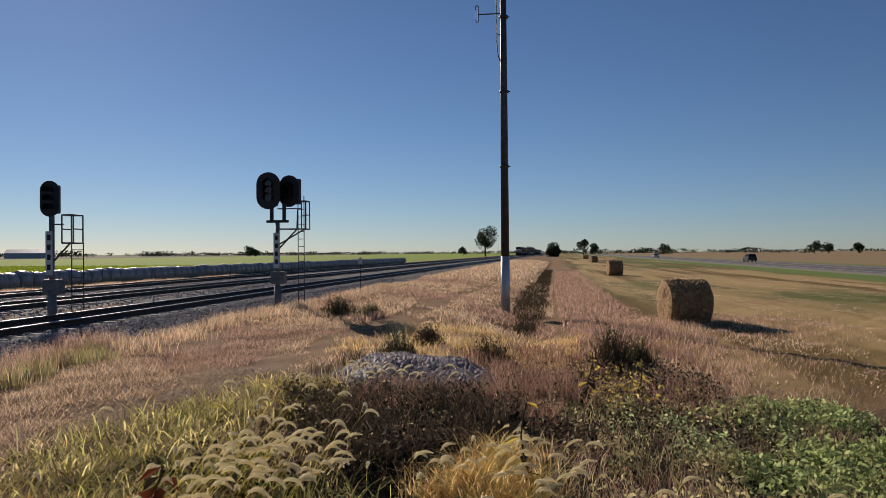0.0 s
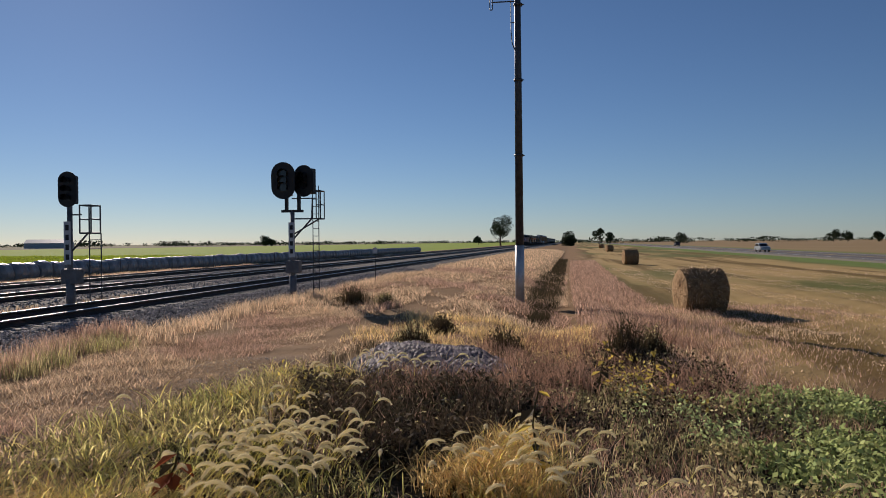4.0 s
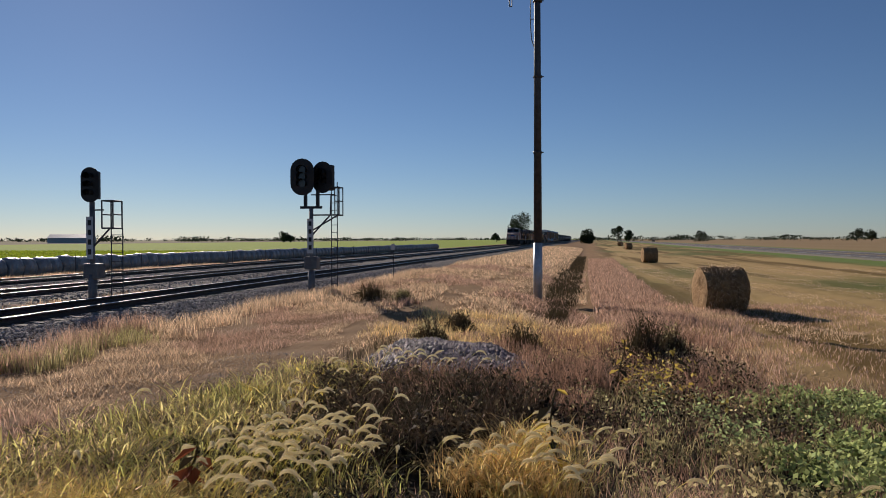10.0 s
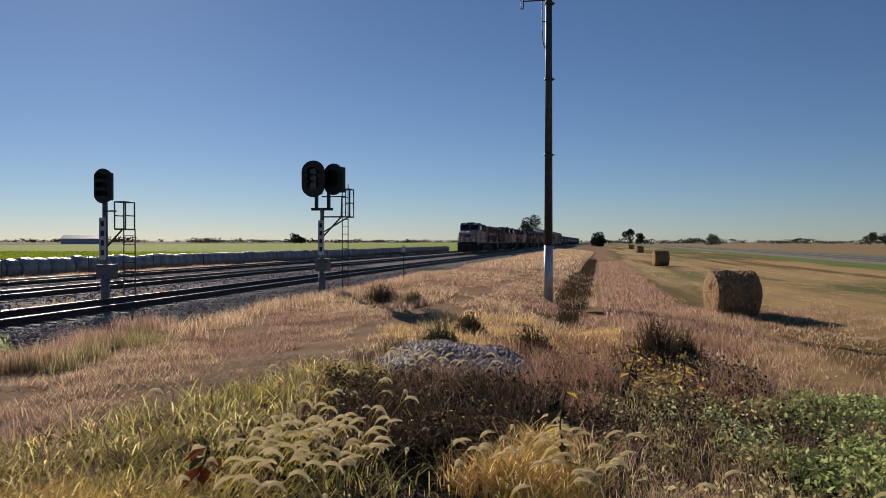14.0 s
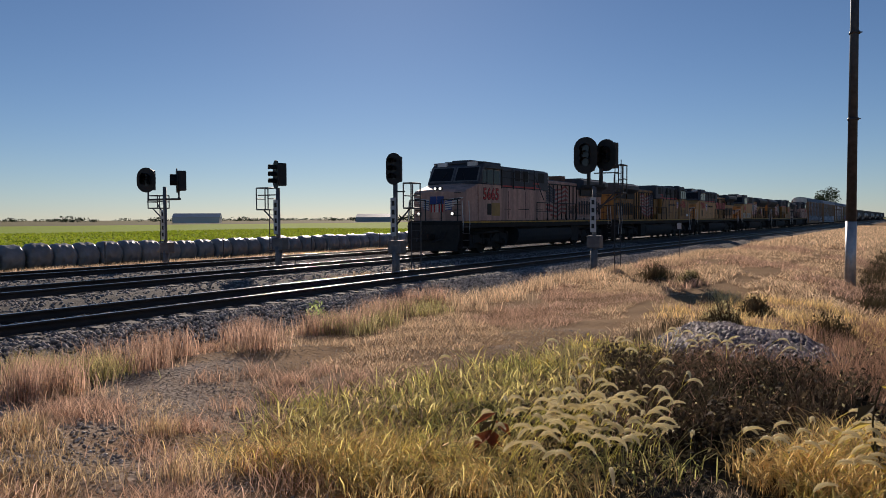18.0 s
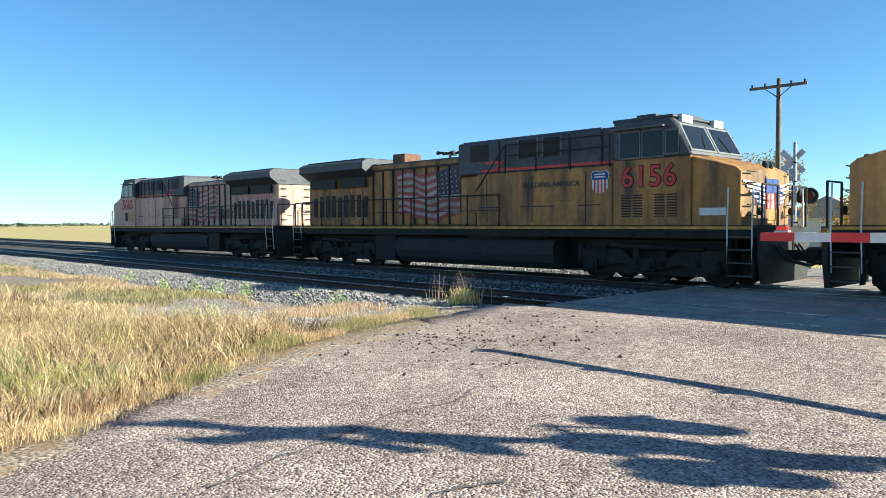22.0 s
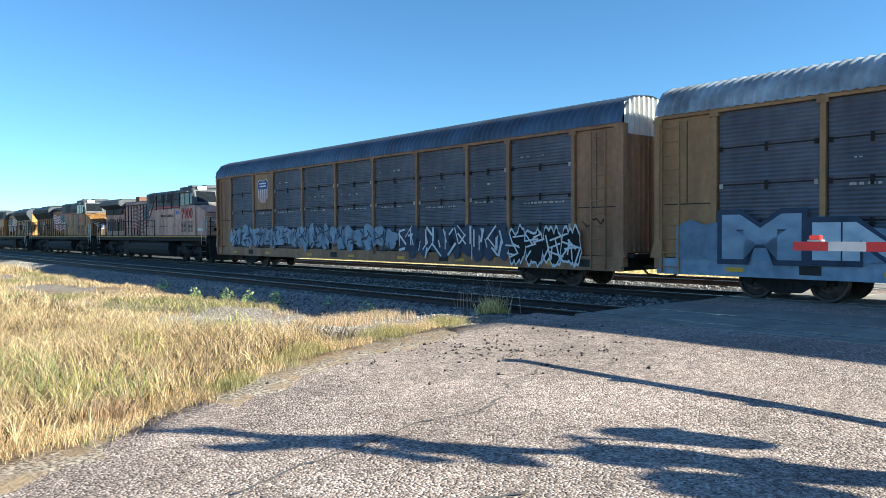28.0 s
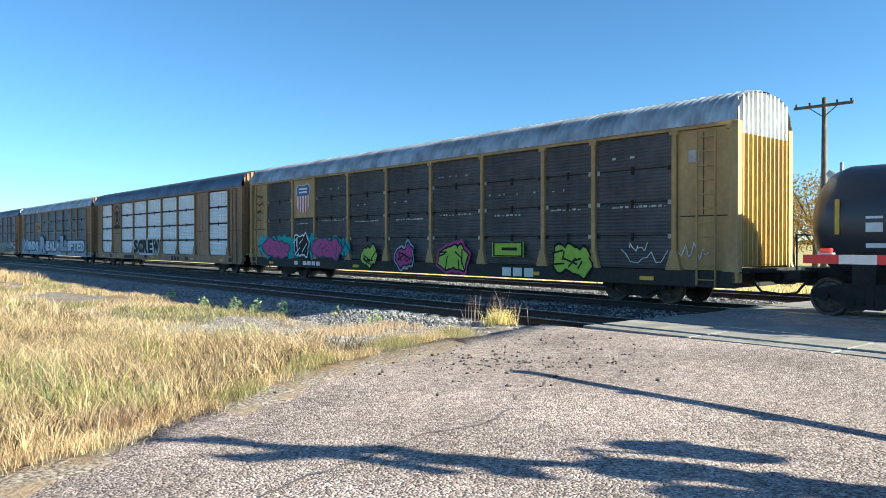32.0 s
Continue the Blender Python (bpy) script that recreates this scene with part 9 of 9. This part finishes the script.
def hay_bale(x, y, r, l, ang, label, seed):
    z = float(height(x, y))
    e = thing("hay_bale", label, "hay bale", pose(x, y, z + r * 0.9, 0, 0, ang), "round hay bales")
    part("body", bale_mesh(r, l, seed), (hay_shaded, hay_end_lit), e)
    rg = np.random.RandomState(seed)
    n = 2600 if y < 60 else 200
    a, u = rg.rand(n) * 6.283, (rg.rand(n) - 0.5) * l
    p = np.stack([u, np.cos(a) * r * 1.0, np.sin(a) * r * 1.0], -1)
    d = np.stack([(rg.rand(n) - 0.5) * 1.4, np.cos(a) + rg.randn(n) * 0.6, np.sin(a) + rg.randn(n) * 0.6 - 0.3], -1)
    d *= (0.03 + 0.09 * rg.rand(n))[:, None]
    s = rg.randn(n, 3) * 0.004
    v = np.stack([p - s, p + s, p + d], 1).reshape(-1, 3)
    ob = new("straw_fringe", sheet_mesh("straw_fringe", v, np.arange(3 * n).reshape(-1, 3), straw))
    ob.parent = e
    return e


hay_bale(5.25, 27.75, 0.84, 1.5, 11, "weathered round hay bale on mown field", 1)
hay_bale(8.29, 82.5, 0.84, 1.5, 8, "weathered round hay bale further out on the field", 2)
hay_bale(13.35, 182.0, 0.84, 1.5, 20, "small distant round hay bale on the mown field", 3)
hay_bale(16.9, 267.0, 0.84, 1.5, -30, "small distant round hay bale on the mown field", 4)


def wrapped_row():
    kinds = []
    for k, (rad, l) in enumerate(((0.66, 1.2), (0.72, 1.22), (0.69, 1.1), (0.75, 1.18))):
        bm = bale_mesh(rad, l, 9 + k, 0.035)
        for v in bm.verts:
            if abs(v.co.x) > l * 0.4:
                v.co.y *= 0.86
                v.co.z *= 0.86 if v.co.z > 0 else 1.0
        for f in bm.faces:
            f.smooth = True
        kinds.append(mesh_of("wrapped_bale", bm, (wrap_mat, wrap_mat)))
    rng = random.Random(10)
    for i in range(126):
        y = 19.5 + i * 1.38
        ob = new("wrapped_bale", kinds[rng.randrange(4)])
        ob.matrix_basis = pose(-39.0 + float(bend(y)) + rng.uniform(-0.08, 0.08), y, float(height(-40, y)) + 0.6 + rng.uniform(-0.03, 0.03), rng.uniform(-6, 6), 0, 90 + rng.uniform(-4, 4))
        tagged(ob, "white-wrapped round bale in a long row by the tracks", "hay bale", "row of wrapped bales")


wrapped_row()

# fence posts along the far verge
for i in range(14):
    y = 16 + i * 8.0
    p = thing("fence_post", "thin dark steel fence post at the field edge", "fence post", pose(-35.6 + float(bend(y)), y, float(height(-36.6, y))), "fence posts")
    part("post", tubes(((0, 0, -0.2), (0, 0, 1.45), 0.03)), dark_steel, p)


def house(name, label, x, y, ang, w, d, h, roof_h, wall, roof, windows=True):
    z = float(height(x, y))
    e = thing(name, label, "house", pose(x, y, z, 0, 0, ang))
    part("wall", boxes((-w / 2, w / 2, -d / 2, d / 2, -0.3, h)), wall, e)
    bm = bmesh.new()
    prism(bm, [(-d / 2 - 0.3, h - 0.05), (0, h + roof_h), (d / 2 + 0.3, h - 0.05)], "x", -w / 2 - 0.3, w / 2 + 0.3)
    part("roof", bm, roof, e)
    if windows:
        for s in (-1, 1):
            n = max(2, int(w / 3))
            for i in range(n):
                u = -w / 2 + w * (i + 0.5) / n
                win = part("window", boxes((u - 0.5, u + 0.5, s * d / 2 - 0.03, s * d / 2 + 0.03, h * 0.35, h * 0.8)), white_paint, e)
                part("pane", boxes((u - 0.42, u + 0.42, s * d / 2 - 0.04, s * d / 2 + 0.04, h * 0.38, h * 0.77)), glass_dark, win)
        part("door", boxes((w / 2 - 0.02, w / 2 + 0.04, -0.5, 0.5, 0, 2.05)), blue_paint, e)
    return e


white_siding = surf("white_siding", (0.7, 0.68, 0.64), (0.62, 0.6, 0.57), 0.7, scale=2)
grey_roof = surf("grey_shingles", (0.3, 0.31, 0.33), (0.22, 0.23, 0.25), 0.8, scale=5, bump=0.3)
shed_wall = surf("blue_grey_metal", (0.33, 0.38, 0.43), (0.27, 0.31, 0.36), 0.6, scale=1)
metal_roof = surf("metal_roof", (0.5, 0.52, 0.53), (0.42, 0.44, 0.46), 0.4, 0.3, scale=1)
house("house", "white house with grey shingle roof and windows among trees", -79, -27, 8, 11, 8, 2.9, 2.0, white_siding, grey_roof)
house("shed", "blue-grey metal shed with pale roof beside trees", -70, -44, 28, 12, 9, 3.4, 1.5, shed_wall, metal_roof, False)
house("barn", "long low grey metal barn beyond the green field", -413, 560, 20, 34, 14, 4.5, 3.0, shed_wall, metal_roof, False)
house("barn", "long low grey metal barn beyond the green field", -452, 386, 40, 34, 14, 4.5, 3.0, white_siding, metal_roof, False)
house("farmhouse", "distant white farmhouse by trees past the highway", 250, 520, 10, 14, 10, 5, 3, white_siding, grey_roof)

T = "trees"
for n, (x, y, w, h) in enumerate(((36, 600, 11, 12), (45, 610, 10, 8.5), (104, 640, 16, 8), (214, 610, 14, 10), (226, 615, 12, 8), (-250, 620, 13, 8), (-243, 618, 9, 6), (-64, 640, 9, 7), (247, 610, 10, 7))):
    bush("tree", "lone dark tree on the flat horizon", x, y, w, h, tree_far, 700, 1.3, 240 + n, trunk=0.2, group=T)
bush("tree", "broad dark green tree beyond the field road", -30.2, 430, 16, 16.5, tree_far, 3400, 0.75, 201, trunk=0.22, group=T)
bush("bush", "round dark bush beside the ditch far along the line", 9.1, 430, 10.5, 7.0, tree_far, 3600, 0.8, 202, category="bush", group=T)
bush("tree", "autumn tree with thin orange and brown leaves by the house", -65.6, -28.3, 7.8, 8.4, tree_orange, 5200, 0.19, 203, trunk=0.2, group=T)
bush("tree", "autumn tree with thin orange and brown leaves by the house", -74, -34, 7, 7.5, tree_orange, 3600, 0.2, 204, trunk=0.2, group=T)
bush("tree", "dark green tree beside the metal shed", -58.8, -46.5, 5.8, 7.0, tree_green, 7000, 0.3, 205, trunk=0.08, group=T)
bush("tree", "dark green tree beside the metal shed", -60.5, -44.3, 5.0, 6.6, tree_green, 5500, 0.3, 206, trunk=0.12, group=T)
bush("tree", "dark green tree beside the metal shed", -61.9, -42.4, 5.4, 5.6, tree_green, 6000, 0.3, 216, trunk=0.05, group=T)
bush("bush", "low dark green bush by the trees", -56.4, -49.4, 4.0, 2.4, tree_green, 2500, 0.25, 217, category="bush", group=T)
bush("bush", "rounded green bush with some orange leaves", -57.6, -47.0, 4.0, 2.8, tree_orange, 1500, 0.25, 207, category="bush", group=T)
bush("tree", "full green tree past the crossing", -88, -22, 12, 8.0, tree_green, 7500, 0.4, 208, trunk=0.05, group=T)
bush("tree", "full green tree past the crossing", -118, -20, 10, 7.5, tree_green, 2400, 0.5, 209, trunk=0.05, group=T)
bush("bush", "rounded green bush on the mown field", -52, -67, 7.0, 4.6, tree_green, 6500, 0.26, 210, category="bush", group=T)
bush("tree", "green trees standing in a far field", -190, -345, 17, 7, tree_far, 1600, 0.9, 211, trunk=0.1, group=T)
bush("tree", "green trees standing in a far field", -205, -345, 16, 6, tree_far, 1600, 0.9, 212, trunk=0.1, group=T)
bush("tree", "green trees standing in a far field", -120, -170, 14, 9, tree_green, 1600, 0.8, 213, trunk=0.1, group=T)
bush("tree", "green trees standing in a far field", -135, -172, 12, 8, tree_green, 1600, 0.8, 214, trunk=0.1, group=T)
bush("bush", "yellowing tree by the far utility pole", -48, -16.5, 3.2, 3.8, tree_orange, 1100, 0.25, 215, category="tree", group=T)


def horizon_woods():
    r = np.random.RandomState(220)
    P, S = [], []
    for k in range(230):
        a = r.rand() * 6.283
        d = 900 + 1500 * r.rand()
        n = r.randint(2, 9)
        tx, ty = -np.sin(a), np.cos(a)
        for i in range(n):
            off = (i - n / 2) * (7 + 9 * r.rand())
            cx, cy = tx * d - ty * off, ty * d + tx * off
            h = 3 + 5 * r.rand() ** 2
            m = 60
            P.append(np.stack([cx + r.randn(m) * h * 0.8, cy + r.randn(m) * h * 0.8, -1 + h * r.rand(m) ** 0.8], -1))
            S.append(np.full(m, h * 0.45))
    # a low continuous hedge line on the horizon
    m = 16000
    a = r.rand(m) * 6.283
    d = 1900 + 500 * r.rand(m)
    keep = np.sin(a * 7) + np.sin(a * 17 + 1) + 0.8 * np.sin(a * 31) > -1.0
    P.append(np.stack([-np.sin(a) * d, np.cos(a) * d, -1 + 5.5 * r.rand(m)], -1)[keep])
    S.append(np.full(keep.sum(), 5.5))
    v, f = leaf_cloud(np.concatenate(P), np.concatenate(S), 221)
    tagged(new("far_woods", sheet_mesh("far_woods", v, f, tree_far)), "dark low tree lines on the horizon", "trees", kind="stuff")


horizon_woods()

# ---- highway ----
hw = tagged(new("highway"), "two-lane asphalt highway with pale edge lines past the hay field", "road", kind="structure")
hw_mat = surf("highway_asphalt", (0.11, 0.105, 0.1), (0.085, 0.08, 0.078), 0.9, scale=0.5, fine=0.2, fine_scale=20)
part("pavement", boxes((33.5, 44.5, -600, 1600, -1.2, -0.68)), hw_mat, hw, m=pose(0, 0, 0, 0, 0, -1.4))
part("edge_line", boxes((34.4, 34.55, -600, 1600, -0.68, -0.676), (43.4, 43.55, -600, 1600, -0.68, -0.676)), white_paint, hw, m=pose(0, 0, 0, 0, 0, -1.4))
part("centre_line", boxes((38.9, 39.0, -600, 1600, -0.68, -0.676), (39.1, 39.2, -600, 1600, -0.68, -0.676)), stripe_yellow, hw, m=pose(0, 0, 0, 0, 0, -1.4))
part("shoulder", boxes((31.8, 33.5, -600, 1600, -1.2, -0.7), (44.5, 46.2, -600, 1600, -1.2, -0.7)), surf("highway_shoulder", (0.2, 0.185, 0.15), (0.15, 0.14, 0.11), 0.95), hw, m=pose(0, 0, 0, 0, 0, -1.4))


def suv(label, paint):
    """An estate-like car, nose to +y."""
    e = thing("car", label, "car", group="highway cars")
    bm = bmesh.new()
    prism(bm, [(-2.35, 0.35), (-2.4, 0.95), (-2.25, 1.1), (0.9, 1.12), (2.2, 0.98), (2.4, 0.75), (2.38, 0.35)], "x", -0.93, 0.93)
    bmesh.ops.bevel(bm, geom=list(bm.edges), offset=0.07, segments=2, affect="EDGES", profile=0.5)
    part("body", bm, paint, e)
    bm = bmesh.new()
    prism(bm, [(-2.3, 1.08), (-2.05, 1.66), (-1.7, 1.74), (0.0, 1.72), (0.35, 1.62), (1.15, 1.08)], "x", -0.8, 0.8)
    bmesh.ops.bevel(bm, geom=list(bm.edges), offset=0.06, segments=2, affect="EDGES", profile=0.5)
    part("cabin", bm, paint, e)
    for s in (-1, 1):
        bm = bmesh.new()
        prism(bm, [(-2.0, 1.15), (-1.85, 1.58), (-0.05, 1.58), (0.75, 1.15)], "x", s * 0.79, s * 0.815)
        part("side_window", bm, glass_dark, e)
        for y in (-1.45, 1.45):
            bm = bmesh.new()
            tube(bm, (s * 0.72, y, 0.34), (s * 0.95, y, 0.34), 0.34, 18)
            w = part("wheel", bm, soot, e)
            bm = bmesh.new()
            tube(bm, (s * 0.95, y, 0.34), (s * 0.965, y, 0.34), 0.2, 12)
            part("rim", bm, steel, w)
        part("headlight", boxes((s * 0.55 if s > 0 else -0.85, 0.85 if s > 0 else -0.55, 2.36, 2.42, 0.72, 0.88)), white_paint, e)
        part("tail_light", boxes((s * 0.7 if s > 0 else -0.92, 0.92 if s > 0 else -0.7, -2.43, -2.36, 0.8, 1.05)), red_dark, e)
    for pts in ([(0.42, 1.56), (1.12, 1.12)], [(-2.08, 1.6), (-2.3, 1.14)]):
        bm = bmesh.new()
        (a, b), (c, d) = pts
        k = 0.03 if a > 0 else -0.03
        bm.faces.new([bm.verts.new(p) for p in ((-0.66, a + k, b), (0.66, a + k, b), (0.72, c + k, d), (-0.72, c + k, d))])
        part("windscreen", bm, glass_dark, e)
    return e


CAR_A = suv("dark sport utility vehicle driving away on the highway", surf("dark_car_paint", (0.03, 0.032, 0.04), (0.035, 0.037, 0.045), 0.3))
CAR_B = suv("silver-grey car approaching on the highway", surf("silver_car_paint", (0.4, 0.43, 0.46), (0.38, 0.41, 0.44), 0.3, 0.4))


def motions():
    for ob, s, L, back in TRAIN:
        walk(ob, train_rows(s, L, back))
    walk(CAR_A, [(t, pose(41.2 + 0.0244 * (167 + 34.5 * t), 167 + 34.5 * t, -0.68, 0, 0, -1.4)) for t in (0.0, 16.0, 32.0)])
    walk(CAR_B, [(t, pose(36.6 + 0.0244 * (284 - 33.0 * t), 284 - 33.0 * t, -0.68, 0, 0, 178.6)) for t in (0.0, 16.0, 32.0)])


motions()
